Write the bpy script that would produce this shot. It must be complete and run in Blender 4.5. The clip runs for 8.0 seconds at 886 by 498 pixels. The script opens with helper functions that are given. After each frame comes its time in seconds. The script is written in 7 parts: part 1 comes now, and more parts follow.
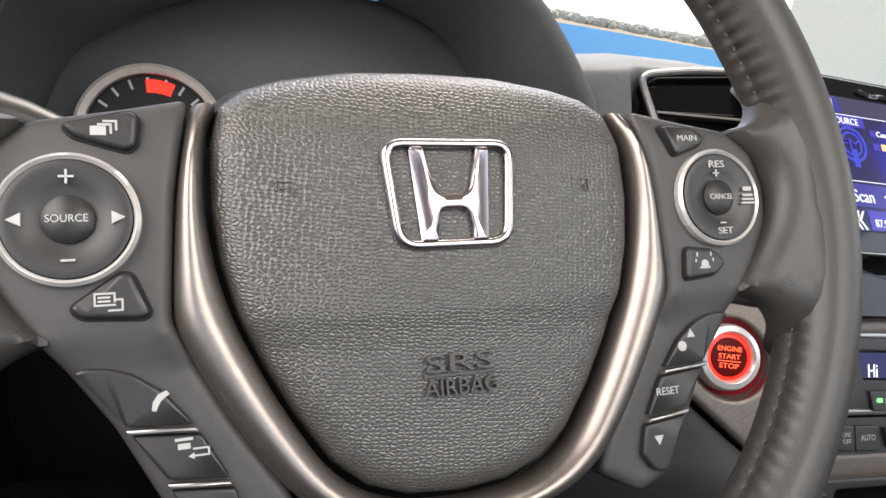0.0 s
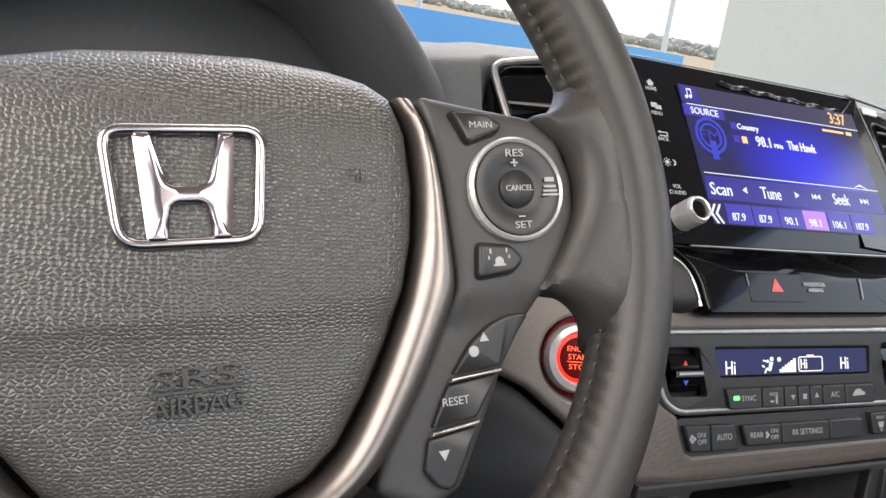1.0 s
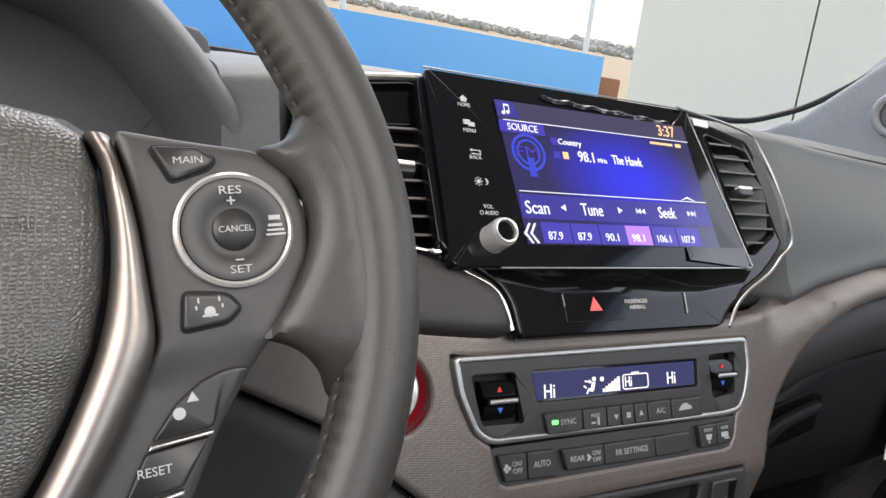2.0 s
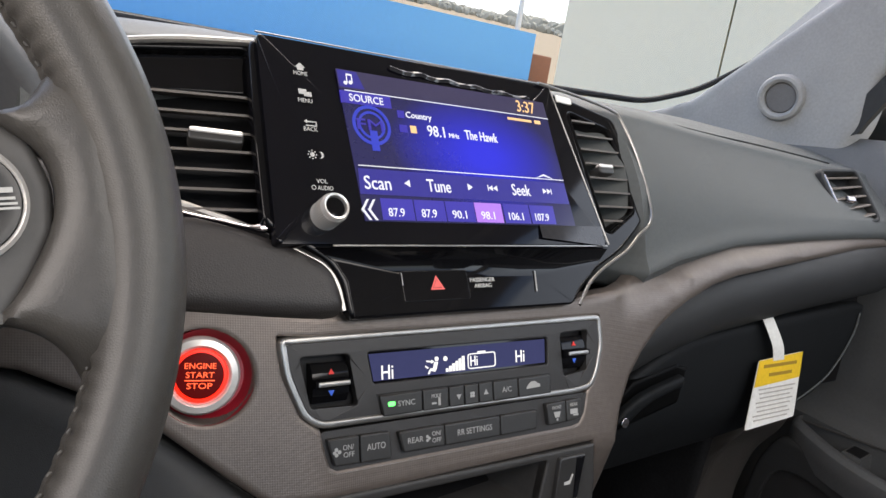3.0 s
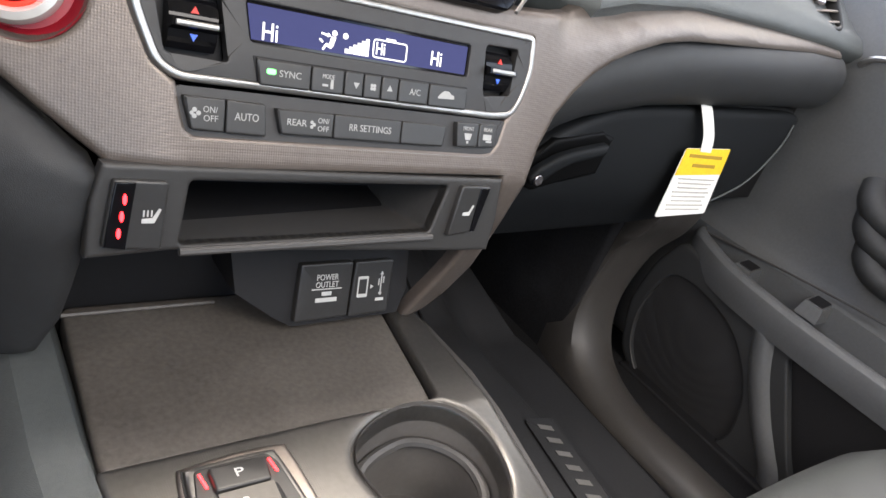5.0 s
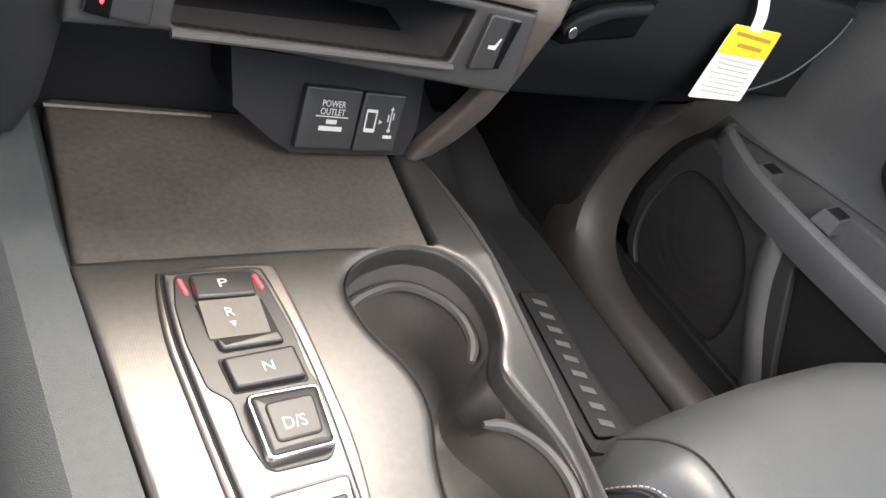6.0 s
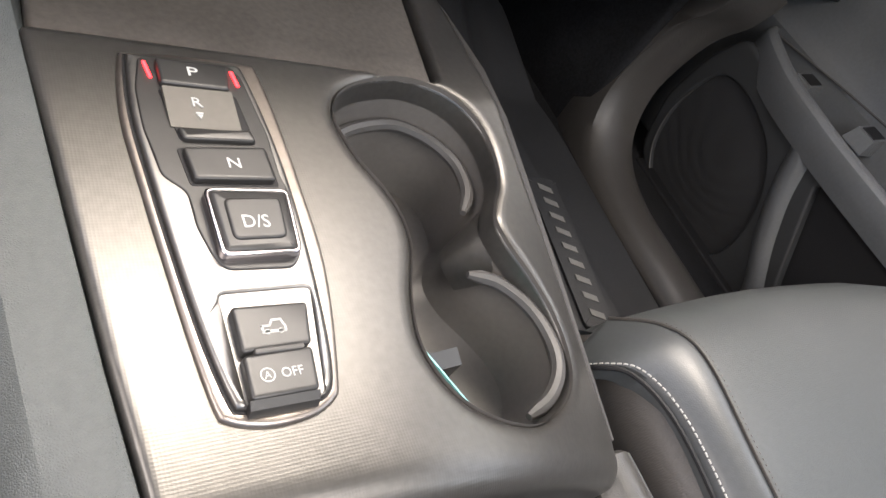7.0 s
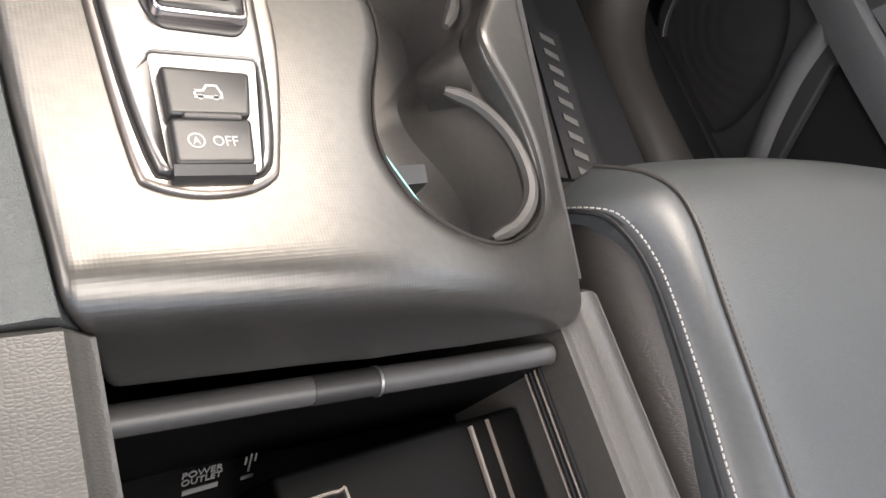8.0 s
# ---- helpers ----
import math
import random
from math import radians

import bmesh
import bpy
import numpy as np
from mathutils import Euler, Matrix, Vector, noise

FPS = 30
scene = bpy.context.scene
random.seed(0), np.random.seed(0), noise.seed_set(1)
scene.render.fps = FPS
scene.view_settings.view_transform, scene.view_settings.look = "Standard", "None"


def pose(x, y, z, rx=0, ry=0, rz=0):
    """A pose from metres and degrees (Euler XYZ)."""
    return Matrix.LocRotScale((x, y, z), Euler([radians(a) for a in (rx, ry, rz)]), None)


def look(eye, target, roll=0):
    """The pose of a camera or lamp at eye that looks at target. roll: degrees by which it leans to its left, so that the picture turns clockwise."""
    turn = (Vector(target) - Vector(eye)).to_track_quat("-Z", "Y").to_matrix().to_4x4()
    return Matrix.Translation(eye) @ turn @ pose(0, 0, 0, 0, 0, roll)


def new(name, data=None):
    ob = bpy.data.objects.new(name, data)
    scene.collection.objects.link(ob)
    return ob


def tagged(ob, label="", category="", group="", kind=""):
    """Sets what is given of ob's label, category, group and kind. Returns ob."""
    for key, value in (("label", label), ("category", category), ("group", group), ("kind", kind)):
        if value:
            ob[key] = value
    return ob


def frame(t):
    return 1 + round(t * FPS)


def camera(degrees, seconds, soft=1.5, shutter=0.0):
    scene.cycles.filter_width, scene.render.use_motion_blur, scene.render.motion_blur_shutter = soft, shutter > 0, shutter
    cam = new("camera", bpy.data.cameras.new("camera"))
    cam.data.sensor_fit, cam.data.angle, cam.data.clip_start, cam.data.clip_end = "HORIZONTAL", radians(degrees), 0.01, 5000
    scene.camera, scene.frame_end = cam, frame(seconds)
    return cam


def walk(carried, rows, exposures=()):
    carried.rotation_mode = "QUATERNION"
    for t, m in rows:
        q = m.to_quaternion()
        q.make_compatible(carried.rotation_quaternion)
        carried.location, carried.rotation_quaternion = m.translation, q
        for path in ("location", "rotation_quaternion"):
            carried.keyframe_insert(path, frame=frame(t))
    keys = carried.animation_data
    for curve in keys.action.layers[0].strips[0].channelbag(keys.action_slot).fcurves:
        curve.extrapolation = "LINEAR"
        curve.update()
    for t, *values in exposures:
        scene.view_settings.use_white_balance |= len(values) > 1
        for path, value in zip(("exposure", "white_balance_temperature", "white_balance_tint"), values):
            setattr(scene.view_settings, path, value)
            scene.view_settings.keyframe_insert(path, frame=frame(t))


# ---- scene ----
cam = camera(65.7, 8.0)
PATH = [
    (0, (-0.4804, -0.3206, 1.1883), (0.1586, 1.5215, 0.7405), 8.11),
    (0.5, (-0.4503, -0.3148, 1.1871), (0.2587, 1.5019, 0.7447), 8.24),
    (1, (-0.4051, -0.3182, 1.1913), (0.3619, 1.4779, 0.7625), 8.18),
    (1.5, (-0.3616, -0.3182, 1.2033), (0.4854, 1.4447, 0.7866), 8.07),
    (2, (-0.3231, -0.3265, 1.2127), (0.6149, 1.3948, 0.8121), 7.61),
    (2.2, (-0.3114, -0.3274, 1.2128), (0.6636, 1.3734, 0.8165), 7.54),
    (3.3, (-0.2478, -0.3488, 1.2208), (0.9022, 1.2159, 0.7420), 10.29),
    (3.5, (-0.2394, -0.3506, 1.2161), (0.9406, 1.1823, 0.7083), 11.22),
    (4, (-0.2235, -0.3460, 1.1937), (1.0125, 1.0993, 0.5767), 14.56),
    (4.5, (-0.2168, -0.3330, 1.1662), (1.0502, 1.0161, 0.4091), 18.41),
    (4.7, (-0.2143, -0.3309, 1.1520), (1.0517, 0.9931, 0.3491), 19.35),
    (5.8, (-0.2009, -0.3227, 1.1058), (1.0541, 0.7772, 0.0040), 28.44),
    (6, (-0.1959, -0.3273, 1.0965), (1.0481, 0.7459, -0.0446), 30.23),
    (6.5, (-0.1833, -0.3374, 1.0730), (1.0477, 0.6482, -0.1579), 34.70),
    (7, (-0.1699, -0.3452, 1.0523), (1.0451, 0.5447, -0.2634), 39.30),
    (7.5, (-0.1582, -0.3566, 1.0394), (1.0498, 0.3934, -0.3673), 44.58),
    (8, (-0.1456, -0.3701, 1.0277), (1.0504, 0.2277, -0.4601), 50.53),
]
walk(cam, [(t, look(eye, target, roll)) for t, eye, target, roll in PATH], [(0.0, 1.8), (0.5, 1.66), (1.5, 1.62), (2.2, 1.74), (3.3, 1.55), (3.7, 1.78), (4.1, 2.20), (4.5, 2.36), (6.0, 2.75), (7.0, 2.45), (8.0, 2.42)])
# ---- world, sun and large lights ----
SUN = Vector((0.25, 0.38, 0.89)).normalized()
world = bpy.data.worlds.new("world")
scene.world = world
world.use_nodes = True
wn = world.node_tree
sky = wn.nodes.new("ShaderNodeTexSky")
sky.sky_type, sky.sun_disc = "NISHITA", False
sky.sun_elevation = math.asin(SUN.z)
sky.sun_rotation = math.atan2(SUN.x, SUN.y)
sky.dust_density, sky.air_density = 4.0, 1.0
wn.links.new(sky.outputs[0], wn.nodes["Background"].inputs[0])
wn.nodes["Background"].inputs[1].default_value = 0.15
sun = new("sun", bpy.data.lights.new("sun", "SUN"))
sun.data.energy, sun.data.angle, sun.data.color = 0.20, radians(10), (1.0, 0.90, 0.78)
sun.matrix_world = look(SUN * 20, (0, 0, 0))

# added fill lamps in place of daylight: invented roof opening, driver's, passenger's, rear and right rear side windows
for name, at, to, sx, sy, watts, col in (
    ("roof_fill_light", (0.03, -0.98, 1.80), (0.0, -0.60, 0.9), 0.76, 0.60, 3.6, (1.0, 0.905, 0.80)),
    ("rear_side_window_fill", (0.80, -1.20, 1.42), (-0.40, -0.10, 1.05), 0.55, 0.40, 0.8, (0.92, 0.97, 1.0)),
    ("passenger_window_fill", (0.80, -0.30, 1.46), (-0.40, -0.25, 1.00), 0.85, 0.34, 0.5, (1.0, 0.95, 0.88)),
    ("driver_window_fill", (-0.84, -0.22, 1.42), (0.0, -0.22, 1.0), 0.95, 0.40, 2.7, (1.0, 0.86, 0.74)),
    ("rear_window_fill", (0.0, -1.64, 1.42), (0.0, 0.0, 1.1), 1.20, 0.42, 0.5, (1.0, 0.94, 0.86)),
):
    lamp = new(name, bpy.data.lights.new(name, "AREA"))
    lamp.data.shape, lamp.data.size, lamp.data.size_y, lamp.data.energy, lamp.data.color = "RECTANGLE", sx, sy, watts, col
    lamp.matrix_world = look(at, to)

# ---- materials ----


def mat(name, col, rough=0.5, metal=0.0, vary=0.12, grain=None, bump=0.0, fine=900.0, emit=None, power=0.0, spec=0.5):
    """A procedural surface: base colour varied at two scales, roughness breakup and a fine relief (grain: leather, hide, hide_flat, weave, noise)."""
    m = bpy.data.materials.new(name)
    m.use_nodes = True
    nt = m.node_tree
    b = nt.nodes["Principled BSDF"]
    lk = nt.links.new
    b.inputs["Metallic"].default_value = metal
    b.inputs["Specular IOR Level"].default_value = spec
    tc = nt.nodes.new("ShaderNodeTexCoord")
    n1, n2 = nt.nodes.new("ShaderNodeTexNoise"), nt.nodes.new("ShaderNodeTexNoise")
    n1.inputs["Scale"].default_value, n1.inputs["Detail"].default_value = 14.0, 3.0
    n2.inputs["Scale"].default_value, n2.inputs["Detail"].default_value = 260.0, 2.0
    for n in (n1, n2):
        lk(tc.outputs["Object"], n.inputs["Vector"])
    mx = nt.nodes.new("ShaderNodeMath")
    mx.operation = "ADD"
    lk(n1.outputs["Fac"], mx.inputs[0])
    lk(n2.outputs["Fac"], mx.inputs[1])
    mr = nt.nodes.new("ShaderNodeMapRange")
    mr.inputs["From Min"].default_value, mr.inputs["From Max"].default_value = 0.6, 1.4
    mr.inputs["To Min"].default_value, mr.inputs["To Max"].default_value = 1 - vary, 1 + vary
    lk(mx.outputs[0], mr.inputs["Value"])
    hs = nt.nodes.new("ShaderNodeHueSaturation")
    hs.inputs["Color"].default_value = (*col, 1)
    lk(mr.outputs["Result"], hs.inputs["Value"])
    lk(hs.outputs["Color"], b.inputs["Base Color"])
    rr = nt.nodes.new("ShaderNodeMapRange")
    rr.inputs["To Min"].default_value, rr.inputs["To Max"].default_value = max(0.02, rough * 0.86), min(1, rough * 1.14)
    lk(n1.outputs["Fac"], rr.inputs["Value"])
    lk(rr.outputs["Result"], b.inputs["Roughness"])
    if grain:
        bp = nt.nodes.new("ShaderNodeBump")
        bp.inputs["Strength"].default_value = bump
        bp.inputs["Distance"].default_value = 0.001
        if grain == "leather":
            wob = nt.nodes.new("ShaderNodeTexNoise")
            wob.inputs["Scale"].default_value = fine * 0.5
            lk(tc.outputs["Object"], wob.inputs["Vector"])
            mixv = nt.nodes.new("ShaderNodeMix")
            mixv.data_type = "VECTOR"
            mixv.inputs["Factor"].default_value = 0.0005
            lk(tc.outputs["Object"], mixv.inputs["A"])
            lk(wob.outputs["Color"], mixv.inputs["B"])
            v = nt.nodes.new("ShaderNodeTexVoronoi")
            v.feature = "DISTANCE_TO_EDGE"
            v.inputs["Scale"].default_value = fine
            lk(mixv.outputs["Result"], v.inputs["Vector"])
            cr = nt.nodes.new("ShaderNodeMapRange")
            cr.inputs["From Max"].default_value = 0.40
            cr.interpolation_type = "SMOOTHSTEP"
            lk(v.outputs["Distance"], cr.inputs["Value"])
            lk(cr.outputs["Result"], bp.inputs["Height"])
        elif grain in ("hide", "hide_flat"):
            sp, cb = nt.nodes.new("ShaderNodeSeparateXYZ"), nt.nodes.new("ShaderNodeCombineXYZ")
            lk(tc.outputs["Object"], sp.inputs["Vector"])
            lk(sp.outputs["X"], cb.inputs["X"])
            lk(sp.outputs["Z" if grain == "hide" else "Y"], cb.inputs["Y"])
            mp = nt.nodes.new("ShaderNodeMapping")
            mp.inputs["Scale"].default_value = (0.72, 1.1, 1.0)
            lk(cb.outputs["Vector"], mp.inputs["Vector"])
            wob = nt.nodes.new("ShaderNodeTexNoise")
            wob.inputs["Scale"].default_value, wob.inputs["Detail"].default_value = fine * 0.5, 1.0
            lk(mp.outputs["Vector"], wob.inputs["Vector"])
            mixv = nt.nodes.new("ShaderNodeMix")
            mixv.data_type = "VECTOR"
            mixv.inputs["Factor"].default_value = 0.0003
            lk(mp.outputs["Vector"], mixv.inputs["A"])
            lk(wob.outputs["Color"], mixv.inputs["B"])
            v = nt.nodes.new("ShaderNodeTexVoronoi")
            v.voronoi_dimensions, v.feature = "2D", "DISTANCE_TO_EDGE"
            v.inputs["Randomness"].default_value = 0.72
            v.inputs["Scale"].default_value = fine
            lk(mixv.outputs["Result"], v.inputs["Vector"])
            cr = nt.nodes.new("ShaderNodeMapRange")
            cr.inputs["From Max"].default_value = 0.34
            cr.interpolation_type = "SMOOTHSTEP"
            lk(v.outputs["Distance"], cr.inputs["Value"])
            lk(cr.outputs["Result"], bp.inputs["Height"])
        elif grain == "weave":
            v = nt.nodes.new("ShaderNodeTexVoronoi")
            v.inputs["Scale"].default_value, v.inputs["Randomness"].default_value = fine, 0.08
            lk(tc.outputs["Object"], v.inputs["Vector"])
            lk(v.outputs["Distance"], bp.inputs["Height"])
        else:
            nz = nt.nodes.new("ShaderNodeTexNoise")
            nz.inputs["Scale"].default_value, nz.inputs["Detail"].default_value = fine, 3.0
            lk(tc.outputs["Object"], nz.inputs["Vector"])
            lk(nz.outputs["Fac"], bp.inputs["Height"])
        lk(bp.outputs["Normal"], b.inputs["Normal"])
    if emit:
        b.inputs["Emission Color"].default_value = (*emit, 1)
        b.inputs["Emission Strength"].default_value = power
    return m


M_AIRBAG = mat("airbag_vinyl", (0.062, 0.060, 0.054), 0.35, spec=0.85, grain="hide", bump=0.33, fine=640.0)
M_RIM = mat("rim_leather", (0.047, 0.044, 0.040), 0.40, grain="leather", bump=0.10, fine=900.0)
M_SOFT = mat("satin_grey_plastic", (0.054, 0.052, 0.050), 0.50, grain="noise", bump=0.05, fine=1500.0)
M_BUTTON = mat("button_plastic", (0.024, 0.0235, 0.023), 0.38, grain="noise", bump=0.04, fine=1800.0)
M_SPOKE = mat("satin_metal_paint", (0.26, 0.232, 0.21), 0.36, metal=0.9, grain="noise", bump=0.03, fine=2500.0)
M_SILVER = mat("satin_silver", (0.38, 0.37, 0.355), 0.32, metal=0.9, grain="noise", bump=0.02, fine=2500.0)
# Dark pinkish reflections on the emblem are put into its base colour.
M_EMBLEM = mat("emblem_tinted_chrome", (0.40, 0.35, 0.36), 0.20, metal=1.0, vary=0.05)
M_CHROME = mat("chrome", (0.48, 0.445, 0.45), 0.17, metal=1.0, vary=0.03)
M_PIANO = mat("piano_black", (0.004, 0.004, 0.005), 0.07, vary=0.3, spec=0.25)
M_GLASS_BLK = mat("black_display_glass", (0.004, 0.004, 0.006), 0.07, vary=0.2, spec=0.3, grain="noise", bump=0.02, fine=40.0)
M_PAD = mat("dash_pad_vinyl", (0.070, 0.077, 0.077), 0.52, grain="leather", bump=0.32, fine=1100.0)
M_PAD2 = mat("lower_dash_plastic", (0.026, 0.027, 0.028), 0.58, spec=0.35, grain="leather", bump=0.14, fine=1300.0)
# Lighter and bluer than black plastic: a veil of glare is put into the colour.
M_HOOD = mat("hazed_hood_plastic", (0.096, 0.100, 0.106), 0.60, grain="leather", bump=0.12, fine=1200.0)
M_TRIM = mat("woven_metallic_trim", (0.152, 0.128, 0.112), 0.38, metal=0.55, grain="weave", bump=0.15, fine=760.0)
M_CONSOLE = mat("console_metallic_trim", (0.108, 0.104, 0.098), 0.35, metal=0.78, grain="weave", bump=0.06, fine=760.0)
M_RUBBER = mat("tray_rubber", (0.080, 0.072, 0.064), 0.44, vary=0.34, grain="noise", bump=0.10, fine=500.0)
M_KNOB = mat("bright_knob_metal", (0.75, 0.73, 0.70), 0.26, metal=0.5, vary=0.05)
M_PANEL = mat("shifter_silver", (0.19, 0.185, 0.179), 0.36, metal=0.9)
# Near zero: the shade inside the bin is put into this colour.
M_BIN = mat("shaded_recess_plastic", (0.0022, 0.0022, 0.0023), 0.5, spec=0.10, grain="noise", bump=0.05)
# Darker copy of the lower dash plastic, with the footwell side's shade put in.
M_GLOVE = mat("shaded_glovebox_plastic", (0.007, 0.008, 0.009), 0.60, spec=0.2, grain="leather", bump=0.14, fine=1300.0)
M_CUP = mat("cup_holder_plastic", (0.090, 0.084, 0.078), 0.48, grain="noise", bump=0.05)
M_BEZEL = mat("pocket_bezel_plastic", (0.026, 0.025, 0.024), 0.5, grain="noise", bump=0.05, fine=1500.0)
M_SLAT = mat("vent_slat_plastic", (0.135, 0.118, 0.105), 0.42, grain="noise", bump=0.04, fine=1500.0)
# Darker copy of the satin grey plastic; holds the lower dash's shade.
M_CLIMATE = mat("shaded_climate_plastic", (0.026, 0.025, 0.025), 0.5, grain="noise", bump=0.05, fine=1500.0)
M_DARK = mat("dark_recess_plastic", (0.010, 0.010, 0.011), 0.60, spec=0.3, grain="noise", bump=0.05)
M_CARPET = mat("floor_carpet", (0.016, 0.016, 0.017), 0.95, vary=0.4, grain="noise", bump=0.9, fine=900.0, spec=0.1)
M_MAT = mat("floor_mat_rubber", (0.014, 0.014, 0.015), 0.7, vary=0.3, grain="noise", bump=0.3, fine=500.0)
M_SEAT = mat("seat_leather", (0.053, 0.058, 0.059), 0.52, grain="leather", bump=0.16, fine=620.0)
M_SEATSIDE = mat("seat_bolster_leather", (0.046, 0.042, 0.038), 0.42, grain="hide_flat", bump=0.16, fine=620.0)
M_ARM = mat("arm_pad_vinyl", (0.060, 0.058, 0.054), 0.38, grain="hide_flat", bump=0.12, fine=760.0)
M_POCKET = mat("pocket_liner_plastic", (0.054, 0.053, 0.052), 0.42, grain="noise", bump=0.06, fine=900.0)
M_SHOULDER = mat("seat_shoulder_leather", (0.052, 0.056, 0.058), 0.36, grain="leather", bump=0.06, fine=700.0)
M_THREAD = mat("light_thread", (0.42, 0.41, 0.39), 0.7)
M_THREAD_D = mat("grey_thread", (0.10, 0.096, 0.09), 0.7)
M_DOOR = mat("door_plastic", (0.086, 0.089, 0.091), 0.50, grain="leather", bump=0.34, fine=1000.0)
M_PILLAR = mat("pillar_fabric_plastic", (0.30, 0.30, 0.295), 0.7, grain="noise", bump=0.15, fine=1200.0)
M_HEAD = mat("headliner", (0.42, 0.42, 0.40), 0.9, grain="noise", bump=0.3)
# White print is given a faint glow of its own.
M_WHITE = mat("glowing_white_print", (0.42, 0.42, 0.405), 0.6, emit=(1, 1, 1), power=0.01)
M_FAINT = mat("faint_print", (0.13, 0.13, 0.13), 0.6)
M_GREY = mat("grey_print", (0.35, 0.35, 0.34), 0.6)
M_PAPER = mat("tag_paper", (0.78, 0.77, 0.73), 0.7)
M_YELLOW = mat("tag_yellow", (0.85, 0.55, 0.02), 0.6)
M_RED_E = mat("red_lit_ring", (0.10, 0.004, 0.002), 0.4, emit=(1.0, 0.012, 0.0), power=0.70)
M_RED_T = mat("red_lit_print", (0.10, 0.004, 0.002), 0.4, emit=(1.0, 0.09, 0.02), power=0.85)
M_REDBTN = mat("red_button", (0.015, 0.002, 0.002), 0.45, spec=0.08, emit=(1.0, 0.01, 0.01), power=0.03)
# The lit ring's red glow on the recess is put into this base colour.
M_REDGLOW = mat("red_glow_recess", (0.28, 0.008, 0.020), 0.40)
M_LED = mat("red_led", (0.5, 0.02, 0.02), 0.4, emit=(1.0, 0.012, 0.016), power=3.0)
M_GREEN = mat("green_led", (0.05, 0.5, 0.05), 0.4, emit=(0.1, 1.0, 0.12), power=1.2)
# Hazard red and cool blue marks also carry a faint added glow.
M_HAZ = mat("glowing_hazard_red", (0.60, 0.10, 0.09), 0.4, emit=(1.0, 0.15, 0.12), power=0.05)
M_BLUE = mat("glowing_blue_print", (0.03, 0.10, 0.55), 0.4, emit=(0.05, 0.2, 1.0), power=0.05)
M_LCD = mat("climate_lcd", (0.012, 0.012, 0.03), 0.6, spec=0.06, emit=(0.065, 0.073, 0.195), power=0.19)
M_LCDT = mat("lcd_segments", (0.5, 0.5, 0.5), 0.4, emit=(1.0, 0.96, 0.90), power=0.28)
M_SCR_TEXT = mat("screen_text", (0.3, 0.3, 0.3), 0.4, emit=(0.86, 0.88, 1.0), power=0.25)
M_SCR_BAR = mat("screen_bar", (0.02, 0.02, 0.08), 0.3, emit=(0.026, 0.018, 0.36), power=0.20)
M_SCR_TILE = mat("screen_tile", (0.02, 0.02, 0.10), 0.3, emit=(0.050, 0.032, 0.50), power=0.22)
M_SCR_HI = mat("screen_tile_lit", (0.1, 0.05, 0.2), 0.3, emit=(0.45, 0.20, 0.80), power=0.30)
M_SCR_TOP = mat("screen_header", (0.02, 0.02, 0.04), 0.3, emit=(0.040, 0.028, 0.085), power=0.20)
M_SCR_CLK = mat("screen_clock", (0.3, 0.2, 0.1), 0.3, emit=(1.0, 0.62, 0.28), power=0.27)
M_SCR_LOGO = mat("screen_disc", (0.02, 0.02, 0.1), 0.3, emit=(0.03, 0.06, 0.70), power=0.24)
M_TEAL = mat("teal_card", (0.25, 0.62, 0.60), 0.4)
M_BROWNPAD = mat("padded_trim_leather", (0.024, 0.021, 0.020), 0.5, grain="leather", bump=0.15, fine=700.0)


def screen_material():
    """The lit picture of the display: a blue glow brightest in the middle."""
    m = mat("screen_picture", (0.01, 0.01, 0.03), 0.2)
    nt = m.node_tree
    b = nt.nodes["Principled BSDF"]
    tc = nt.nodes.new("ShaderNodeTexCoord")
    mp = nt.nodes.new("ShaderNodeMapping")
    mp.inputs["Location"].default_value = (-1.41, -1.25, 0)
    mp.inputs["Scale"].default_value = (2.4, 2.5, 0)
    gr = nt.nodes.new("ShaderNodeTexGradient")
    gr.gradient_type = "SPHERICAL"
    cr = nt.nodes.new("ShaderNodeValToRGB")
    cr.color_ramp.elements[0].position, cr.color_ramp.elements[0].color = 0.0, (0.022, 0.020, 0.085, 1)
    cr.color_ramp.elements[1].position, cr.color_ramp.elements[1].color = 0.85, (0.030, 0.035, 0.95, 1)
    lk = nt.links.new
    lk(tc.outputs["Generated"], mp.inputs["Vector"])
    lk(mp.outputs["Vector"], gr.inputs["Vector"])
    lk(gr.outputs["Color"], cr.inputs["Fac"])
    lk(cr.outputs["Color"], b.inputs["Emission Color"])
    b.inputs["Emission Strength"].default_value = 0.28
    return m


M_SCREEN = screen_material()


def glass_material(name, tint):
    """A thin clear pane: it lets the view through and mirrors a few hundredths of the light."""
    m = bpy.data.materials.new(name)
    m.use_nodes = True
    nt = m.node_tree
    clear, gloss, mix = nt.nodes.new("ShaderNodeBsdfTransparent"), nt.nodes.new("ShaderNodeBsdfGlossy"), nt.nodes.new("ShaderNodeMixShader")
    clear.inputs["Color"].default_value = (*tint, 1)
    gloss.inputs["Roughness"].default_value = 0.02
    mix.inputs[0].default_value = 0.03
    nt.links.new(clear.outputs[0], mix.inputs[1])
    nt.links.new(gloss.outputs[0], mix.inputs[2])
    nt.links.new(mix.outputs[0], nt.nodes["Material Output"].inputs["Surface"])
    return m


M_WINDOW = glass_material("window_glass", (0.97, 0.985, 0.975))

# ---- shape helpers ----
ORIGIN = {}


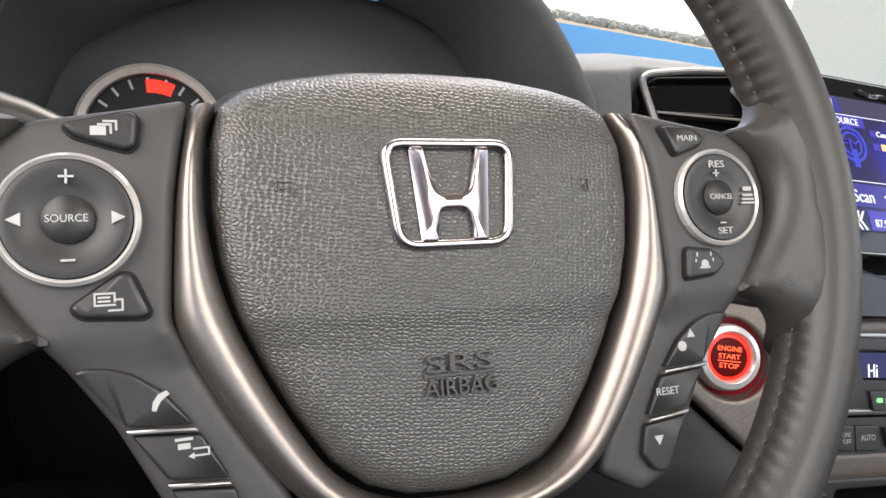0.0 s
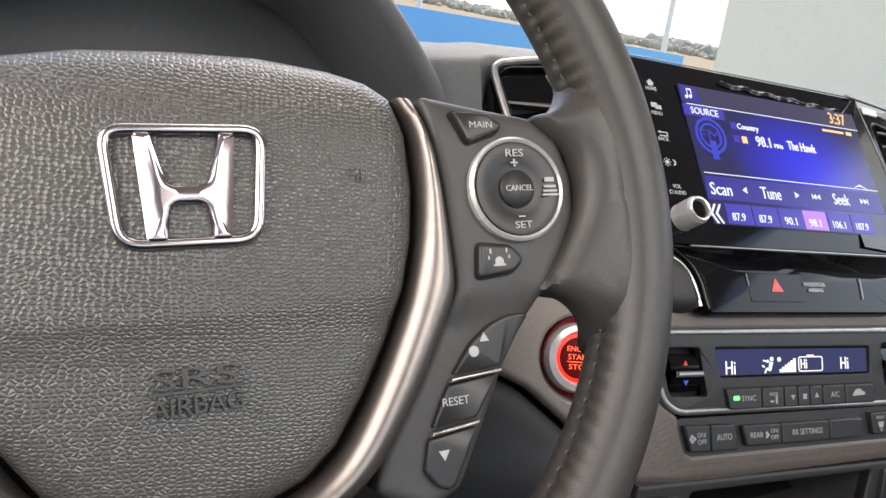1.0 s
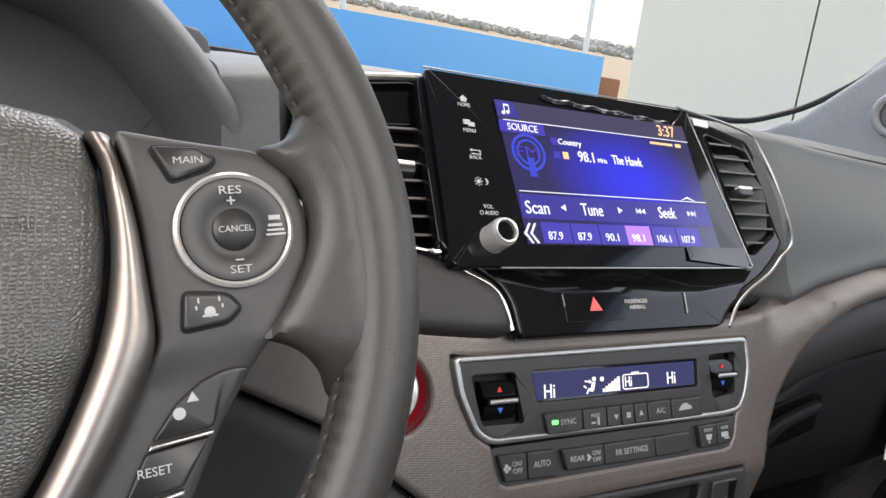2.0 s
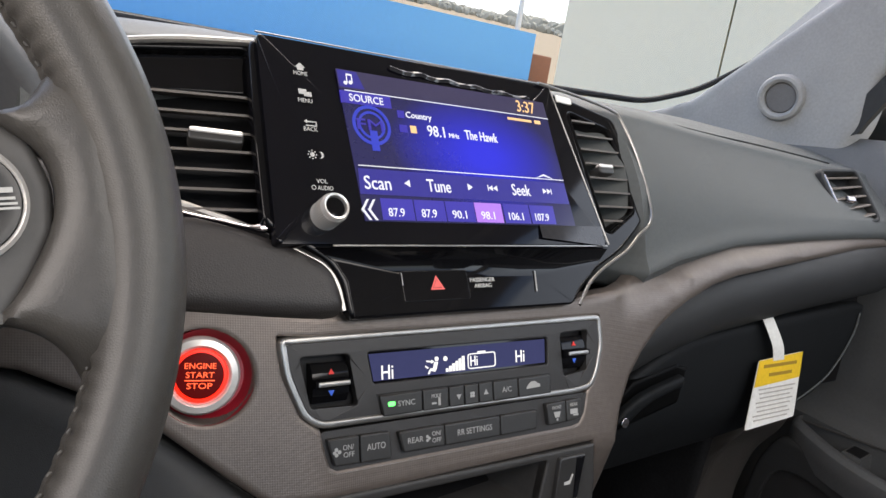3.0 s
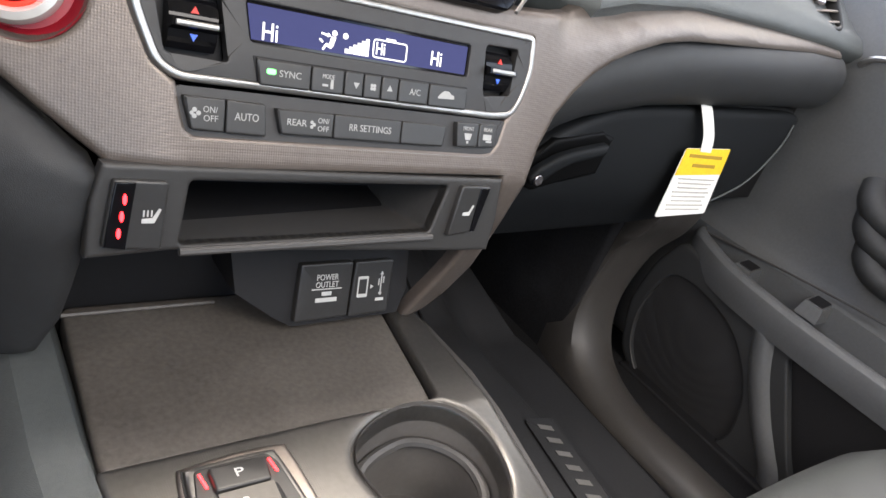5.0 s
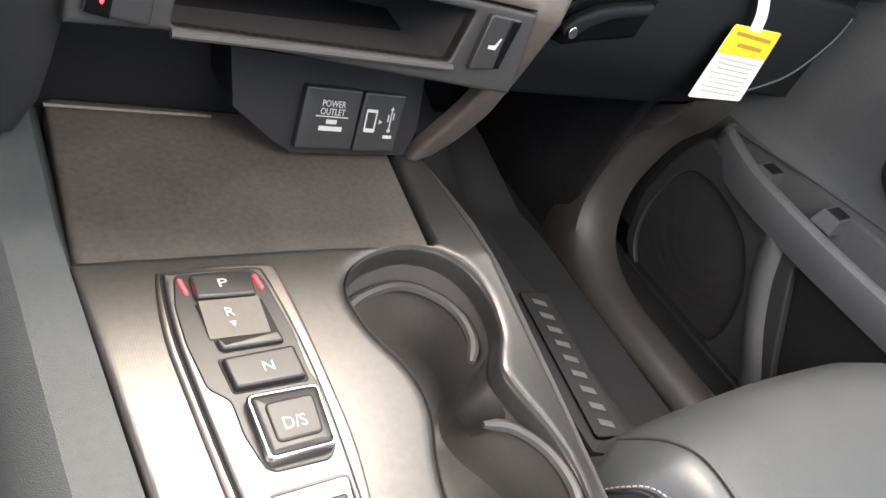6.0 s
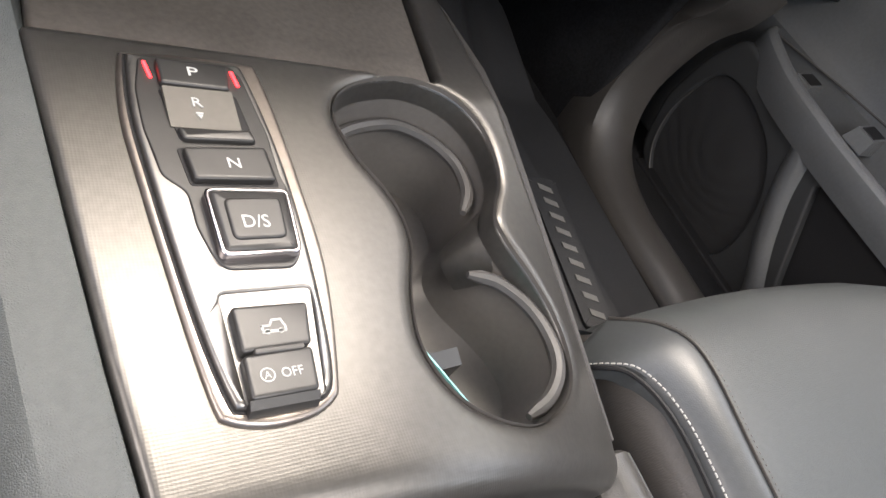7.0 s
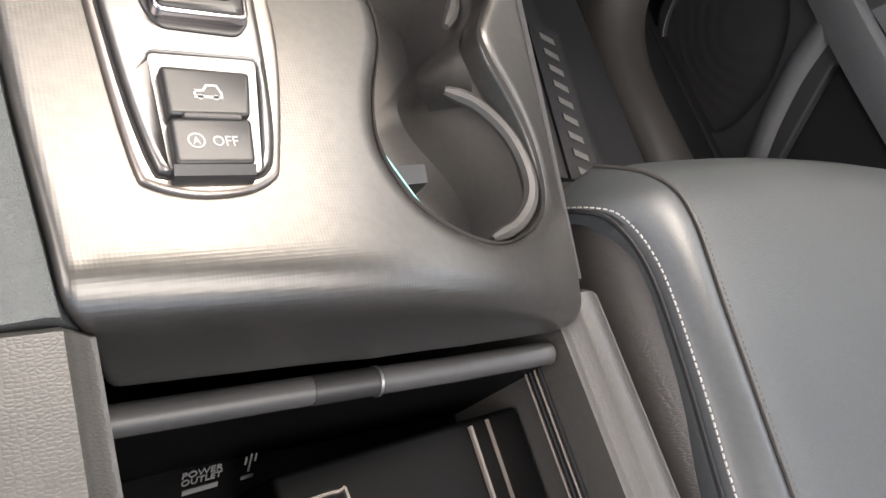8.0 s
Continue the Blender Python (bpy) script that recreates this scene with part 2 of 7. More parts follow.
def frame_of(o, lean, turn=0.0, spin=0.0):
    """A work plane: u to the right, v up it, w out towards the cabin. lean: degrees by which its top goes forward."""
    m = Matrix.Translation(o) @ Matrix.Rotation(radians(turn), 4, "Z") @ Matrix.Rotation(radians(90 - lean), 4, "X")
    return m @ Matrix.Rotation(radians(spin), 4, "Z")


def thing(name, at, label, category, group="", kind=""):
    ob = new(name)
    ob.location = at
    ob.empty_display_size = 0.02
    ORIGIN[ob.name] = Vector(at)
    return tagged(ob, label, category, group, kind)


def part(name, shape, material, parent, label="", smooth=True, angle=38):
    """Links a bmesh or mesh in world metres as one mesh under a thing or under a part."""
    if isinstance(shape, bmesh.types.BMesh):
        me = bpy.data.meshes.new(name)
        bmesh.ops.recalc_face_normals(shape, faces=shape.faces)
        shape.to_mesh(me)
        shape.free()
    else:
        me = shape
        me.name = name
    o = ORIGIN[parent.name]
    me.transform(Matrix.Translation(-o))
    me.materials.clear()
    me.materials.append(material)
    if smooth:
        for p in me.polygons:
            p.use_smooth = True
        me.set_sharp_from_angle(angle=radians(angle))
    ob = new(name, me)
    ob.parent = parent
    ORIGIN[ob.name] = o
    if label:
        tagged(ob, label)
    return ob


def alone(name, shape, material, at, label, category, group="", kind="", angle=38):
    """A thing of one mesh."""
    me = bpy.data.meshes.new(name)
    bmesh.ops.recalc_face_normals(shape, faces=shape.faces)
    shape.to_mesh(me)
    shape.free()
    me.transform(Matrix.Translation(-Vector(at)))
    me.materials.append(material)
    for p in me.polygons:
        p.use_smooth = True
    me.set_sharp_from_angle(angle=radians(angle))
    ob = new(name, me)
    ob.location = at
    ORIGIN[ob.name] = Vector(at)
    return tagged(ob, label, category, group, kind)


def mm(*pts):
    return [(a / 1000, b / 1000) for a, b in pts]


def fillet(pts, r, n=4):
    """Rounds the corners of a closed outline."""
    out = []
    k = len(pts)
    for i in range(k):
        a, b, c = (Vector(pts[(i + j) % k][:2]) for j in (-1, 0, 1))
        d1, d2 = a - b, c - b
        l = min(r, d1.length * 0.48, d2.length * 0.48)
        p, q = b + d1.normalized() * l, b + d2.normalized() * l
        for s in range(n + 1):
            t = s / n
            out.append(tuple(p * (1 - t) ** 2 + b * 2 * t * (1 - t) + q * t ** 2))
    return out


def spline(pts, n=6, closed=True):
    """A smooth curve through points (Catmull-Rom)."""
    P = [Vector(p) for p in pts]
    k = len(P)
    out = []
    for i in range(k if closed else k - 1):
        if closed:
            a, b, c, d = (P[(i + j) % k] for j in (-1, 0, 1, 2))
        else:
            a, b, c, d = P[max(i - 1, 0)], P[i], P[i + 1], P[min(i + 2, k - 1)]
        for s in range(n):
            t = s / n
            out.append(0.5 * (2 * b + (c - a) * t + (2 * a - 5 * b + 4 * c - d) * t ** 2 + (3 * b - a - 3 * c + d) * t ** 3))
    if not closed:
        out.append(P[-1])
    return [tuple(p) for p in out]


def circle(u, v, r, n=32, r2=None):
    r2 = r2 or r
    return [(u + r * math.cos(2 * math.pi * i / n), v + r2 * math.sin(2 * math.pi * i / n)) for i in range(n)]


def box_outline(u0, v0, u1, v1, r=0.0, n=3):
    p = [(u0, v0), (u1, v0), (u1, v1), (u0, v1)]
    return fillet(p, r, n) if r else p


def area_of(p):
    return sum(p[i - 1][0] * p[i][1] - p[i][0] * p[i - 1][1] for i in range(len(p))) / 2


def inset(pts, d):
    """Moves a closed outline inwards by d."""
    k = len(pts)
    s = 1 if area_of(pts) > 0 else -1
    out = []
    for i in range(k):
        a, b, c = (Vector(pts[(i + j) % k][:2]) for j in (-1, 0, 1))
        e1, e2 = (b - a), (c - b)
        if e1.length < 1e-9 or e2.length < 1e-9:
            out.append(tuple(b))
            continue
        n1 = Vector((-e1.y, e1.x)).normalized() * s
        n2 = Vector((-e2.y, e2.x)).normalized() * s
        nn = n1 + n2
        nn = nn.normalized() if nn.length > 1e-6 else n1
        out.append(tuple(b + nn * d / max(0.5, nn.dot(n1))))
    return out


def inside(poly, P):
    x, y = P[:, 0], P[:, 1]
    r = np.zeros(len(P), bool)
    q = np.array([p[:2] for p in poly])
    for i in range(len(q)):
        (x1, y1), (x2, y2) = q[i - 1], q[i]
        if y1 == y2:
            continue
        r ^= ((y1 > y) != (y2 > y)) & (x < (x2 - x1) * (y - y1) / (y2 - y1) + x1)
    return r


def gap_to(poly, P):
    q = np.array([p[:2] for p in poly])
    best = np.full(len(P), 9.0)
    for i in range(len(q)):
        a, b = q[i - 1], q[i]
        e = b - a
        t = np.clip(((P - a) @ e) / max(e @ e, 1e-12), 0, 1)
        best = np.minimum(best, np.hypot(*(P - a - t[:, None] * e).T))
    return best


def dense(pts, seg):
    """Cuts the long edges of a closed outline into short ones."""
    out = []
    for i in range(len(pts)):
        a, b = Vector(pts[i][:2]), Vector(pts[(i + 1) % len(pts)][:2])
        n = max(1, math.ceil((b - a).length / seg - 1e-6))
        if (b - a).length < 1e-7:
            continue
        out += [tuple(a + (b - a) * k / n) for k in range(n)]
    return out


def sheet(outer, holes=(), step=0.01, fn=None, r=0.0, thick=0.004, hole_r=0.0):
    """A slab over an outline with holes. fn(u, v, h) places a point h above the face; r rounds the outer edge, hole_r the holes' edges."""
    from mathutils.geometry import delaunay_2d_cdt
    if step < 0.035:
        outer = dense(outer, max(0.0022, min(step, 0.7 * r if r else step)))
        holes = [dense(h, max(0.0022, min(step, 0.7 * hole_r if hole_r else step))) for h in holes]
    rings = [outer, *holes]
    pts, edges = [], []
    for ring in rings:
        s = len(pts)
        pts += [tuple(p[:2]) for p in ring]
        edges += [(s + i, s + (i + 1) % len(ring)) for i in range(len(ring))]
    extra = []
    if r:
        for f in (0.12, 0.4, 1.0, 1.6):
            ex = inset(outer, r * f)
            far = gap_to(outer, np.array(ex)) > r * f * 0.92
            extra += [p for p, k in zip(ex, far) if k]
    for h in holes:
        if hole_r:
            for f in (0.12, 0.4, 1.0, 1.6):
                ex = inset(h, -hole_r * f)
                far = gap_to(h, np.array(ex)) > hole_r * f * 0.92
                extra += [p for p, k in zip(ex, far) if k]
    q = np.array(pts)
    lo, hi = q.min(0), q.max(0)
    gx, gy = np.meshgrid(np.arange(lo[0] + step * 0.37, hi[0], step), np.arange(lo[1] + step * 0.41, hi[1], step))
    g = np.c_[gx.ravel(), gy.ravel()]
    if len(g):
        keep = gap_to(outer, g) > max(step * 0.3, r * 1.9)
        for h in holes:
            keep &= gap_to(h, g) > max(step * 0.3, hole_r * 1.9)
        extra += [tuple(p) for p in g[keep]]
    if extra:
        e = np.array(extra)
        keep = inside(outer, e) & (gap_to(outer, e) > 1e-5)
        for h in holes:
            keep &= ~inside(h, e)
        pts += [tuple(p) for p in e[keep]]
    v2, _, f2, _, _, _ = delaunay_2d_cdt([Vector(p) for p in pts], edges, [], 0, 1e-7)
    V = np.array([tuple(v) for v in v2])
    F = [tuple(f) for f in f2]
    C = np.array([V[list(f)].mean(0) for f in F])
    ok = inside(outer, C)
    for h in holes:
        ok &= ~inside(h, C)
    F = [f for f, k in zip(F, ok) if k]
    drop = np.zeros(len(V))
    if r:
        d = np.clip(gap_to(outer, V), 0, r)
        drop -= r - np.sqrt(np.maximum(0, r * r - (r - d) ** 2))
    for h in holes:
        if hole_r:
            d = np.clip(gap_to(h, V), 0, hole_r)
            drop -= hole_r - np.sqrt(np.maximum(0, hole_r ** 2 - (hole_r - d) ** 2))
    fn = fn or (lambda u, v, h: Vector((u, v, h)))
    n = len(V)
    verts = [fn(V[i][0], V[i][1], drop[i]) for i in range(n)] + [fn(V[i][0], V[i][1], -thick - r) for i in range(n)]
    count = {}
    for f in F:
        for i in range(3):
            a, b = f[i], f[(i + 1) % 3]
            count[(a, b)] = 1
    faces = [f for f in F] + [tuple(n + i for i in reversed(f)) for f in F]
    for a, b in count:
        if (b, a) not in count:
            faces.append((b, a, n + a, n + b))
    me = bpy.data.meshes.new("sheet")
    me.from_pydata([tuple(v) for v in verts], [], faces)
    bm = bmesh.new()
    bm.from_mesh(me)
    bpy.data.meshes.remove(me)
    loose = [v for v in bm.verts if not v.link_faces]
    bmesh.ops.delete(bm, geom=loose, context="VERTS")
    return bm


def on(M):
    """Places (u, v, h) on a work plane."""
    return lambda u, v, h: M @ Vector((u, v, h))


def plate(M, outline, h=0.0, thick=0.004, r=0.001, holes=(), step=0.05, hole_r=0.0):
    return sheet(outline, holes, step, lambda u, v, d: M @ Vector((u, v, h + d)), r, thick, hole_r)


def tube(path, r, n=8, closed=False, flat=1.0, up=None):
    """A round bar along a path; r may be one radius or one for each point."""
    P = [Vector(p) for p in path]
    bm = bmesh.new()
    rows = []
    k = len(P)
    last = None
    for i in range(k):
        a = P[(i - 1) % k] if closed or i else P[i]
        c = P[(i + 1) % k] if closed or i < k - 1 else P[i]
        t = (c - a).normalized()
        ref = up or (last if last else (Vector((0, 0, 1)) if abs(t.z) < 0.9 else Vector((1, 0, 0))))
        s = t.cross(ref).normalized()
        w = s.cross(t).normalized()
        last = w
        rr = r[i] if isinstance(r, (list, tuple)) else r
        rows.append([bm.verts.new(P[i] + (s * math.cos(2 * math.pi * j / n) + w * math.sin(2 * math.pi * j / n) * flat) * rr) for j in range(n)])
    for i in range(k if closed else k - 1):
        A, B = rows[i], rows[(i + 1) % k]
        for j in range(n):
            bm.faces.new((A[j], A[(j + 1) % n], B[(j + 1) % n], B[j]))
    if not closed:
        bm.faces.new(rows[0][::-1])
        bm.faces.new(rows[-1])
    return bm


def loft(rows, closed_rows=True, caps=True, closed_ends=False):
    """Skins rows of points; each row is a loop when closed_rows."""
    bm = bmesh.new()
    R = [[bm.verts.new(Vector(p)) for p in row] for row in rows]
    n = len(R[0])
    for i in range(len(R) if closed_ends else len(R) - 1):
        A, B = R[i], R[(i + 1) % len(R)]
        for j in range(n if closed_rows else n - 1):
            bm.faces.new((A[j], A[(j + 1) % n], B[(j + 1) % n], B[j]))
    if caps and closed_rows and not closed_ends:
        bm.faces.new(R[0][::-1])
        bm.faces.new(R[-1])
    return bm


def block(lo, hi, bevel=0.004, seg=3):
    bm = bmesh.new()
    bmesh.ops.create_cube(bm, size=1)
    for v in bm.verts:
        v.co = Vector([lo[i] + (v.co[i] + 0.5) * (hi[i] - lo[i]) for i in range(3)])
    if bevel:
        bmesh.ops.bevel(bm, geom=bm.edges[:], offset=bevel, segments=seg, affect="EDGES", profile=0.5)
    return bm


def cyl(M, r0, r1, h0, h1, n=40, bevel=0.0):
    """A turned piece along w of a work plane, with a rounded front edge."""
    prof = [(r0, h0), (r1 if not bevel else r1, h1 - bevel)]
    if bevel:
        for s in range(1, 5):
            a = s / 4 * math.pi / 2
            prof.append((r1 - bevel + bevel * math.cos(a), h1 - bevel + bevel * math.sin(a)))
    rows = [[M @ Vector((r * math.cos(2 * math.pi * j / n), r * math.sin(2 * math.pi * j / n), h)) for j in range(n)] for r, h in prof]
    return loft(rows)


def ring(M, prof, n=48, u=0.0, v=0.0):
    """A turned ring: prof is a closed list of (radius, height)."""
    rows = [[M @ Vector((u + r * math.cos(2 * math.pi * j / n), v + r * math.sin(2 * math.pi * j / n), h)) for r, h in prof] for j in range(n)]
    return loft(rows, True, False, True)


def lettering(s, M, u, v, w, hgt, h=0.0, depth=0.0002):
    """Words as a mesh, fitted to a width and height about (u, v) of a work plane."""
    cu = bpy.data.curves.new("text", "FONT")
    cu.body, cu.size, cu.extrude, cu.resolution_u = s, 1.0, 0.02, 3
    ob = bpy.data.objects.new("text", cu)
    me = bpy.data.meshes.new_from_object(ob)
    bpy.data.objects.remove(ob)
    bpy.data.curves.remove(cu)
    co = np.array([tuple(p.co) for p in me.vertices])
    lo, hi = co.min(0), co.max(0)
    for p in me.vertices:
        x = ((p.co.x - lo[0]) / (hi[0] - lo[0]) - 0.5) * w + u
        y = ((p.co.y - lo[1]) / (hi[1] - lo[1]) - 0.5) * hgt + v
        z = h + (depth if p.co.z > 0 else -0.0004)
        p.co = M @ Vector((x, y, z))
    return me


def polys(M, outlines, h=0.0, depth=0.0002):
    """Small flat marks, each a thin slab."""
    bm = bmesh.new()
    for o in outlines:
        top = [bm.verts.new(M @ Vector((u, v, h + depth))) for u, v in o]
        bot = [bm.verts.new(M @ Vector((u, v, h - 0.0004))) for u, v in o]
        bm.faces.new(top)
        bm.faces.new(bot[::-1])
        for i in range(len(o)):
            bm.faces.new((top[i - 1], top[i], bot[i], bot[i - 1]))
    return bm


def rect(u, v, w, h):
    return [(u - w / 2, v - h / 2), (u + w / 2, v - h / 2), (u + w / 2, v + h / 2), (u - w / 2, v + h / 2)]


def tri(u, v, s, turn=0.0):
    return [(u + s * math.cos(a), v + s * math.sin(a)) for a in (radians(90 + turn), radians(210 + turn), radians(330 + turn))]


def stitches(path, size, width, lift, gap):
    """A row of thread stitches along a path, as one run of thread."""
    P = [Vector(p) for p in path]
    bm = bmesh.new()
    run = 0.0
    for a, b in zip(P, P[1:]):
        e = b - a
        L = e.length
        t = e.normalized()
        s = t.cross(lift).normalized()
        while run < L:
            c = a + t * run
            quad = []
            for x, y, z in ((-1, -1, 0), (1, -1, 0), (1, 1, 0), (-1, 1, 0), (-0.6, -0.5, 1), (0.6, -0.5, 1), (0.6, 0.5, 1), (-0.6, 0.5, 1)):
                quad.append(bm.verts.new(c + t * x * size / 2 + s * y * width / 2 + lift * (z * width * 0.7 - 0.0002)))
            for f in ((4, 5, 6, 7), (0, 1, 5, 4), (1, 2, 6, 5), (2, 3, 7, 6), (3, 0, 4, 7), (3, 2, 1, 0)):
                bm.faces.new([quad[i] for i in f])
            run += gap
        run -= L
    return bm

# ---- outside ----


def ground_height(x, y):
    d = math.hypot(x, y)
    z = 0.0
    # slopes set so that wall and ridge sit right in the camera's view
    if y > 5:
        z += 1.75 * min(1.0, (y - 5) / 7.0) ** 1.2
    if y > 13:
        z += (y - 13) * 0.155
    if y > 70:
        z -= (y - 70) * 0.155
    return z + 0.05 * noise.noise((x * 0.3, y * 0.3, 0)) * min(1, d / 6)


def build_outside():
    bm = bmesh.new()
    xs = [-900, -300, -120, -60, -30, -15, -6, 0, 4, 8, 12, 18, 26, 36, 50, 70, 100, 150, 300, 900]
    ys = [-900, -300, -80, -30, -10, -3, 0, 3, 5, 7, 9, 11, 12.5, 14, 18, 25, 35, 50, 62, 70, 80, 200, 900]
    G = [[bm.verts.new((x, y, ground_height(x, y))) for x in xs] for y in ys]
    for j in range(len(ys) - 1):
        for i in range(len(xs) - 1):
            bm.faces.new((G[j][i], G[j][i + 1], G[j + 1][i + 1], G[j + 1][i]))
    m = mat("dry_ground", (0.31, 0.25, 0.165), 0.95, vary=0.4, grain="noise", bump=0.5, fine=3.0, spec=0.1)
    alone("ground", bm, m, (0, 0, 0), "dry tan grass and bare earth rising to low hills", "ground", kind="structure")
    # pale wall of the building beside the car
    a, b = Vector((6.3, 7.2, 0)), Vector((10.9, -2.0, 0))
    t = (b - a).normalized()
    nrm = Vector((t.y, -t.x, 0))
    th = thing("building", (8.6, 2.6, 0), "pale beige building wall with panel joints beside the car", "building", kind="")
    m_wall = mat("beige_stucco", (0.93, 0.87, 0.69), 0.9, vary=0.04, grain="noise", bump=0.4, fine=40.0)
    L = (b - a).length
    widths = [0, 2.15, 4.55, 6.95, L]
    for i in range(4):
        p, q = a + t * (widths[i] + 0.012), a + t * (widths[i + 1] - 0.012)
        rows = []
        for z in (0.0, 8.0):
            rows.append([p + Vector((0, 0, z)), q + Vector((0, 0, z)), q - nrm * 0.4 + Vector((0, 0, z)), p - nrm * 0.4 + Vector((0, 0, z))])
        part("wall_panel", loft(rows), m_wall, th, angle=30)
    rows = [[a - nrm * 0.42 + Vector((0, 0, z)), b - nrm * 0.42 + Vector((0, 0, z)), b - nrm * 5 + Vector((0, 0, z)), a - nrm * 5 + Vector((0, 0, z))] for z in (0, 7.9)]
    part("core", loft(rows), m_wall, th, angle=30)
    # low wall painted blue; it and its bank are placed to fit the camera's view
    m_blue = mat("blue_paint", (0.16, 0.47, 0.90), 0.5, vary=0.08)
    rows = []
    for x, lo, hi in ((-4.0, 1.4, 2.58), (2.9, 1.5, 2.66), (6.0, 1.6, 2.72), (9.75, 1.7, 2.74)):
        y = 12.0
        rows.append([(x, y, lo), (x, y, hi), (x, y + 0.25, hi), (x, y + 0.25, lo)])
    alone("blue_wall", loft(rows), m_blue, (6, 12, 1.5), "low bright blue painted wall on a bank shaped to fit the view", "wall", kind="")
    for x, y, h in ((10.75, 14.0, 6.5), (5.05, 16.0, 6.5)):
        z = ground_height(x, y)
        pole = thing("lamp_post", (x, y, z), "slim white metal lamp post by the blue wall", "lamp post", "lamp posts")
        part("post", tube([(x, y, z), (x, y, z + h)], [0.075, 0.06], 10), M_PAPER, pole)
        part("arm", tube([(x, y, z + h - 0.05), (x - 0.9, y, z + h + 0.15)], 0.04, 8), M_PAPER, pole)
    # shrubs and far woods along the ridge
    rnd = random.Random(4)
    # Distance haze is put into the scrub's pale base colour.
    m_w = mat("scrub", (0.40, 0.37, 0.29), 0.9, vary=0.4, spec=0.1)
    bm = bmesh.new()
    for i in range(1500):
        y = rnd.uniform(56, 72)
        x = rnd.uniform(-10, 95)
        z = ground_height(x, y)
        s = rnd.uniform(0.18, 0.5) * (1.0 + 0.8 * (noise.noise((x * 0.06, 3.0, 0.0)) > 0.1))
        mm4 = Matrix.LocRotScale((x, y, z + s * 0.5), Euler((rnd.random() * 3, rnd.random() * 3, rnd.random() * 3)), (s * 1.3, s * 1.2, s))
        bmesh.ops.create_icosphere(bm, subdivisions=1, radius=1.0, matrix=mm4)
    alone("far_woods", bm, m_w, (40, 62, 8), "far olive scrub paled with painted haze along low hills", "woods", kind="stuff")
    # neighbouring brown kerb blocks at the foot of the lamp post
    m_br = mat("rust_brick", (0.30, 0.13, 0.07), 0.8)
    alone("planter", block((9.9, 12.2, 1.5), (10.5, 12.8, 2.35), 0.03), m_br, (10.2, 12.5, 1.6), "small rust-brown brick planter by the pole", "planter")


build_outside()

# ---- car shell ----


def build_shell():
    # floor pan, firewall and rear wall
    alone("floor", block((-0.86, -1.6, 0.50), (0.86, 0.62, 0.585), 0.01), M_CARPET, (0, 0, 0.55), "black carpeted car floor", "floor", kind="structure")
    alone("firewall", block((-0.86, 0.50, 0.58), (0.86, 0.56, 1.20), 0.01), M_CARPET, (0, 0.52, 0.9), "black carpeted firewall under the dashboard", "firewall", kind="structure")
    alone("rear_wall", block((-0.86, -1.66, 0.50), (0.86, -1.60, 1.15), 0.01), M_DOOR, (0, -1.63, 0.8), "dark grey rear cabin wall", "wall", kind="structure")
    # roof lining, out of view, with an opening added to let light in
    def roof_z(x, y):
        return 1.80 - 0.10 * max(0, y + 0.45) ** 1.5 - 0.03 * max(0, -y - 1.1) - 0.10 * (x / 0.72) ** 4
    o = fillet([(-0.72, 0.04), (0.72, 0.04), (0.72, -1.66), (-0.72, -1.66)], 0.05, 3)
    hole = box_outline(-0.37, -1.30, 0.43, -0.66, 0.05)
    alone("ceiling", sheet(o if area_of(o) > 0 else o[::-1], [hole], 0.12, lambda u, v, h: Vector((u, v, roof_z(u, v) - h)), 0.0, 0.04), M_HEAD, (0, -0.6, 1.7), "pale grey fabric headliner with an opening added to let light in", "headliner", kind="structure")
    # windscreen
    rows = []
    for k in range(9):
        s = k / 8
        y, z = 0.62 - 0.60 * s, 1.215 + 0.45 * s
        hw = 0.80 - 0.11 * s
        rows.append([(x * hw, y - 0.10 * (x * x) * (1 - 0.4 * s), z) for x in (-1, -0.75, -0.5, -0.25, 0, 0.25, 0.5, 0.75, 1)])
    bm = loft(rows, False, False)
    w = alone("windshield", bm, M_WINDOW, (0, 0.3, 1.4), "clear raked windshield glass", "windshield", kind="structure")
    w.visible_shadow = False
    # rear side pillars of the cab
    for s in (-1, 1):
        for y0, y1 in ((-0.80, -0.92), (-1.5, -1.66)):
            rows = []
            for z, x in ((0.55, 0.84), (1.15, 0.84), (1.45, 0.77), (1.74, 0.68)):
                rows.append([(s * x, y0, z), (s * (x + 0.05), y0, z), (s * (x + 0.05), y1, z), (s * x, y1, z)])
            alone("pillar_trim", loft(rows), M_PILLAR, (s * 0.82, y0, 0.55), "pale grey pillar trim of the cab", "pillar", kind="structure")
        rows = []
        for y, z, x in ((0.02, 1.64, 0.69), (-0.5, 1.72, 0.69), (-1.1, 1.72, 0.69), (-1.66, 1.66, 0.69)):
            rows.append([(s * (x - 0.02), y, z - 0.03), (s * (x + 0.06), y, z - 0.05), (s * (x + 0.06), y, z + 0.04), (s * (x - 0.02), y, z + 0.05)])
        alone("roof_rail", loft(rows), M_PILLAR, (s * 0.7, -0.6, 1.6), "pale grey roof rail trim", "rail", kind="structure")
        alone("rear_door", block((s * 0.80 - 0.04, -1.6, 0.55), (s * 0.80 + 0.04, -0.9, 1.18), 0.02), M_DOOR, (s * 0.8, -1.2, 0.6), "dark grey rear door panel", "door", kind="structure")
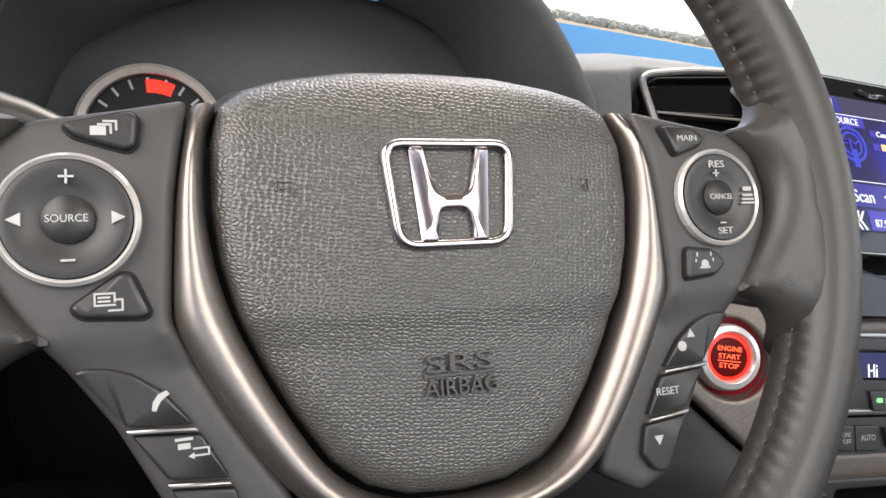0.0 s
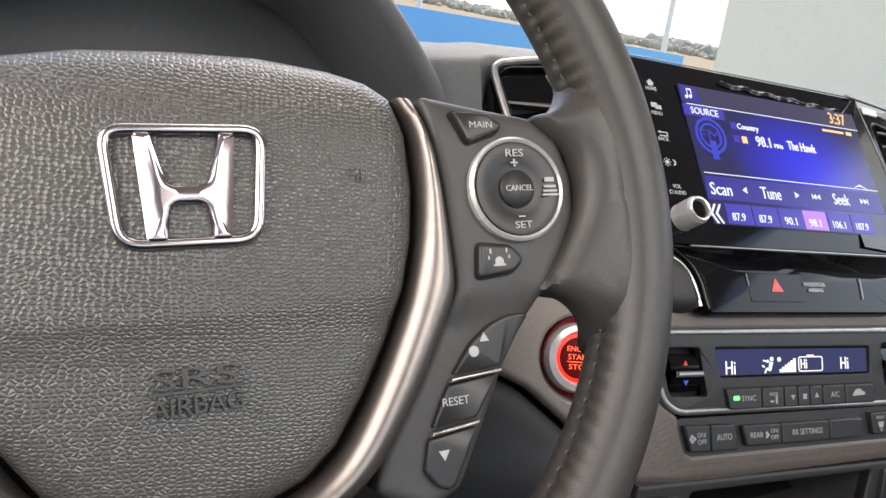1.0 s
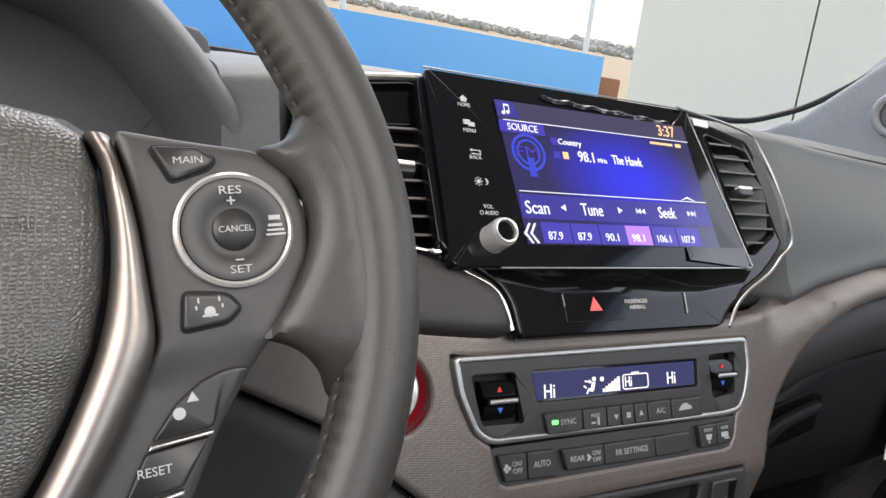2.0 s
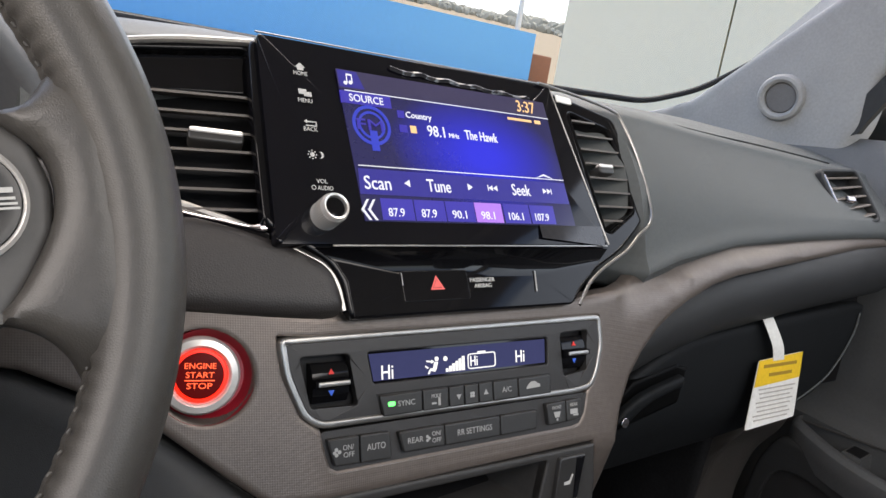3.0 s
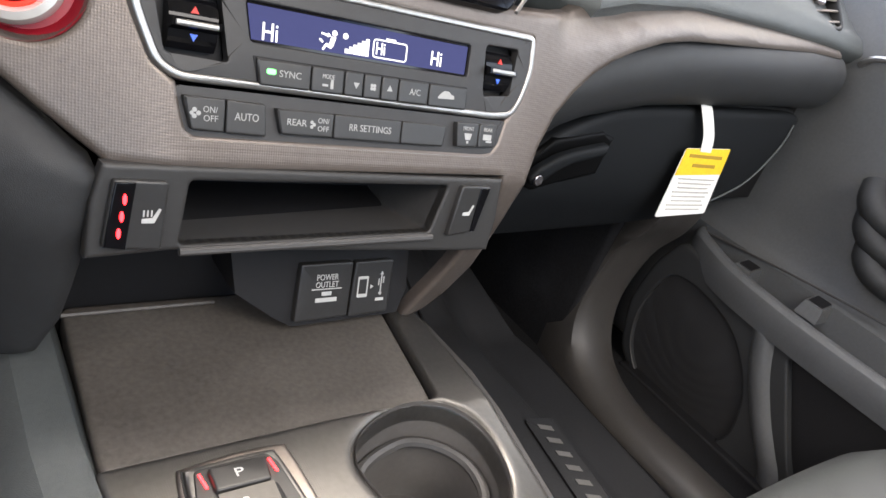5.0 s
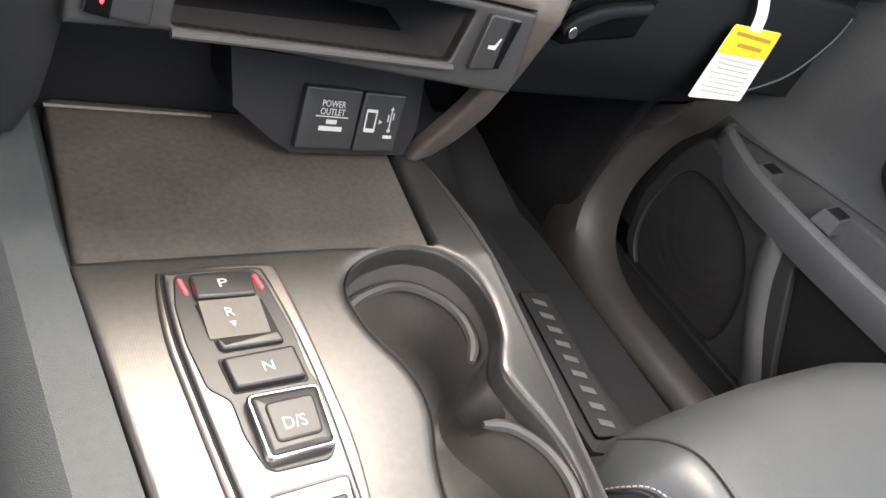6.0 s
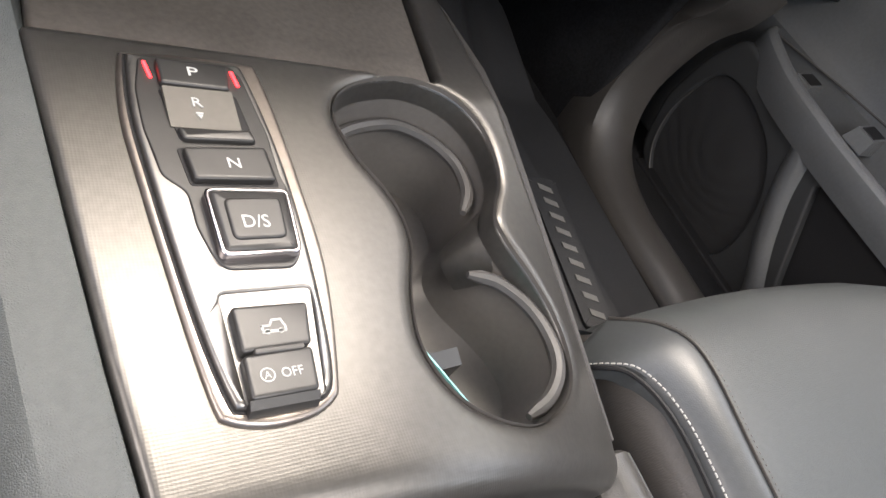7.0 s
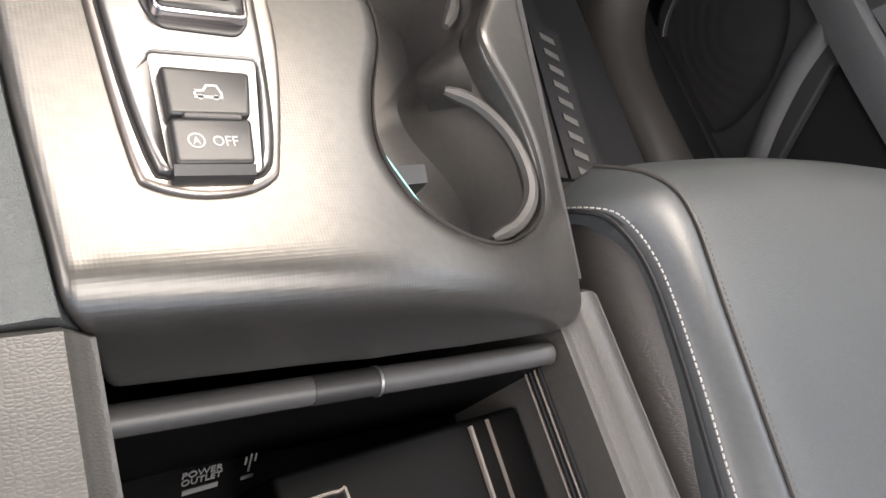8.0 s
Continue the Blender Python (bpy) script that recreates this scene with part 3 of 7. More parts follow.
    # driver's door, below the open window
    alone("driver_door", block((-0.86, -0.82, 0.55), (-0.78, 0.42, 1.13), 0.02), M_DOOR, (-0.82, -0.2, 0.6), "dark grey driver's door panel", "door")
    # A pillars
    for s in (-1, 1):
        rows = []
        for k in range(9):
            q = k / 8
            y, z, x = 0.56 - 0.54 * q, 1.235 + 0.42 * q, 0.850 - 0.14 * q
            wd, dp = 0.060 - 0.014 * q, 0.052
            rows.append([(s * (x - 0.045), y - 0.015, z + 0.005), (s * (x - 0.012), y - dp, z - 0.035), (s * (x + 0.03), y - dp - 0.01, z - 0.04), (s * (x + 0.055), y, z), (s * (x + 0.03), y + 0.03, z + 0.03), (s * (x - 0.02), y + 0.02, z + 0.025)])
        if s < 0:
            alone("a_pillar", loft(rows), M_PILLAR, (s * 0.77, 0.4, 1.25), "pale grey windshield pillar trim", "pillar", kind="structure")
        else:
            th = thing("a_pillar", (0.77, 0.4, 1.25), "pale grey windshield pillar trim with a round tweeter", "pillar", kind="structure")
            part("pillar_trim", loft([[(x + 0.085, y, z) for x, y, z in r] for r in rows]), M_PILLAR, th)
            # sail-shaped base with the tweeter
            out = fillet([(0.62, 1.238), (0.55, 1.256), (0.495, 1.277), (0.40, 1.349), (0.31, 1.418), (0.20, 1.50), (0.03, 1.50), (0.125, 1.387), (0.180, 1.336), (0.190, 1.264), (0.212, 1.205), (0.33, 1.200), (0.45, 1.205)], 0.012)

            def sail(u, v, h):
                return Vector((0.800 - h - 0.03 * (v - 1.25), u, v))
            part("pillar_base", sheet(out, [], 0.03, sail, 0.012, 0.03), M_PILLAR, th)
            T = Matrix.Translation((0.793, 0.319, 1.293)) @ Matrix.Rotation(radians(-90), 4, "Y") @ Matrix.Rotation(radians(-8), 4, "Y") @ Matrix.Rotation(radians(14), 4, "X")
            tw = part("tweeter_ring", ring(T, [(0.0240, 0.0), (0.0245, 0.008), (0.029, 0.0125), (0.0335, 0.011), (0.037, 0.004), (0.037, -0.02), (0.0240, -0.02)], 48), M_PILLAR, th, "pale grey tweeter ring")
            part("tweeter_grille", cyl(T, 0.0238, 0.0238, -0.02, 0.004, 40, 0.003), mat("grille_mesh", (0.16, 0.16, 0.165), 0.6, grain="weave", bump=0.8, fine=900.0), tw, "grey mesh tweeter grille")


def build_seal():
    """Black edge of the windshield along the dashboard and up the right pillar."""
    path = [(-0.80, 0.56, 1.243), (-0.40, 0.598, 1.245), (0.0, 0.605, 1.246), (0.30, 0.590, 1.250), (0.50, 0.575, 1.253), (0.65, 0.565, 1.256), (0.74, 0.558, 1.260), (0.795, 0.540, 1.276), (0.841, 0.500, 1.305), (0.868, 0.418, 1.366), (0.872, 0.344, 1.422), (0.86, 0.24, 1.498), (0.82, 0.08, 1.618)]
    alone("windshield_seal", tube(spline(path, 8, False), 0.0055, 8), M_DARK, (0, 0.5, 1.25), "black rubber edge of the windshield", "seal", kind="structure")


build_shell()
build_seal()

# ---- steering wheel ----
W = frame_of((-0.397, -0.0866, 1.1449), 21.5, 0, 6.0) @ Matrix.Translation((-0.0008, 0.0014, -0.0067)) @ Matrix.Scale(1.013, 4)


def mirror(p):
    return [(-u, v) for u, v in reversed(p)]


def build_wheel():
    th = thing("steering_wheel", W @ Vector((0, 0, -0.06)), "black leather-wrapped steering wheel with satin metal spokes", "steering wheel")
    # rim, gathered into pleats along the sewn stretches of its inner side
    SEWN = ((13, 78), (-78, -13), (102, 167), (193, 258))

    def tube_of(a):
        side = math.exp(-((math.degrees(math.atan2(math.sin(a), abs(math.cos(a)))) - 24) / 14) ** 2)
        return 0.0154 + 0.0012 * side, 0.0182

    def rim_at(deg, b, out=0.0):
        a = radians(deg)
        rr, rw = tube_of(a)
        rc = 0.1943 - rr
        d = out
        for a0, a1 in SEWN:
            if a0 < (deg + 102) % 360 - 102 < a1 or a0 < deg % 360 < a1:
                e = min(1.0, (((deg + 102) % 360 - 102 if a0 < 100 else deg % 360) - a0) / 4, (a1 - ((deg + 102) % 360 - 102 if a0 < 100 else deg % 360)) / 4)
                s = rc * a / 0.0078
                fold = 0.5 + 0.5 * math.cos(2 * math.pi * s + 0.5 * math.sin(s * 1.7))
                near = math.exp(-((b - radians(172)) / radians(22)) ** 2)
                d -= e * (0.0014 * fold * near + 0.0014 * math.exp(-((b - radians(176)) / radians(7)) ** 2))
        return W @ Vector(((rc + (rr + d) * math.cos(b)) * math.cos(a), (rc + (rr + d) * math.cos(b)) * math.sin(a) - 0.0052, -0.0003 + (rw + d) * math.sin(b)))
    bs = [2 * math.pi * i / 16 for i in range(6)] + [radians(q) for q in range(120, 239, 6)] + [radians(q) for q in (247, 270, 292, 315, 337)]
    n = 640
    rim = part("rim", loft([[rim_at(360 * j / n, b) for b in bs] for j in range(n)], True, False, True), M_RIM, th, "smooth black leather rim with a gathered sewn seam")
    for a0, a1 in SEWN:
        mid = radians((a0 + a1) / 2)
        path = [rim_at(a0 + 2 + (a1 - a0 - 4) * i / 90, radians(177), 0.0014) for i in range(91)]
        part("seam", stitches(path, 0.0022, 0.0008, W.to_3x3() @ Vector((-math.cos(mid) * 0.9, -math.sin(mid) * 0.9, 0.3)), 0.0078), M_THREAD_D, rim, "grey thread stitches in the leather")
    # leather flares where the rim meets the spokes
    fl = mm((137, 33), (147, 37), (154, 47), (160, 62), (176, 66), (184, 30), (186, 0), (183, -34), (172, -70), (158, -64), (152, -52), (145, -43.5), (136, -38.5), (129, -37), (140, -26), (152, -3), (151, 18))

    def thumb(u, v, h):
        a = abs(u)
        z = 0.0035 + 0.0100 * min(1, max(0, (a - 0.135) / 0.033)) - 0.010 * max(0, (abs(v + 0.003) - 0.036) / 0.020) ** 2 * min(1, max(0, (a - 0.128) / 0.02)) - 0.010 * max(0, (a - 0.166) / 0.014) ** 2
        return W @ Vector((u, v, max(z, -0.006) + h))
    for o in (fl, mirror(fl)):
        part("thumb_rest", sheet(spline(o, 4), [], 0.006, thumb, 0.008, 0.006), M_RIM, th)
    # hub behind everything
    part("hub", cyl(W, 0.045, 0.050, -0.075, -0.016, 40, 0.006), M_HOOD, th)
    # airbag cover
    half = [(0, 61), (30, 60), (56, 55), (70, 50), (78.5, 42.5), (82.2, 27), (82.6, 5), (80.2, -14), (75, -33), (67, -51), (57.2, -69), (46, -85.5), (34, -95.5), (19, -101), (0, -102.5)]
    out = mm(*half) + mm(*[(-u, v) for u, v in half[-2:0:-1]])
    out = out[::-1]

    def bag(u, v, h):
        z = 0.0034 - 0.0042 * (u / 0.084) ** 2 - 0.004 * ((v + 0.01) / 0.08) ** 2
        if v > 0.022:
            z -= 0.0125 * ((v - 0.022) / 0.036) ** 2
        vc = -0.0415 + 0.0055 * (u / 0.07) ** 2
        z -= 0.0016 * math.exp(-((v - vc) / 0.0022) ** 2) * (1 - (u / 0.085) ** 2)
        if v < vc:
            z -= 0.0022 * min(1, (vc - v) / 0.006)
        return W @ Vector((u, v, z + h))
    cover = part("airbag_cover", sheet(out, [], 0.0032, bag, 0.008, 0.012), M_AIRBAG, th, "grained black vinyl airbag cover")
    part("cover_surround", loft([[W @ Vector((u * k, v * k, (W.inverted() @ bag(u, v, 0)).z + d)) for u, v in dense(out, 0.004)] for k, d in ((0.985, -0.006), (0.992, -0.012), (1.06, -0.020))], True, False), M_DARK, th, "dark gap round the airbag cover")
    # moulded marks
    def flat(u, v):
        z = (W.inverted() @ bag(u, v, 0)).z
        return W @ Matrix.Translation((0, 0, z))
    part("moulded_word", lettering("SRS", flat(0.0, -0.0525), 0.0005, -0.0545, 0.0262, 0.0064, 0.0002, 0.0022), M_RIM, cover)
    part("moulded_word", lettering("AIRBAG", flat(0.0, -0.0610), 0.0005, -0.0632, 0.0282, 0.0058, 0.0, 0.0022), M_RIM, cover)
    part("moulded_bar", polys(flat(0.0, -0.0588), [rect(0.0005, -0.0589, 0.0280, 0.0010)], -0.0002, 0.0016), M_RIM, cover)
    for s in (-1, 1):
        c = s * 0.0575
        F = flat(c, 0.011)
        marks = [rect(c - 0.0036, 0.0112, 0.0007, 0.0044), rect(c - 0.0010, 0.0124, 0.0048, 0.0006), rect(c - 0.0010, 0.0100, 0.0048, 0.0006), rect(c + 0.0018, 0.0088, 0.0006, 0.0030), rect(c + 0.0034, 0.0098, 0.0006, 0.0050), rect(c + 0.0026, 0.0074, 0.0020, 0.0006)]
        for o in marks:
            part("horn_mark", polys(F, [o], 0.0, 0.0007), M_AIRBAG, cover)
    # emblem
    E = W @ Matrix.Translation((0.0016, 0.0064, (W.inverted() @ bag(0, 0.007, 0)).z - 0.0008)) @ Matrix.Scale(1.075, 4)
    o = fillet(mm((-24.8, 19.2), (24.8, 19.2), (21.2, -18.8), (-21.2, -18.8)), 0.0085, 8)
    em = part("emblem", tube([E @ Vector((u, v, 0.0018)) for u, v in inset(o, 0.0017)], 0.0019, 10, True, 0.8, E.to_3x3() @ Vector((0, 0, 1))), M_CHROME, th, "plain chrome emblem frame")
    hs = mm((-14.6, 16.6), (-9.6, 16.6), (-6.4, 2.2), (-4.6, 0.2), (4.6, 0.2), (6.4, 2.2), (9.6, 16.6), (14.6, 16.6), (12.0, -16.8), (6.2, -16.8), (5.4, -7.4), (3.6, -5.4), (-3.6, -5.4), (-5.4, -7.4), (-6.2, -16.8), (-12.0, -16.8))
    part("emblem_bar", plate(E, fillet(hs[::-1], 0.0012, 2), 0.0034, 0.002, 0.0014), M_EMBLEM, em)
    # satin spokes: one U-shaped band
    ro = [(88, 41), (90, 28), (93, 8), (95, -20), (95, -33), (91, -44), (78, -68), (62, -91), (48, -103), (31, -110), (12, -113), (0, -113.5)]
    ri = [(79, 43), (82, 36), (83.8, 26), (84.3, 5), (82, -14.5), (76.8, -33.5), (68.8, -51.8), (59, -70), (47.6, -87), (35.2, -97.3), (19.5, -103), (0, -104.5)]
    def side_of(p):
        s = spline([(u / 1000, v / 1000, 0) for u, v in p], 5, False)
        q = [Vector(a) for a in s]
        d = [0.0]
        for a, c in zip(q, q[1:]):
            d.append(d[-1] + (c - a).length)
        out = []
        for i in range(41):
            t = d[-1] * i / 40
            out.append((float(np.interp(t, d, [a.x for a in q])), float(np.interp(t, d, [a.y for a in q]))))
        return out
    po, pi_ = side_of(ro), side_of(ri)
    lines = [(a, c) for a, c in zip(po, pi_)]
    lines += [((-a[0], a[1]), (-c[0], c[1])) for a, c in lines[-2::-1]]
    rows = []
    for a, c in lines:
        row = []
        for t, h in ((0.0, -0.012), (0.0, -0.0022), (0.06, 0.0012), (0.18, 0.0034), (0.36, 0.0050), (0.55, 0.0052), (0.74, 0.0040), (0.90, 0.0012), (1.0, -0.0030), (1.0, -0.012)):
            u, v = a[0] + (c[0] - a[0]) * t, a[1] + (c[1] - a[1]) * t
            row.append(W @ Vector((u, v, h - 0.002 - 0.010 * min(1, max(0, (v - 0.016) / 0.026)) ** 2)))
        rows.append(row)
    part("spoke_trim", loft(rows), M_SPOKE, th, "satin metallic U-shaped spoke trim", angle=50)
    # switch panels
    pr = mm((80.5, 43), (110, 38.5), (136, 34), (148, 24), (153, 8), (152, -8), (144, -23), (136, -35), (128.5, -44.5), (114, -65), (103, -86), (91, -108), (76, -114), (58, -104), (61, -92), (77, -68), (90, -44.5), (94.5, -33), (94, -20), (90.5, 8), (86, 28))
    pr[0], pr[-4:] = (0.0885, 0.043), mm((96, -33), (95.5, -20), (93.8, 8), (91, 28))
    for s in (1, -1):
        o = pr if s > 0 else mirror(pr)
        part("switch_panel", sheet(fillet(o, 0.003, 2), [], 0.006, lambda u, v, h: W @ Vector((u, v, -0.001 + h - 0.004 * min(1.0, max(0.0, (-0.036 - v) / 0.012)) - 0.004 * max(0, (v - 0.02) / 0.025) ** 2)), 0.0035, 0.016), M_SOFT, th, "satin charcoal switch panel")
        # round switch pad
        R = W @ Matrix.Translation((s * 0.1245, 0.0035 if s > 0 else 0.0012, 0.0))
        pad = part("switch_pad", ring(R, [(0.0, 0.0005), (0.0078, 0.0005), (0.011, 0.0012), (0.016, 0.0030), (0.0185, 0.0026), (0.0187, -0.006), (0.0, -0.006)], 56), M_BUTTON, th, "round black rocker switch")
        part("switch_ring", ring(R, [(0.0189, 0.0), (0.0189, 0.0020), (0.0199, 0.0030), (0.0210, 0.0018), (0.0211, -0.004), (0.0189, -0.004)], 64), M_KNOB, pad, "silver ring")
        part("centre_button", ring(R, [(0.0, 0.0034), (0.0055, 0.0031), (0.0076, 0.0016), (0.0077, -0.003), (0.0, -0.003)], 36), M_BUTTON, pad)
        if s > 0:
            part("print", lettering("CANCEL", R, 0, 0, 0.0120, 0.0023, 0.0034), M_WHITE, pad)
            part("print", lettering("RES", R, -0.0005, 0.0142, 0.0078, 0.0030, 0.0030), M_WHITE, pad)
            part("print", polys(R, [rect(-0.0005, 0.0104, 0.0030, 0.0006), rect(-0.0005, 0.0104, 0.0006, 0.0030)], 0.0022), M_WHITE, pad)
            part("print", lettering("SET", R, 0.0004, -0.0146, 0.0076, 0.0028, 0.0030), M_WHITE, pad)
            part("print", polys(R, [rect(0.0004, -0.0112, 0.0028, 0.0006)], 0.0022), M_WHITE, pad)
            part("print", polys(R, [rect(0.0142, 0.0032, 0.0042, 0.0018), rect(0.0142, 0.0004, 0.0052, 0.0010), rect(0.0142, -0.0014, 0.0062, 0.0008), rect(0.0142, -0.0030, 0.0072, 0.0008)], 0.0030), M_WHITE, pad)
        else:
            part("print", lettering("SOURCE", R, 0, 0, 0.0118, 0.0024, 0.0034), M_WHITE, pad)
            part("print", polys(R, [rect(0, 0.0132, 0.0044, 0.0007), rect(0, 0.0132, 0.0007, 0.0044)], 0.0029), M_WHITE, pad)
            part("print", polys(R, [rect(0, -0.0130, 0.0040, 0.0007)], 0.0029), M_WHITE, pad)
            part("print", polys(R, [[(0.0125, 0.0021), (0.0125, -0.0021), (0.0165, 0)]], 0.0030), M_WHITE, pad)
            part("print", polys(R, [[(-0.0125, -0.0021), (-0.0125, 0.0021), (-0.0165, 0)]], 0.0030), M_WHITE, pad)
    def button(o, hgt=0.0022, name="button", lab=""):
        gap = inset(o, -0.0009)
        part("button_gap", plate(W, gap, -0.0006, 0.002, 0.0003), M_DARK, th)
        return part(name, plate(W, o, hgt, 0.004, 0.0013), M_BUTTON, th, lab)
    b = button(fillet(mm((99.2, 34.6), (114.5, 34.0), (120.6, 29.6), (118, 26.5), (104.8, 22)), 0.0016, 3)[::-1])
    part("print", lettering("MAIN", W, 0.1108, 0.0292, 0.0098, 0.0024, 0.0022), M_WHITE, b)
    b = button(fillet(mm((105, -17.4), (119.5, -19.2), (124, -24.6), (119, -29.3), (103.4, -30.8)), 0.0022, 3)[::-1])
    lane = [rect(0.1127, -0.0262, 0.0052, 0.0008), circle(0.1127, -0.0249, 0.0019, 12), rect(0.1092, -0.0207, 0.0006, 0.0018), rect(0.1162, -0.0207, 0.0006, 0.0018), rect(0.1083, -0.0232, 0.0006, 0.0014), rect(0.1171, -0.0232, 0.0006, 0.0014)]
    part("print", polys(W, lane, 0.0022), M_WHITE, b)
    b = button(fillet(mm((-126, 31.5), (-106, 36.2), (-103.5, 34), (-104.5, 24.5), (-107.5, 23), (-123, 28)), 0.002, 3))
    part("print", polys(W, [rect(-0.1152, 0.0292, 0.0046, 0.0030), rect(-0.1133, 0.0312, 0.0042, 0.0007), rect(-0.1115, 0.0297, 0.0007, 0.0030), rect(-0.1117, 0.0323, 0.0042, 0.0007), rect(-0.1099, 0.0308, 0.0007, 0.0030)], 0.0022), M_WHITE, b)
    b = button(fillet(mm((-125, -26.5), (-110, -16.3), (-107, -16.8), (-101.8, -29.5), (-104, -31), (-122, -29.8)), 0.002, 3))
    part("print", polys(W, [rect(-0.1148, -0.0226, 0.0062, 0.0006), rect(-0.1148, -0.0262, 0.0062, 0.0006), rect(-0.1176, -0.0244, 0.0006, 0.0036), rect(-0.1120, -0.0240, 0.0006, 0.0028), rect(-0.1150, -0.0238, 0.0036, 0.0006), rect(-0.1150, -0.0250, 0.0036, 0.0006), rect(-0.1108, -0.0246, 0.0024, 0.0006), rect(-0.1098, -0.0264, 0.0006, 0.0036), rect(-0.1118, -0.0279, 0.0042, 0.0006)], 0.0022), M_WHITE, b)
    # stacked buttons under each panel, parted by silver bars
    def stack(side):
        f = (lambda q: mm(*q)) if side > 0 else (lambda q: mirror(mm(*q)))
        S = W @ Matrix.Translation((0, 0, -0.004))
        got = []
        for q in ([(90.5, -65.8), (110.2, -64.6), (125, -46.4), (122, -45.2), (115, -45.8), (108, -48.3), (99.5, -54.5)], [(88.3, -69.2), (109, -67.4), (98.8, -82.4), (80.2, -84.2)], [(78.6, -87.6), (98.2, -85.6), (92.5, -96.6), (87.6, -105.4), (84.5, -106.8), (80.2, -105.0), (75.8, -98.8)]):
            o = fillet(f(q), 0.0012, 2)
            if area_of(o) < 0:
                o = o[::-1]
            got.append(part("button", plate(S, o, 0.0022, 0.006, 0.0010), M_BUTTON, th))
        for q in ([(88.8, -68.4), (89.8, -66.7), (110.6, -65.3), (109.8, -67.0)], [(79.2, -86.8), (80.2, -85.1), (99.2, -83.2), (98.4, -84.9)]):
            o = f(q)
            if area_of(o) < 0:
                o = o[::-1]
            part("divider", plate(S, o, 0.0034, 0.006, 0.0006), M_SILVER, th, "thin silver bar")
        return S, got
    S, got = stack(1)
    part("print", polys(S, [tri(0.1046, -0.0535, 0.0023), circle(0.0998, -0.0580, 0.0021, 14)], 0.0022), M_WHITE, got[0])
    part("print", lettering("RESET", S, 0.0905, -0.0752, 0.0108, 0.0030, 0.0022), M_WHITE, got[1])
    part("print", polys(S, [tri(0.0838, -0.0935, 0.0025, 180)], 0.0022), M_WHITE, got[2])
    S, got = stack(-1)
    receiver = [(-0.1040, -0.0598), (-0.1035, -0.0560), (-0.1012, -0.0528), (-0.0978, -0.0515), (-0.0965, -0.0532), (-0.0985, -0.0545), (-0.1003, -0.0562), (-0.1015, -0.0585), (-0.1022, -0.0602)]
    receiver = [(-0.1000 + (u + 0.1000) * 0.72, -0.0575 + (v + 0.0560) * 0.72) for u, v in receiver]
    part("print", polys(S, [receiver], 0.0022), M_WHITE, got[0])
    part("print", polys(S, [rect(-0.0938, -0.0702, 0.0054, 0.0009), rect(-0.0938, -0.0724, 0.0038, 0.0018), rect(-0.0888, -0.0735, 0.0048, 0.0006), rect(-0.0890, -0.0757, 0.0044, 0.0006), rect(-0.0864, -0.0746, 0.0006, 0.0028), tri(-0.0914, -0.0757, 0.0012, 90)], 0.0022), M_WHITE, got[1])


build_wheel()


def build_column():
    rows = []
    for w, s in ((-0.085, 1.0), (-0.05, 1.0), (-0.032, 0.93), (-0.028, 0.8)):
        rows.append([W @ Vector((u * s, v * s - 0.02, w)) for u, v in spline(mm((-72, 30), (0, 42), (72, 30), (78, -20), (50, -75), (0, -85), (-50, -75), (-78, -20)), 5)])
    rows.insert(0, [W @ Vector((u * 0.9, v * 0.9 - 0.02, -0.30)) for u, v in spline(mm((-72, 30), (0, 42), (72, 30), (78, -20), (50, -75), (0, -85), (-50, -75), (-78, -20)), 5)])
    alone("steering_column", loft(rows), M_HOOD, W @ Vector((0, 0, -0.2)), "black plastic steering column shroud", "column")
    st = thing("control_stalk", (-0.56, 0.0, 1.165), "dark grey control stalk behind the wheel", "stalk")
    path = [(-0.640, 0.000, 1.166), (-0.580, 0.0, 1.1575), (-0.556, 0.0, 1.1525), (-0.535, 0.004, 1.146), (-0.45, 0.03, 1.125)]
    part("lever", tube(path, [0.0088, 0.0098, 0.0088, 0.0065, 0.0065], 16), M_BUTTON, st)
    B = frame_of((-0.575, -0.0096, 1.1553), 0, 0, -10)
    part("print", polys(B, [rect(0.0, 0.0, 0.004, 0.0008), rect(0.0, 0.002, 0.003, 0.0008), rect(0.007, 0.0, 0.003, 0.003)], 0.0), M_GREY, st)


build_column()

# ---- instrument hood and gauges ----


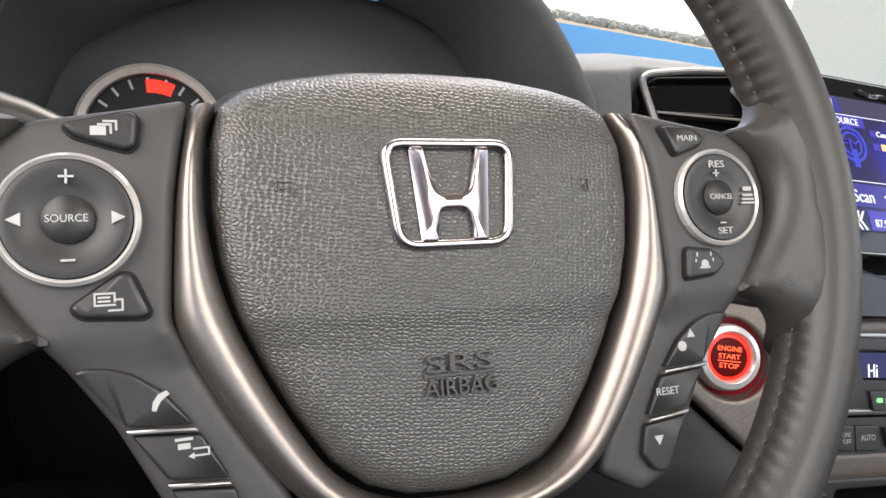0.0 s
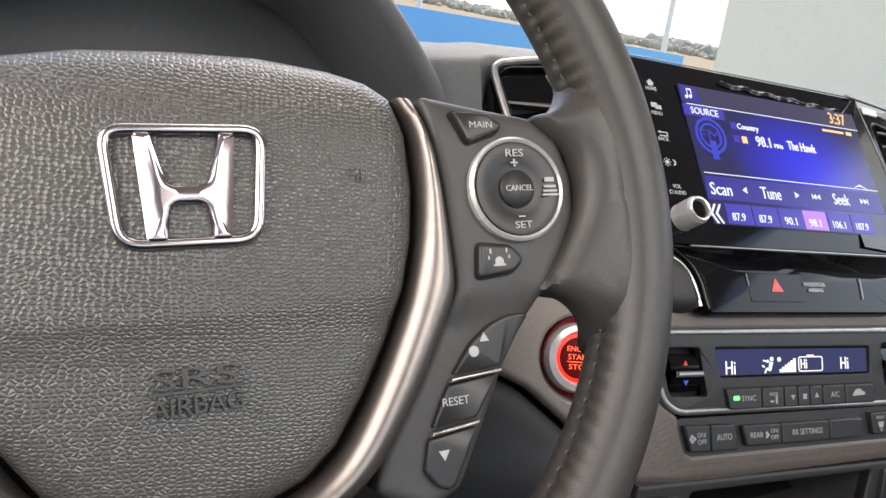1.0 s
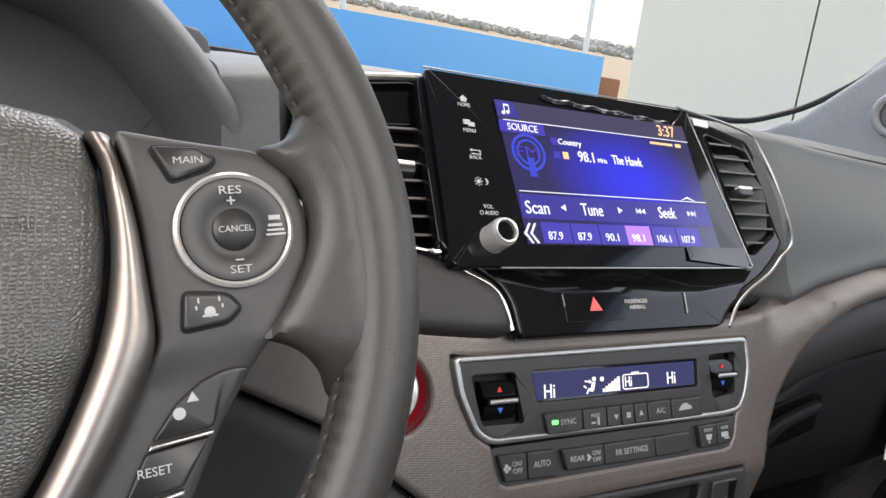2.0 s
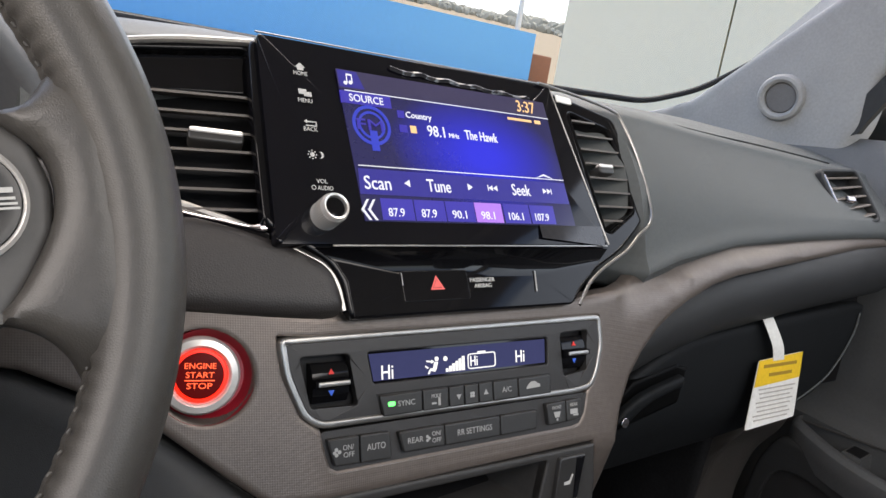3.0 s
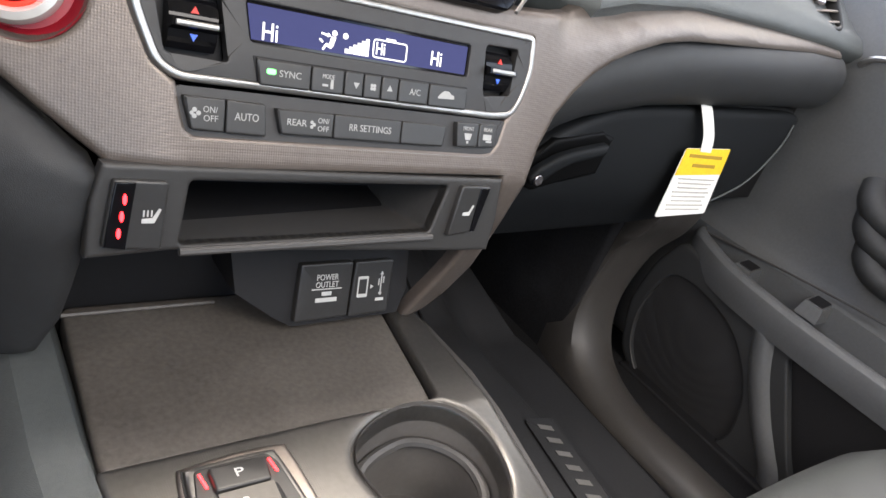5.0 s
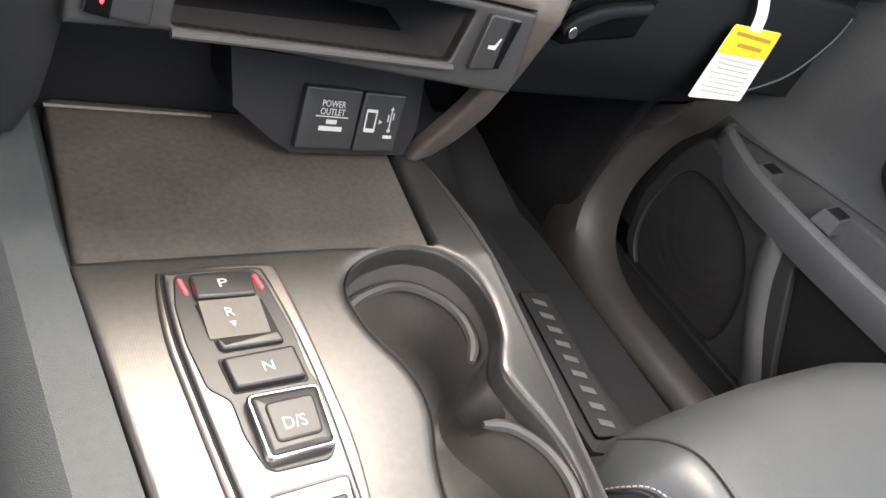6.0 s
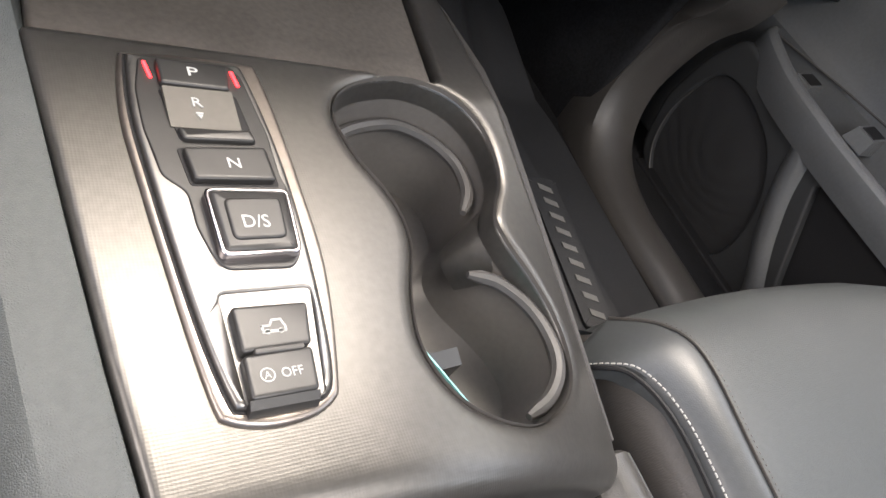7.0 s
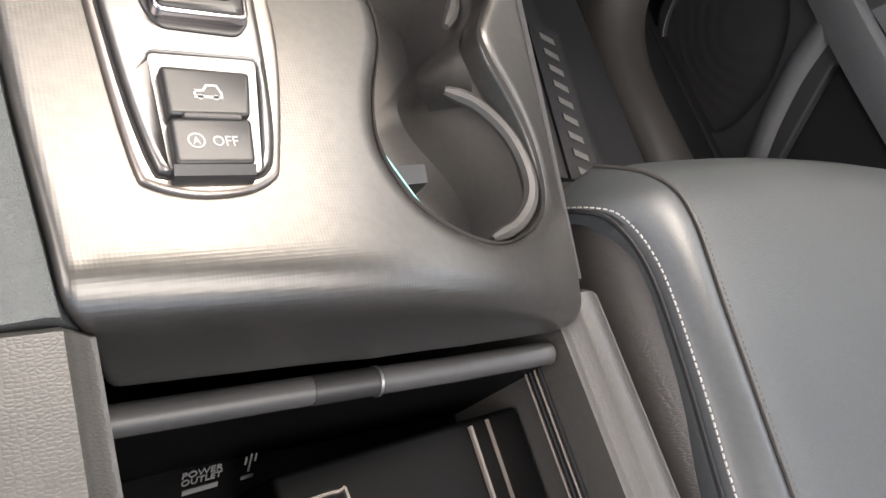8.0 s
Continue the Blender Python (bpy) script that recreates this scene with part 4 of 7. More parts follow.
def build_cluster():
    arch = [(-0.640, 1.05), (-0.625, 1.12), (-0.612, 1.165), (-0.597, 1.193), (-0.575, 1.212), (-0.53, 1.240), (-0.46, 1.266), (-0.39, 1.272), (-0.335, 1.260), (-0.306, 1.246), (-0.286, 1.229), (-0.266, 1.207), (-0.248, 1.183), (-0.236, 1.15), (-0.228, 1.10), (-0.225, 1.05)]
    arch = [tuple(p) for p in spline([Vector((a, b, 0)) for a, b in arch], 4, False)]
    arch = [(p[0], p[1]) for p in arch]
    c = (-0.42, 1.12)

    def grow(k, dz=0.0):
        return [(c[0] + (x - c[0]) * k, c[1] + (z - c[1]) * k + dz) for x, z in arch]
    rows = []
    for k, y, dz in ((0.86, 0.20, -0.004), (0.94, 0.13, -0.003), (1.0, 0.100, 0), (1.012, 0.0955, 0.001), (1.03, 0.094, 0.002), (1.048, 0.0965, 0.003), (1.07, 0.106, 0.003), (1.10, 0.130, 0.002), (1.13, 0.20, -0.004), (1.12, 0.34, -0.02)):
        rows.append([(x, y + (0.05 * (1.2 - z) if 0.09 < y < 0.14 else 0), z) for x, z in grow(k, dz)])
    th = thing("instrument_cluster", (-0.42, 0.15, 1.1), "dark instrument cluster under a matte black hood", "instrument cluster")
    part("hood", loft(rows, False, False), M_HOOD, th, "matte black hood", angle=70)
    P = frame_of((-0.42, 0.195, 1.12), 12)
    part("dial_plate", plate(P, box_outline(-0.20, -0.09, 0.18, 0.13, 0.02), 0, 0.01, 0.002), M_HOOD, th)
    D = frame_of((-0.522, 0.178, 1.131), 12)
    part("gauge_ring", ring(D, [(0.0418, 0.0), (0.0418, 0.004), (0.0455, 0.007), (0.0480, 0.004), (0.0480, -0.012), (0.0418, -0.012)], 72), mat("gauge_ring_silver", (0.72, 0.66, 0.61), 0.4, metal=0.25), th, "satin silver gauge ring")
    part("gauge_face", cyl(D, 0.0418, 0.0418, -0.012, -0.002, 48), M_DARK, th)
    ticks = []
    for i in range(14):
        a = radians(200 - i * 17)
        c0, s0 = math.cos(a), math.sin(a)
        p, q, w = 0.0335, 0.0400, 0.0008
        ticks.append([(p * c0 - w * s0, p * s0 + w * c0), (q * c0 - w * s0, q * s0 + w * c0), (q * c0 + w * s0, q * s0 - w * c0), (p * c0 + w * s0, p * s0 - w * c0)])
    for o in ticks:
        part("tick", polys(D, [o], -0.0018), M_WHITE, th)
    zone = [(0.030 * math.cos(radians(a)), 0.030 * math.sin(radians(a))) for a in range(72, 101, 4)] + [(0.0385 * math.cos(radians(a)), 0.0385 * math.sin(radians(a))) for a in range(100, 71, -4)]
    part("red_zone", polys(D, [zone], -0.0016), M_RED_E, th, "lit red zone")


build_cluster()

# ---- dashboard ----
DP = frame_of((0, 0.003, 1.102), 33, 2)
CL = frame_of((0, 0.003, 1.0695), 20)
VP = frame_of((-0.139, 0.0585, 1.1701), 33, -12)
VENT_L = [(0.000, 0.0660), (-0.066, 0.0545), (-0.0725, 0.0500), (-0.0625, 0.016), (-0.046, -0.0385), (-0.016, -0.0450), (0.0155, -0.0490), (0.0120, 0.010)]
VENT_L_RIM = [(0.0105, 0.0755), (-0.040, 0.0670), (-0.070, 0.0590), (-0.0780, 0.0520), (-0.0680, 0.012), (-0.0560, -0.030), (-0.052, -0.042), (-0.044, -0.0465), (-0.0095, -0.0595), (0.0130, -0.0650), (0.028, -0.040), (0.0240, 0.020)]
FACE = [(0.80, 0.02), (0.84, 0.008), (0.90, -0.012), (0.95, -0.024), (0.98, -0.0285), (1.0695, 0.003), (1.10, 0.014), (1.13, 0.025), (1.2, 0.05)]


def setback(x):
    """The dashboard turns away from the driver left of the display."""
    d = max(0.0, -0.100 - x)
    return 0.25 * d * d / (d + 0.012)


def face_y(x, z):
    """How far forward the dashboard's lower face lies."""
    y = float(np.interp(z, [a for a, b in FACE], [b for a, b in FACE])) + max(0.0, x - 0.13) * 0.07 + setback(x)
    if x > 0.15:
        crest = float(np.interp(x, (0.15, 0.20, 0.25, 0.33, 0.45, 0.60, 0.70), (1.062, 1.080, 1.094, 1.106, 1.112, 1.120, 1.122)))
        y += 1.3 * max(0.0, z - crest) * min(1.0, (x - 0.15) / 0.08)
    return y


def on_face(off=0.0):
    return lambda u, v, h: Vector((u, face_y(u, v) - off - h, v))


def section(rows):
    """Skins closed yz-sections along x, smoothed."""
    return loft([[(x, y, z) for y, z in spline(sec, 5)] for x, sec in rows])


def build_dash():
    th = thing("dashboard", (0, 0.25, 0.9), "charcoal grained soft dashboard", "dashboard", kind="structure")
    # upper pad, driver's side to the passenger's door
    rows = []
    for x, cy, cz, my, mz, by, bz, top in ((-0.84, 0.16, 1.185, 0.10, 1.14, 0.07, 1.09, 1.21), (-0.66, 0.15, 1.192, 0.09, 1.145, 0.06, 1.09, 1.222), (-0.632, 0.16, 1.195, 0.10, 1.145, 0.07, 1.09, 1.222), (-0.618, 0.27, 1.200, 0.25, 1.15, 0.24, 1.09, 1.222), (-0.262, 0.27, 1.210, 0.25, 1.15, 0.24, 1.09, 1.230), (-0.250, 0.122, 1.217, 0.090, 1.16, 0.075, 1.09, 1.232), (-0.218, 0.112, 1.222, 0.080, 1.16, 0.066, 1.09, 1.234), (-0.206, 0.125, 1.226, 0.115, 1.16, 0.10, 1.09, 1.235), (-0.15, 0.125, 1.229, 0.11, 1.16, 0.10, 1.09, 1.236), (0.10, 0.125, 1.230, 0.11, 1.16, 0.10, 1.09, 1.238), (0.165, 0.115, 1.228, 0.085, 1.17, 0.06, 1.09, 1.238), (0.195, 0.098, 1.226, 0.050, 1.168, 0.022, 1.095, 1.238), (0.24, 0.106, 1.225, 0.056, 1.168, 0.030, 1.105, 1.238), (0.35, 0.125, 1.218, 0.072, 1.165, 0.048, 1.116, 1.237), (0.50, 0.142, 1.211, 0.082, 1.160, 0.058, 1.122, 1.235), (0.66, 0.152, 1.203, 0.092, 1.155, 0.066, 1.124, 1.228), (0.80, 0.158, 1.198, 0.098, 1.152, 0.072, 1.122, 1.222)):
        rows.append((x, [(0.60, top - 0.02), (0.50, top), (0.36, top + 0.002), (cy + 0.10, top - 0.003), (cy + 0.030, cz + 0.006), (cy, cz), (cy - 0.012, cz - 0.012), (my, mz), (by + 0.006, bz + 0.02), (by, bz), (by + 0.05, bz - 0.02), (0.40, 1.06), (0.58, 1.10)]))
    part("upper_pad", section(rows), M_PAD, th, "charcoal grained upper pad")
    # parting line along the pad's crest
    path = [(0.20, 0.112, 1.2290), (0.30, 0.130, 1.2235), (0.40, 0.143, 1.2190), (0.50, 0.155, 1.2158), (0.60, 0.163, 1.2115), (0.70, 0.168, 1.206)]
    part("parting_line", tube(spline(path, 6, False), 0.0011, 6), M_DARK, th)
    # lower mass behind the trim and over the footwells
    rows = []
    for x, yy in ((-0.84, 0.10), (-0.63, 0.10), (-0.62, 0.23), (-0.25, 0.23), (-0.24, 0.075), (-0.15, 0.062), (0.145, 0.062), (0.2, 0.10), (0.80, 0.11)):
        rows.append([(x, yy, 0.90), (x, yy + 0.0, 1.11), (x, 0.5, 1.11), (x, 0.5, 0.80), (x, 0.3, 0.80)])
    part("lower_mass", loft(rows), M_DARK, th)
    # woven metallic trim: across the stack, down its right flank and along the passenger's side
    up = [(-0.3727, 1.0959), (-0.3048, 1.0943), (-0.1877, 1.0887), (-0.091, 1.083), (0.02, 1.0825), (0.11, 1.085), (0.169, 1.0895), (0.20, 1.099), (0.235, 1.109), (0.28, 1.117), (0.33, 1.1215), (0.45, 1.126), (0.60, 1.129), (0.69, 1.128)]
    low = [(0.69, 1.116), (0.60, 1.113), (0.50, 1.1055), (0.40, 1.098), (0.33, 1.0925), (0.29, 1.0865), (0.25, 1.0755), (0.222, 1.0655), (0.20, 1.0545), (0.18, 1.040), (0.163, 1.024), (0.150, 1.003), (0.143, 0.982), (0.141, 0.955), (0.142, 0.925), (0.142, 0.895), (0.137, 0.868), (0.126, 0.844), (0.114, 0.835), (0.108, 0.838), (0.110, 0.858), (0.115, 0.885), (0.119, 0.915), (0.120, 0.945), (0.117, 0.983), (-0.1314, 0.9796), (-0.1546, 0.996), (-0.198, 1.0286), (-0.2504, 1.0497), (-0.3727, 1.0671)]
    # openings for the climate panel and the start button
    cl = [(-0.1275, 0.0015), (0.1290, 0.0035), (0.1305, -0.020), (0.1240, -0.040), (0.1160, -0.0515), (0.1130, -0.0540), (0.1085, -0.0700), (0.1030, -0.0765), (0.0950, -0.0780), (-0.0930, -0.0790), (-0.0975, -0.0765), (-0.1000, -0.0700), (-0.1035, -0.0545), (-0.1140, -0.0460), (-0.1240, -0.0220)]
    cl = inset([(u, 1.0695 + v * math.cos(radians(20))) for u, v in cl], 0.0012)
    sx, sz = -0.1669, 1.0494
    hole = circle(sx + 0.0032, sz - 0.0010, 0.0252, 40, 0.0243)
    part("metallic_trim", sheet(list(reversed(up + low)), [hole, cl], 0.008, on_face(), 0.004, 0.008, 0.002), M_TRIM, th, "brown-grey woven metallic trim")
    # padded strip under the passenger trim and glovebox surround
    rows = []
    for x, z0, y0 in ((0.160, 1.015, 0.026), (0.20, 1.046, 0.022), (0.25, 1.068, 0.020), (0.33, 1.086, 0.022), (0.45, 1.097, 0.028), (0.60, 1.107, 0.036), (0.70, 1.110, 0.046), (0.725, 1.108, 0.060)):
        d = 0.062
        rows.append((x, [(y0 + 0.03, z0 + 0.010), (y0 + 0.008, z0), (y0, z0 - d * 0.35), (y0 + 0.010, z0 - d * 0.8), (y0 + 0.034, z0 - d), (y0 + 0.10, z0 - d), (y0 + 0.10, z0 + 0.01)]))
    part("knee_roll", section(rows), M_PAD2, th, "dark grey rolled lower edge")
    # driver's knee panel, a curved dark side
    kp = [(-0.3669, 1.0629), (-0.2504, 1.0454), (-0.2001, 1.0253), (-0.1556, 0.9928), (-0.1337, 0.9748), (-0.1344, 0.9229), (-0.1378, 0.8746), (-0.1463, 0.8478), (-0.1861, 0.8426), (-0.3827, 0.8379)]

    def knee(u, v, h):
        return Vector((u, face_y(u, v) - 0.004 - h + 0.05 * max(0, (0.97 - v)) - 0.018 * math.exp(-((u + 0.16) / 0.03) ** 2) * min(1, max(0, (1.0 - v) / 0.05)), v))
    part("knee_panel", sheet(kp, [], 0.012, knee, 0.008, 0.02), M_PAD2, th, "dark grained knee panel")
    # padded pod under the driver's centre vent with a bright edge
    pod = [(-0.3842, 0.1254), (-0.2492, 0.0932), (-0.1816, 0.0615), (-0.1398, 0.0417), (-0.1101, 0.0231), (-0.0974, 0.0140), (-0.0916, 0.0035), (-0.0895, -0.0123), (-0.1121, -0.0133), (-0.1832, -0.0007), (-0.2492, 0.0095), (-0.3842, 0.0256)]

    def podf(u, v, h):
        return DP @ Vector((u, v, -0.0095 - 0.22 * max(0, -0.10 - u) + 0.007 * max(0, 1 - abs(v - 0.02 + 0.2 * (u + 0.1)) / 0.05) + h))
    part("padded_pod", sheet(spline(pod[:11] + pod[11:], 3)[::-1], [], 0.008, podf, 0.007, 0.02), M_BROWNPAD, th, "padded dark leather-look trim")
    edge = [DP @ Vector((u, v, -0.0100 - 0.22 * max(0, -0.10 - u))) for u, v in spline(pod[:8], 5, False)]
    part("bright_edge", tube(edge, 0.0025, 8), M_SILVER, th, "thin satin silver edge")
    # piano black surround of display and vents
    out = [(-0.131, 0.150), (-0.129, 0.158), (0.118, 0.158), (0.150, 0.152), (0.192, 0.142), (0.2035, 0.100), (0.2015, 0.052), (0.178, 0.034), (0.158, 0.021), (0.128, 0.008), (0.108, -0.004), (0.095, -0.0185), (-0.0890, -0.0185), (-0.0905, 0.004), (-0.0965, 0.0155), (-0.1095, 0.0245), (-0.134, 0.039), (-0.1335, 0.09)]
    vr = fillet([(0.136, 0.142), (0.182, 0.130), (0.191, 0.096), (0.188, 0.056), (0.152, 0.037), (0.147, 0.040)], 0.005, 3)
    part("black_surround", sheet(fillet(out, 0.006, 3)[::-1], [vr[::-1]], 0.03, on(DP @ Matrix.Translation((0, 0, -0.004))), 0.002, 0.006, 0.002), M_PIANO, th, "gloss piano-black surround")
    # bright line round the right vent and down to the lower trim
    line = [(0.104, 0.1605), (0.150, 0.1545), (0.186, 0.1470), (0.196, 0.138), (0.2055, 0.100), (0.2035, 0.051), (0.179, 0.0325), (0.159, 0.0195), (0.129, 0.0065), (0.109, -0.0055), (0.0945, -0.0205)]
    part("bright_edge", tube([DP @ Vector((u, v, 0.001)) for u, v in spline(line, 5, False)], 0.0013, 8), M_SILVER, th, "thin satin silver edge")
    # gloss bezel round the driver's centre vent, its bright edge and the strip below it
    bez = fillet(VENT_L_RIM, 0.006, 3)
    part("vent_bezel", sheet(bez, [fillet(VENT_L, 0.005, 3)], 0.03, on(VP), 0.0015, 0.008, 0.0015), M_PIANO, th, "gloss piano-black vent bezel")
    line = [(0.003, 0.0705), (-0.038, 0.0650), (-0.066, 0.0585), (-0.0735, 0.0555), (-0.0765, 0.0500), (-0.0735, 0.036), (-0.0665, 0.012), (-0.060, -0.010), (-0.052, -0.026)]
    part("bright_edge", tube([VP @ Vector((u, v, 0.001)) for u, v in fillet_open(line)], 0.0024, 8), M_SILVER, th, "satin silver vent edge")
    lip = [(-0.046, -0.0415), (-0.030, -0.0450), (-0.010, -0.0480), (0.009, -0.0505), (0.018, -0.0490)]
    part("chrome_lip", tube([VP @ Vector((u, v, 0.0015)) for u, v in fillet_open(lip)], [0.0008] * 12 + [0.0010] * 6 + [0.0020] * 7, 8), M_CHROME, th, "thin chrome lip under the vent")
    # glovebox
    gb = [(0.195, 0.945), (0.225, 0.975), (0.262, 0.998), (0.31, 1.016), (0.36, 1.0245), (0.45, 1.031), (0.56, 1.037), (0.668, 1.041), (0.675, 1.025), (0.655, 0.99), (0.61, 0.945), (0.54, 0.905), (0.44, 0.885), (0.33, 0.876), (0.21, 0.872), (0.18, 0.90)]

    def gbf(u, v, h):
        return Vector((u, 0.055 + 0.03 * max(0, (u - 0.5)) - 0.010 * math.sin(math.pi * min(1, max(0, (v - 0.88) / 0.16))) + 0.25 * max(0, 0.93 - v) - h, v))
    g = thing("glovebox", (0.43, 0.06, 0.9), "closed black grained glovebox lid with a bar handle", "glovebox")
    part("lid", sheet(spline(gb, 3), [], 0.012, gbf, 0.007, 0.02), M_GLOVE, g)
    part("lid_gap", sheet(inset(spline(gb, 3), -0.004), [], 0.03, lambda u, v, h: gbf(u, v, h - 0.012), 0.002, 0.02), M_DARK, g)
    hp = [(0.214, 0.952), (0.222, 0.963), (0.240, 0.974), (0.262, 0.981), (0.302, 0.9895), (0.302, 0.979), (0.262, 0.969), (0.244, 0.960), (0.232, 0.949), (0.222, 0.944)]
    # near-black sheet on the lid stands for the shade behind the handle
    part("handle_recess_shade", sheet([(0.21, 0.940), (0.235, 0.935), (0.312, 0.955), (0.318, 0.992), (0.30, 0.997), (0.24, 0.985), (0.213, 0.965)], [], 0.05, lambda u, v, h: gbf(u, v, h + 0.002), 0.003, 0.004), M_BIN, g)
    part("handle", sheet(fillet(hp, 0.004, 3), [], 0.02, lambda u, v, h: gbf(u, v, h + 0.013), 0.004, 0.004), M_GLOVE, g, "black bar handle")
    part("lock", cyl(frame_of((0.2235, 0.034, 0.952), 10), 0.005, 0.005, -0.006, 0.004, 20, 0.001), M_CHROME, g, "small chrome lock")
    path = [(0.66, gbf(0.66, 1.03, 0.002).y, 1.030), (0.645, gbf(0.645, 1.0, 0.002).y, 1.000), (0.60, gbf(0.60, 0.952, 0.002).y, 0.952), (0.53, gbf(0.53, 0.915, 0.002).y, 0.915)]
    part("edge_line", tube(spline(path, 6, False), 0.0012, 6), M_PAD, g)
    # underside of the dashboard above the passenger's feet
    part("under_panel", loft([[(0.15, 0.10, 0.880), (0.15, 0.40, 0.880), (0.15, 0.40, 0.862), (0.15, 0.11, 0.862)], [(0.62, 0.14, 0.900), (0.62, 0.40, 0.900), (0.62, 0.40, 0.882), (0.62, 0.15, 0.882)]]), M_DARK, th)


def fillet_open(pts):
    return spline(pts, 6, False)


build_dash()


def build_tag():
    th = thing("hang_tag", (0.46, 0.03, 0.95), "white and yellow paper tag hanging from the glovebox", "tag")
    T = frame_of((0.464, 0.031, 0.9585), 11)
    path = [(0.4445, 0.050, 1.036), (0.4460, 0.046, 1.030), (0.4520, 0.041, 1.018), (0.4580, 0.0375, 1.006), (0.4640, 0.0365, 0.991)]
    rows = []
    for p in spline(path, 5, False):
        p = Vector(p)
        rows.append([p + Vector((-0.0105, 0, 0)), p + Vector((0.0105, 0, 0)), p + Vector((0.0105, 0.0006, 0.0003)), p + Vector((-0.0105, 0.0006, 0.0003))])
    part("strap", loft(rows), M_PAPER, th, "white paper strap")
    body = [(-0.0360, 0.0350), (0.0490, 0.0390), (0.0410, -0.0355), (-0.0530, -0.0395)]
    part("card", plate(T, fillet(body, 0.003, 2)[::-1], 0, 0.0008, 0.0), M_PAPER, th)
    part("yellow_band", polys(T, [[(-0.0358, 0.0347), (0.0488, 0.0387), (0.0457, 0.0100), (-0.0418, 0.0062)][::-1]], 0.0002), M_YELLOW, th, "yellow printed band")
    m_print = mat("tag_print", (0.42, 0.40, 0.36), 0.8)
    m_head = mat("tag_heading", (0.36, 0.22, 0.02), 0.8)
    for u, v, w, h, m in [(0.005, 0.0280, 0.064, 0.0036, m_head), (0.006, 0.0180, 0.044, 0.0036, m_head)] + [(0.002 - 0.0012 * k, 0.003 - 0.0048 * k, 0.070 - 0.006 * (k % 3), 0.0014, m_print) for k in range(8)]:
        part("print_line", polys(T, [rect(u, v, w, h)], 0.0006), m, th, "line of small print")


build_tag()


def build_vent(Q, outline, mid, n, knob_u, knob_w, label, skew, top=0.0):
    """A dashboard vent in the display's plane: housing, slats that follow its outline, and a bright tab."""
    us = [u for u, v in outline]
    vs = [v for u, v in outline]
    c = Q @ Vector((sum(us) / len(us), sum(vs) / len(vs), 0))
    th = thing("air_vent", c, label, "air vent", "dashboard vents")
    part("housing", plate(Q, outline, -0.028, 0.012, 0.0), M_DARK, th)
    o = [tuple(p) for p in outline]
    rows = [[Q @ Vector((u, v, h)) for u, v in o] for h in (-0.003, -0.042)]
    part("throat", loft(rows, True, False), M_DARK, th)
    lo, hi = min(vs), max(vs)
    q = np.array(o)
    for k in range(n):
        v0 = lo + (hi - top - lo) * (k + 0.75) / (n + 0.3)
        xs = []
        for i in range(len(q)):
            (x1, y1), (x2, y2) = q[i - 1], q[i]
            if (y1 > v0) != (y2 > v0):
                xs.append(x1 + (x2 - x1) * (v0 - y1) / (y2 - y1))
        if len(xs) < 2:
            continue
        a, b = min(xs) + 0.001, max(xs) - 0.001
        rows = []
        for u in (a, (a + b) / 2, b):
            v = v0 + skew * (u - (a + b) / 2)
            rows.append([Q @ Vector((u, v + dv, h)) for dv, h in ((0.0010, -0.004), (0.0003, -0.0026), (-0.0010, -0.0032), (0.0062, -0.020), (0.0078, -0.021))])
        part("slat", loft(rows), M_SLAT, th, angle=50)
    if top:
        part("blank_strip", plate(Q, fillet([(0.0, 0.066), (-0.066, 0.0545), (-0.072, 0.050), (-0.0665, 0.032), (0.0045, 0.0385)], 0.003, 2), -0.006, 0.004, 0.001), M_PIANO, th, "gloss black strip above the slats")
    vm = lo + (hi - lo) * mid
    part("tab", plate(Q, box_outline(knob_u - knob_w / 2, vm - 0.0040, knob_u + knob_w / 2, vm + 0.0035, 0.003), 0.0035, 0.010, 0.0015), M_BUTTON, th)
    part("tab_trim", plate(Q, box_outline(knob_u - knob_w / 2 + 0.0005, vm + 0.0008, knob_u + knob_w / 2 - 0.0005, vm + 0.0042, 0.0016), 0.0044, 0.004, 0.0014), M_KNOB, th, "chrome tab trim")


build_vent(VP, fillet(VENT_L, 0.005, 3), 0.455, 7, -0.0160, 0.031, "black slatted vent with a bright tab beside the display", 0.055, 0.026)
build_vent(DP, fillet([(0.136, 0.142), (0.182, 0.130), (0.191, 0.096), (0.188, 0.056), (0.152, 0.037), (0.147, 0.040)], 0.005, 3), 0.50, 8, 0.1585, 0.017, "narrow black slatted vent with a bright tab", 0.0)


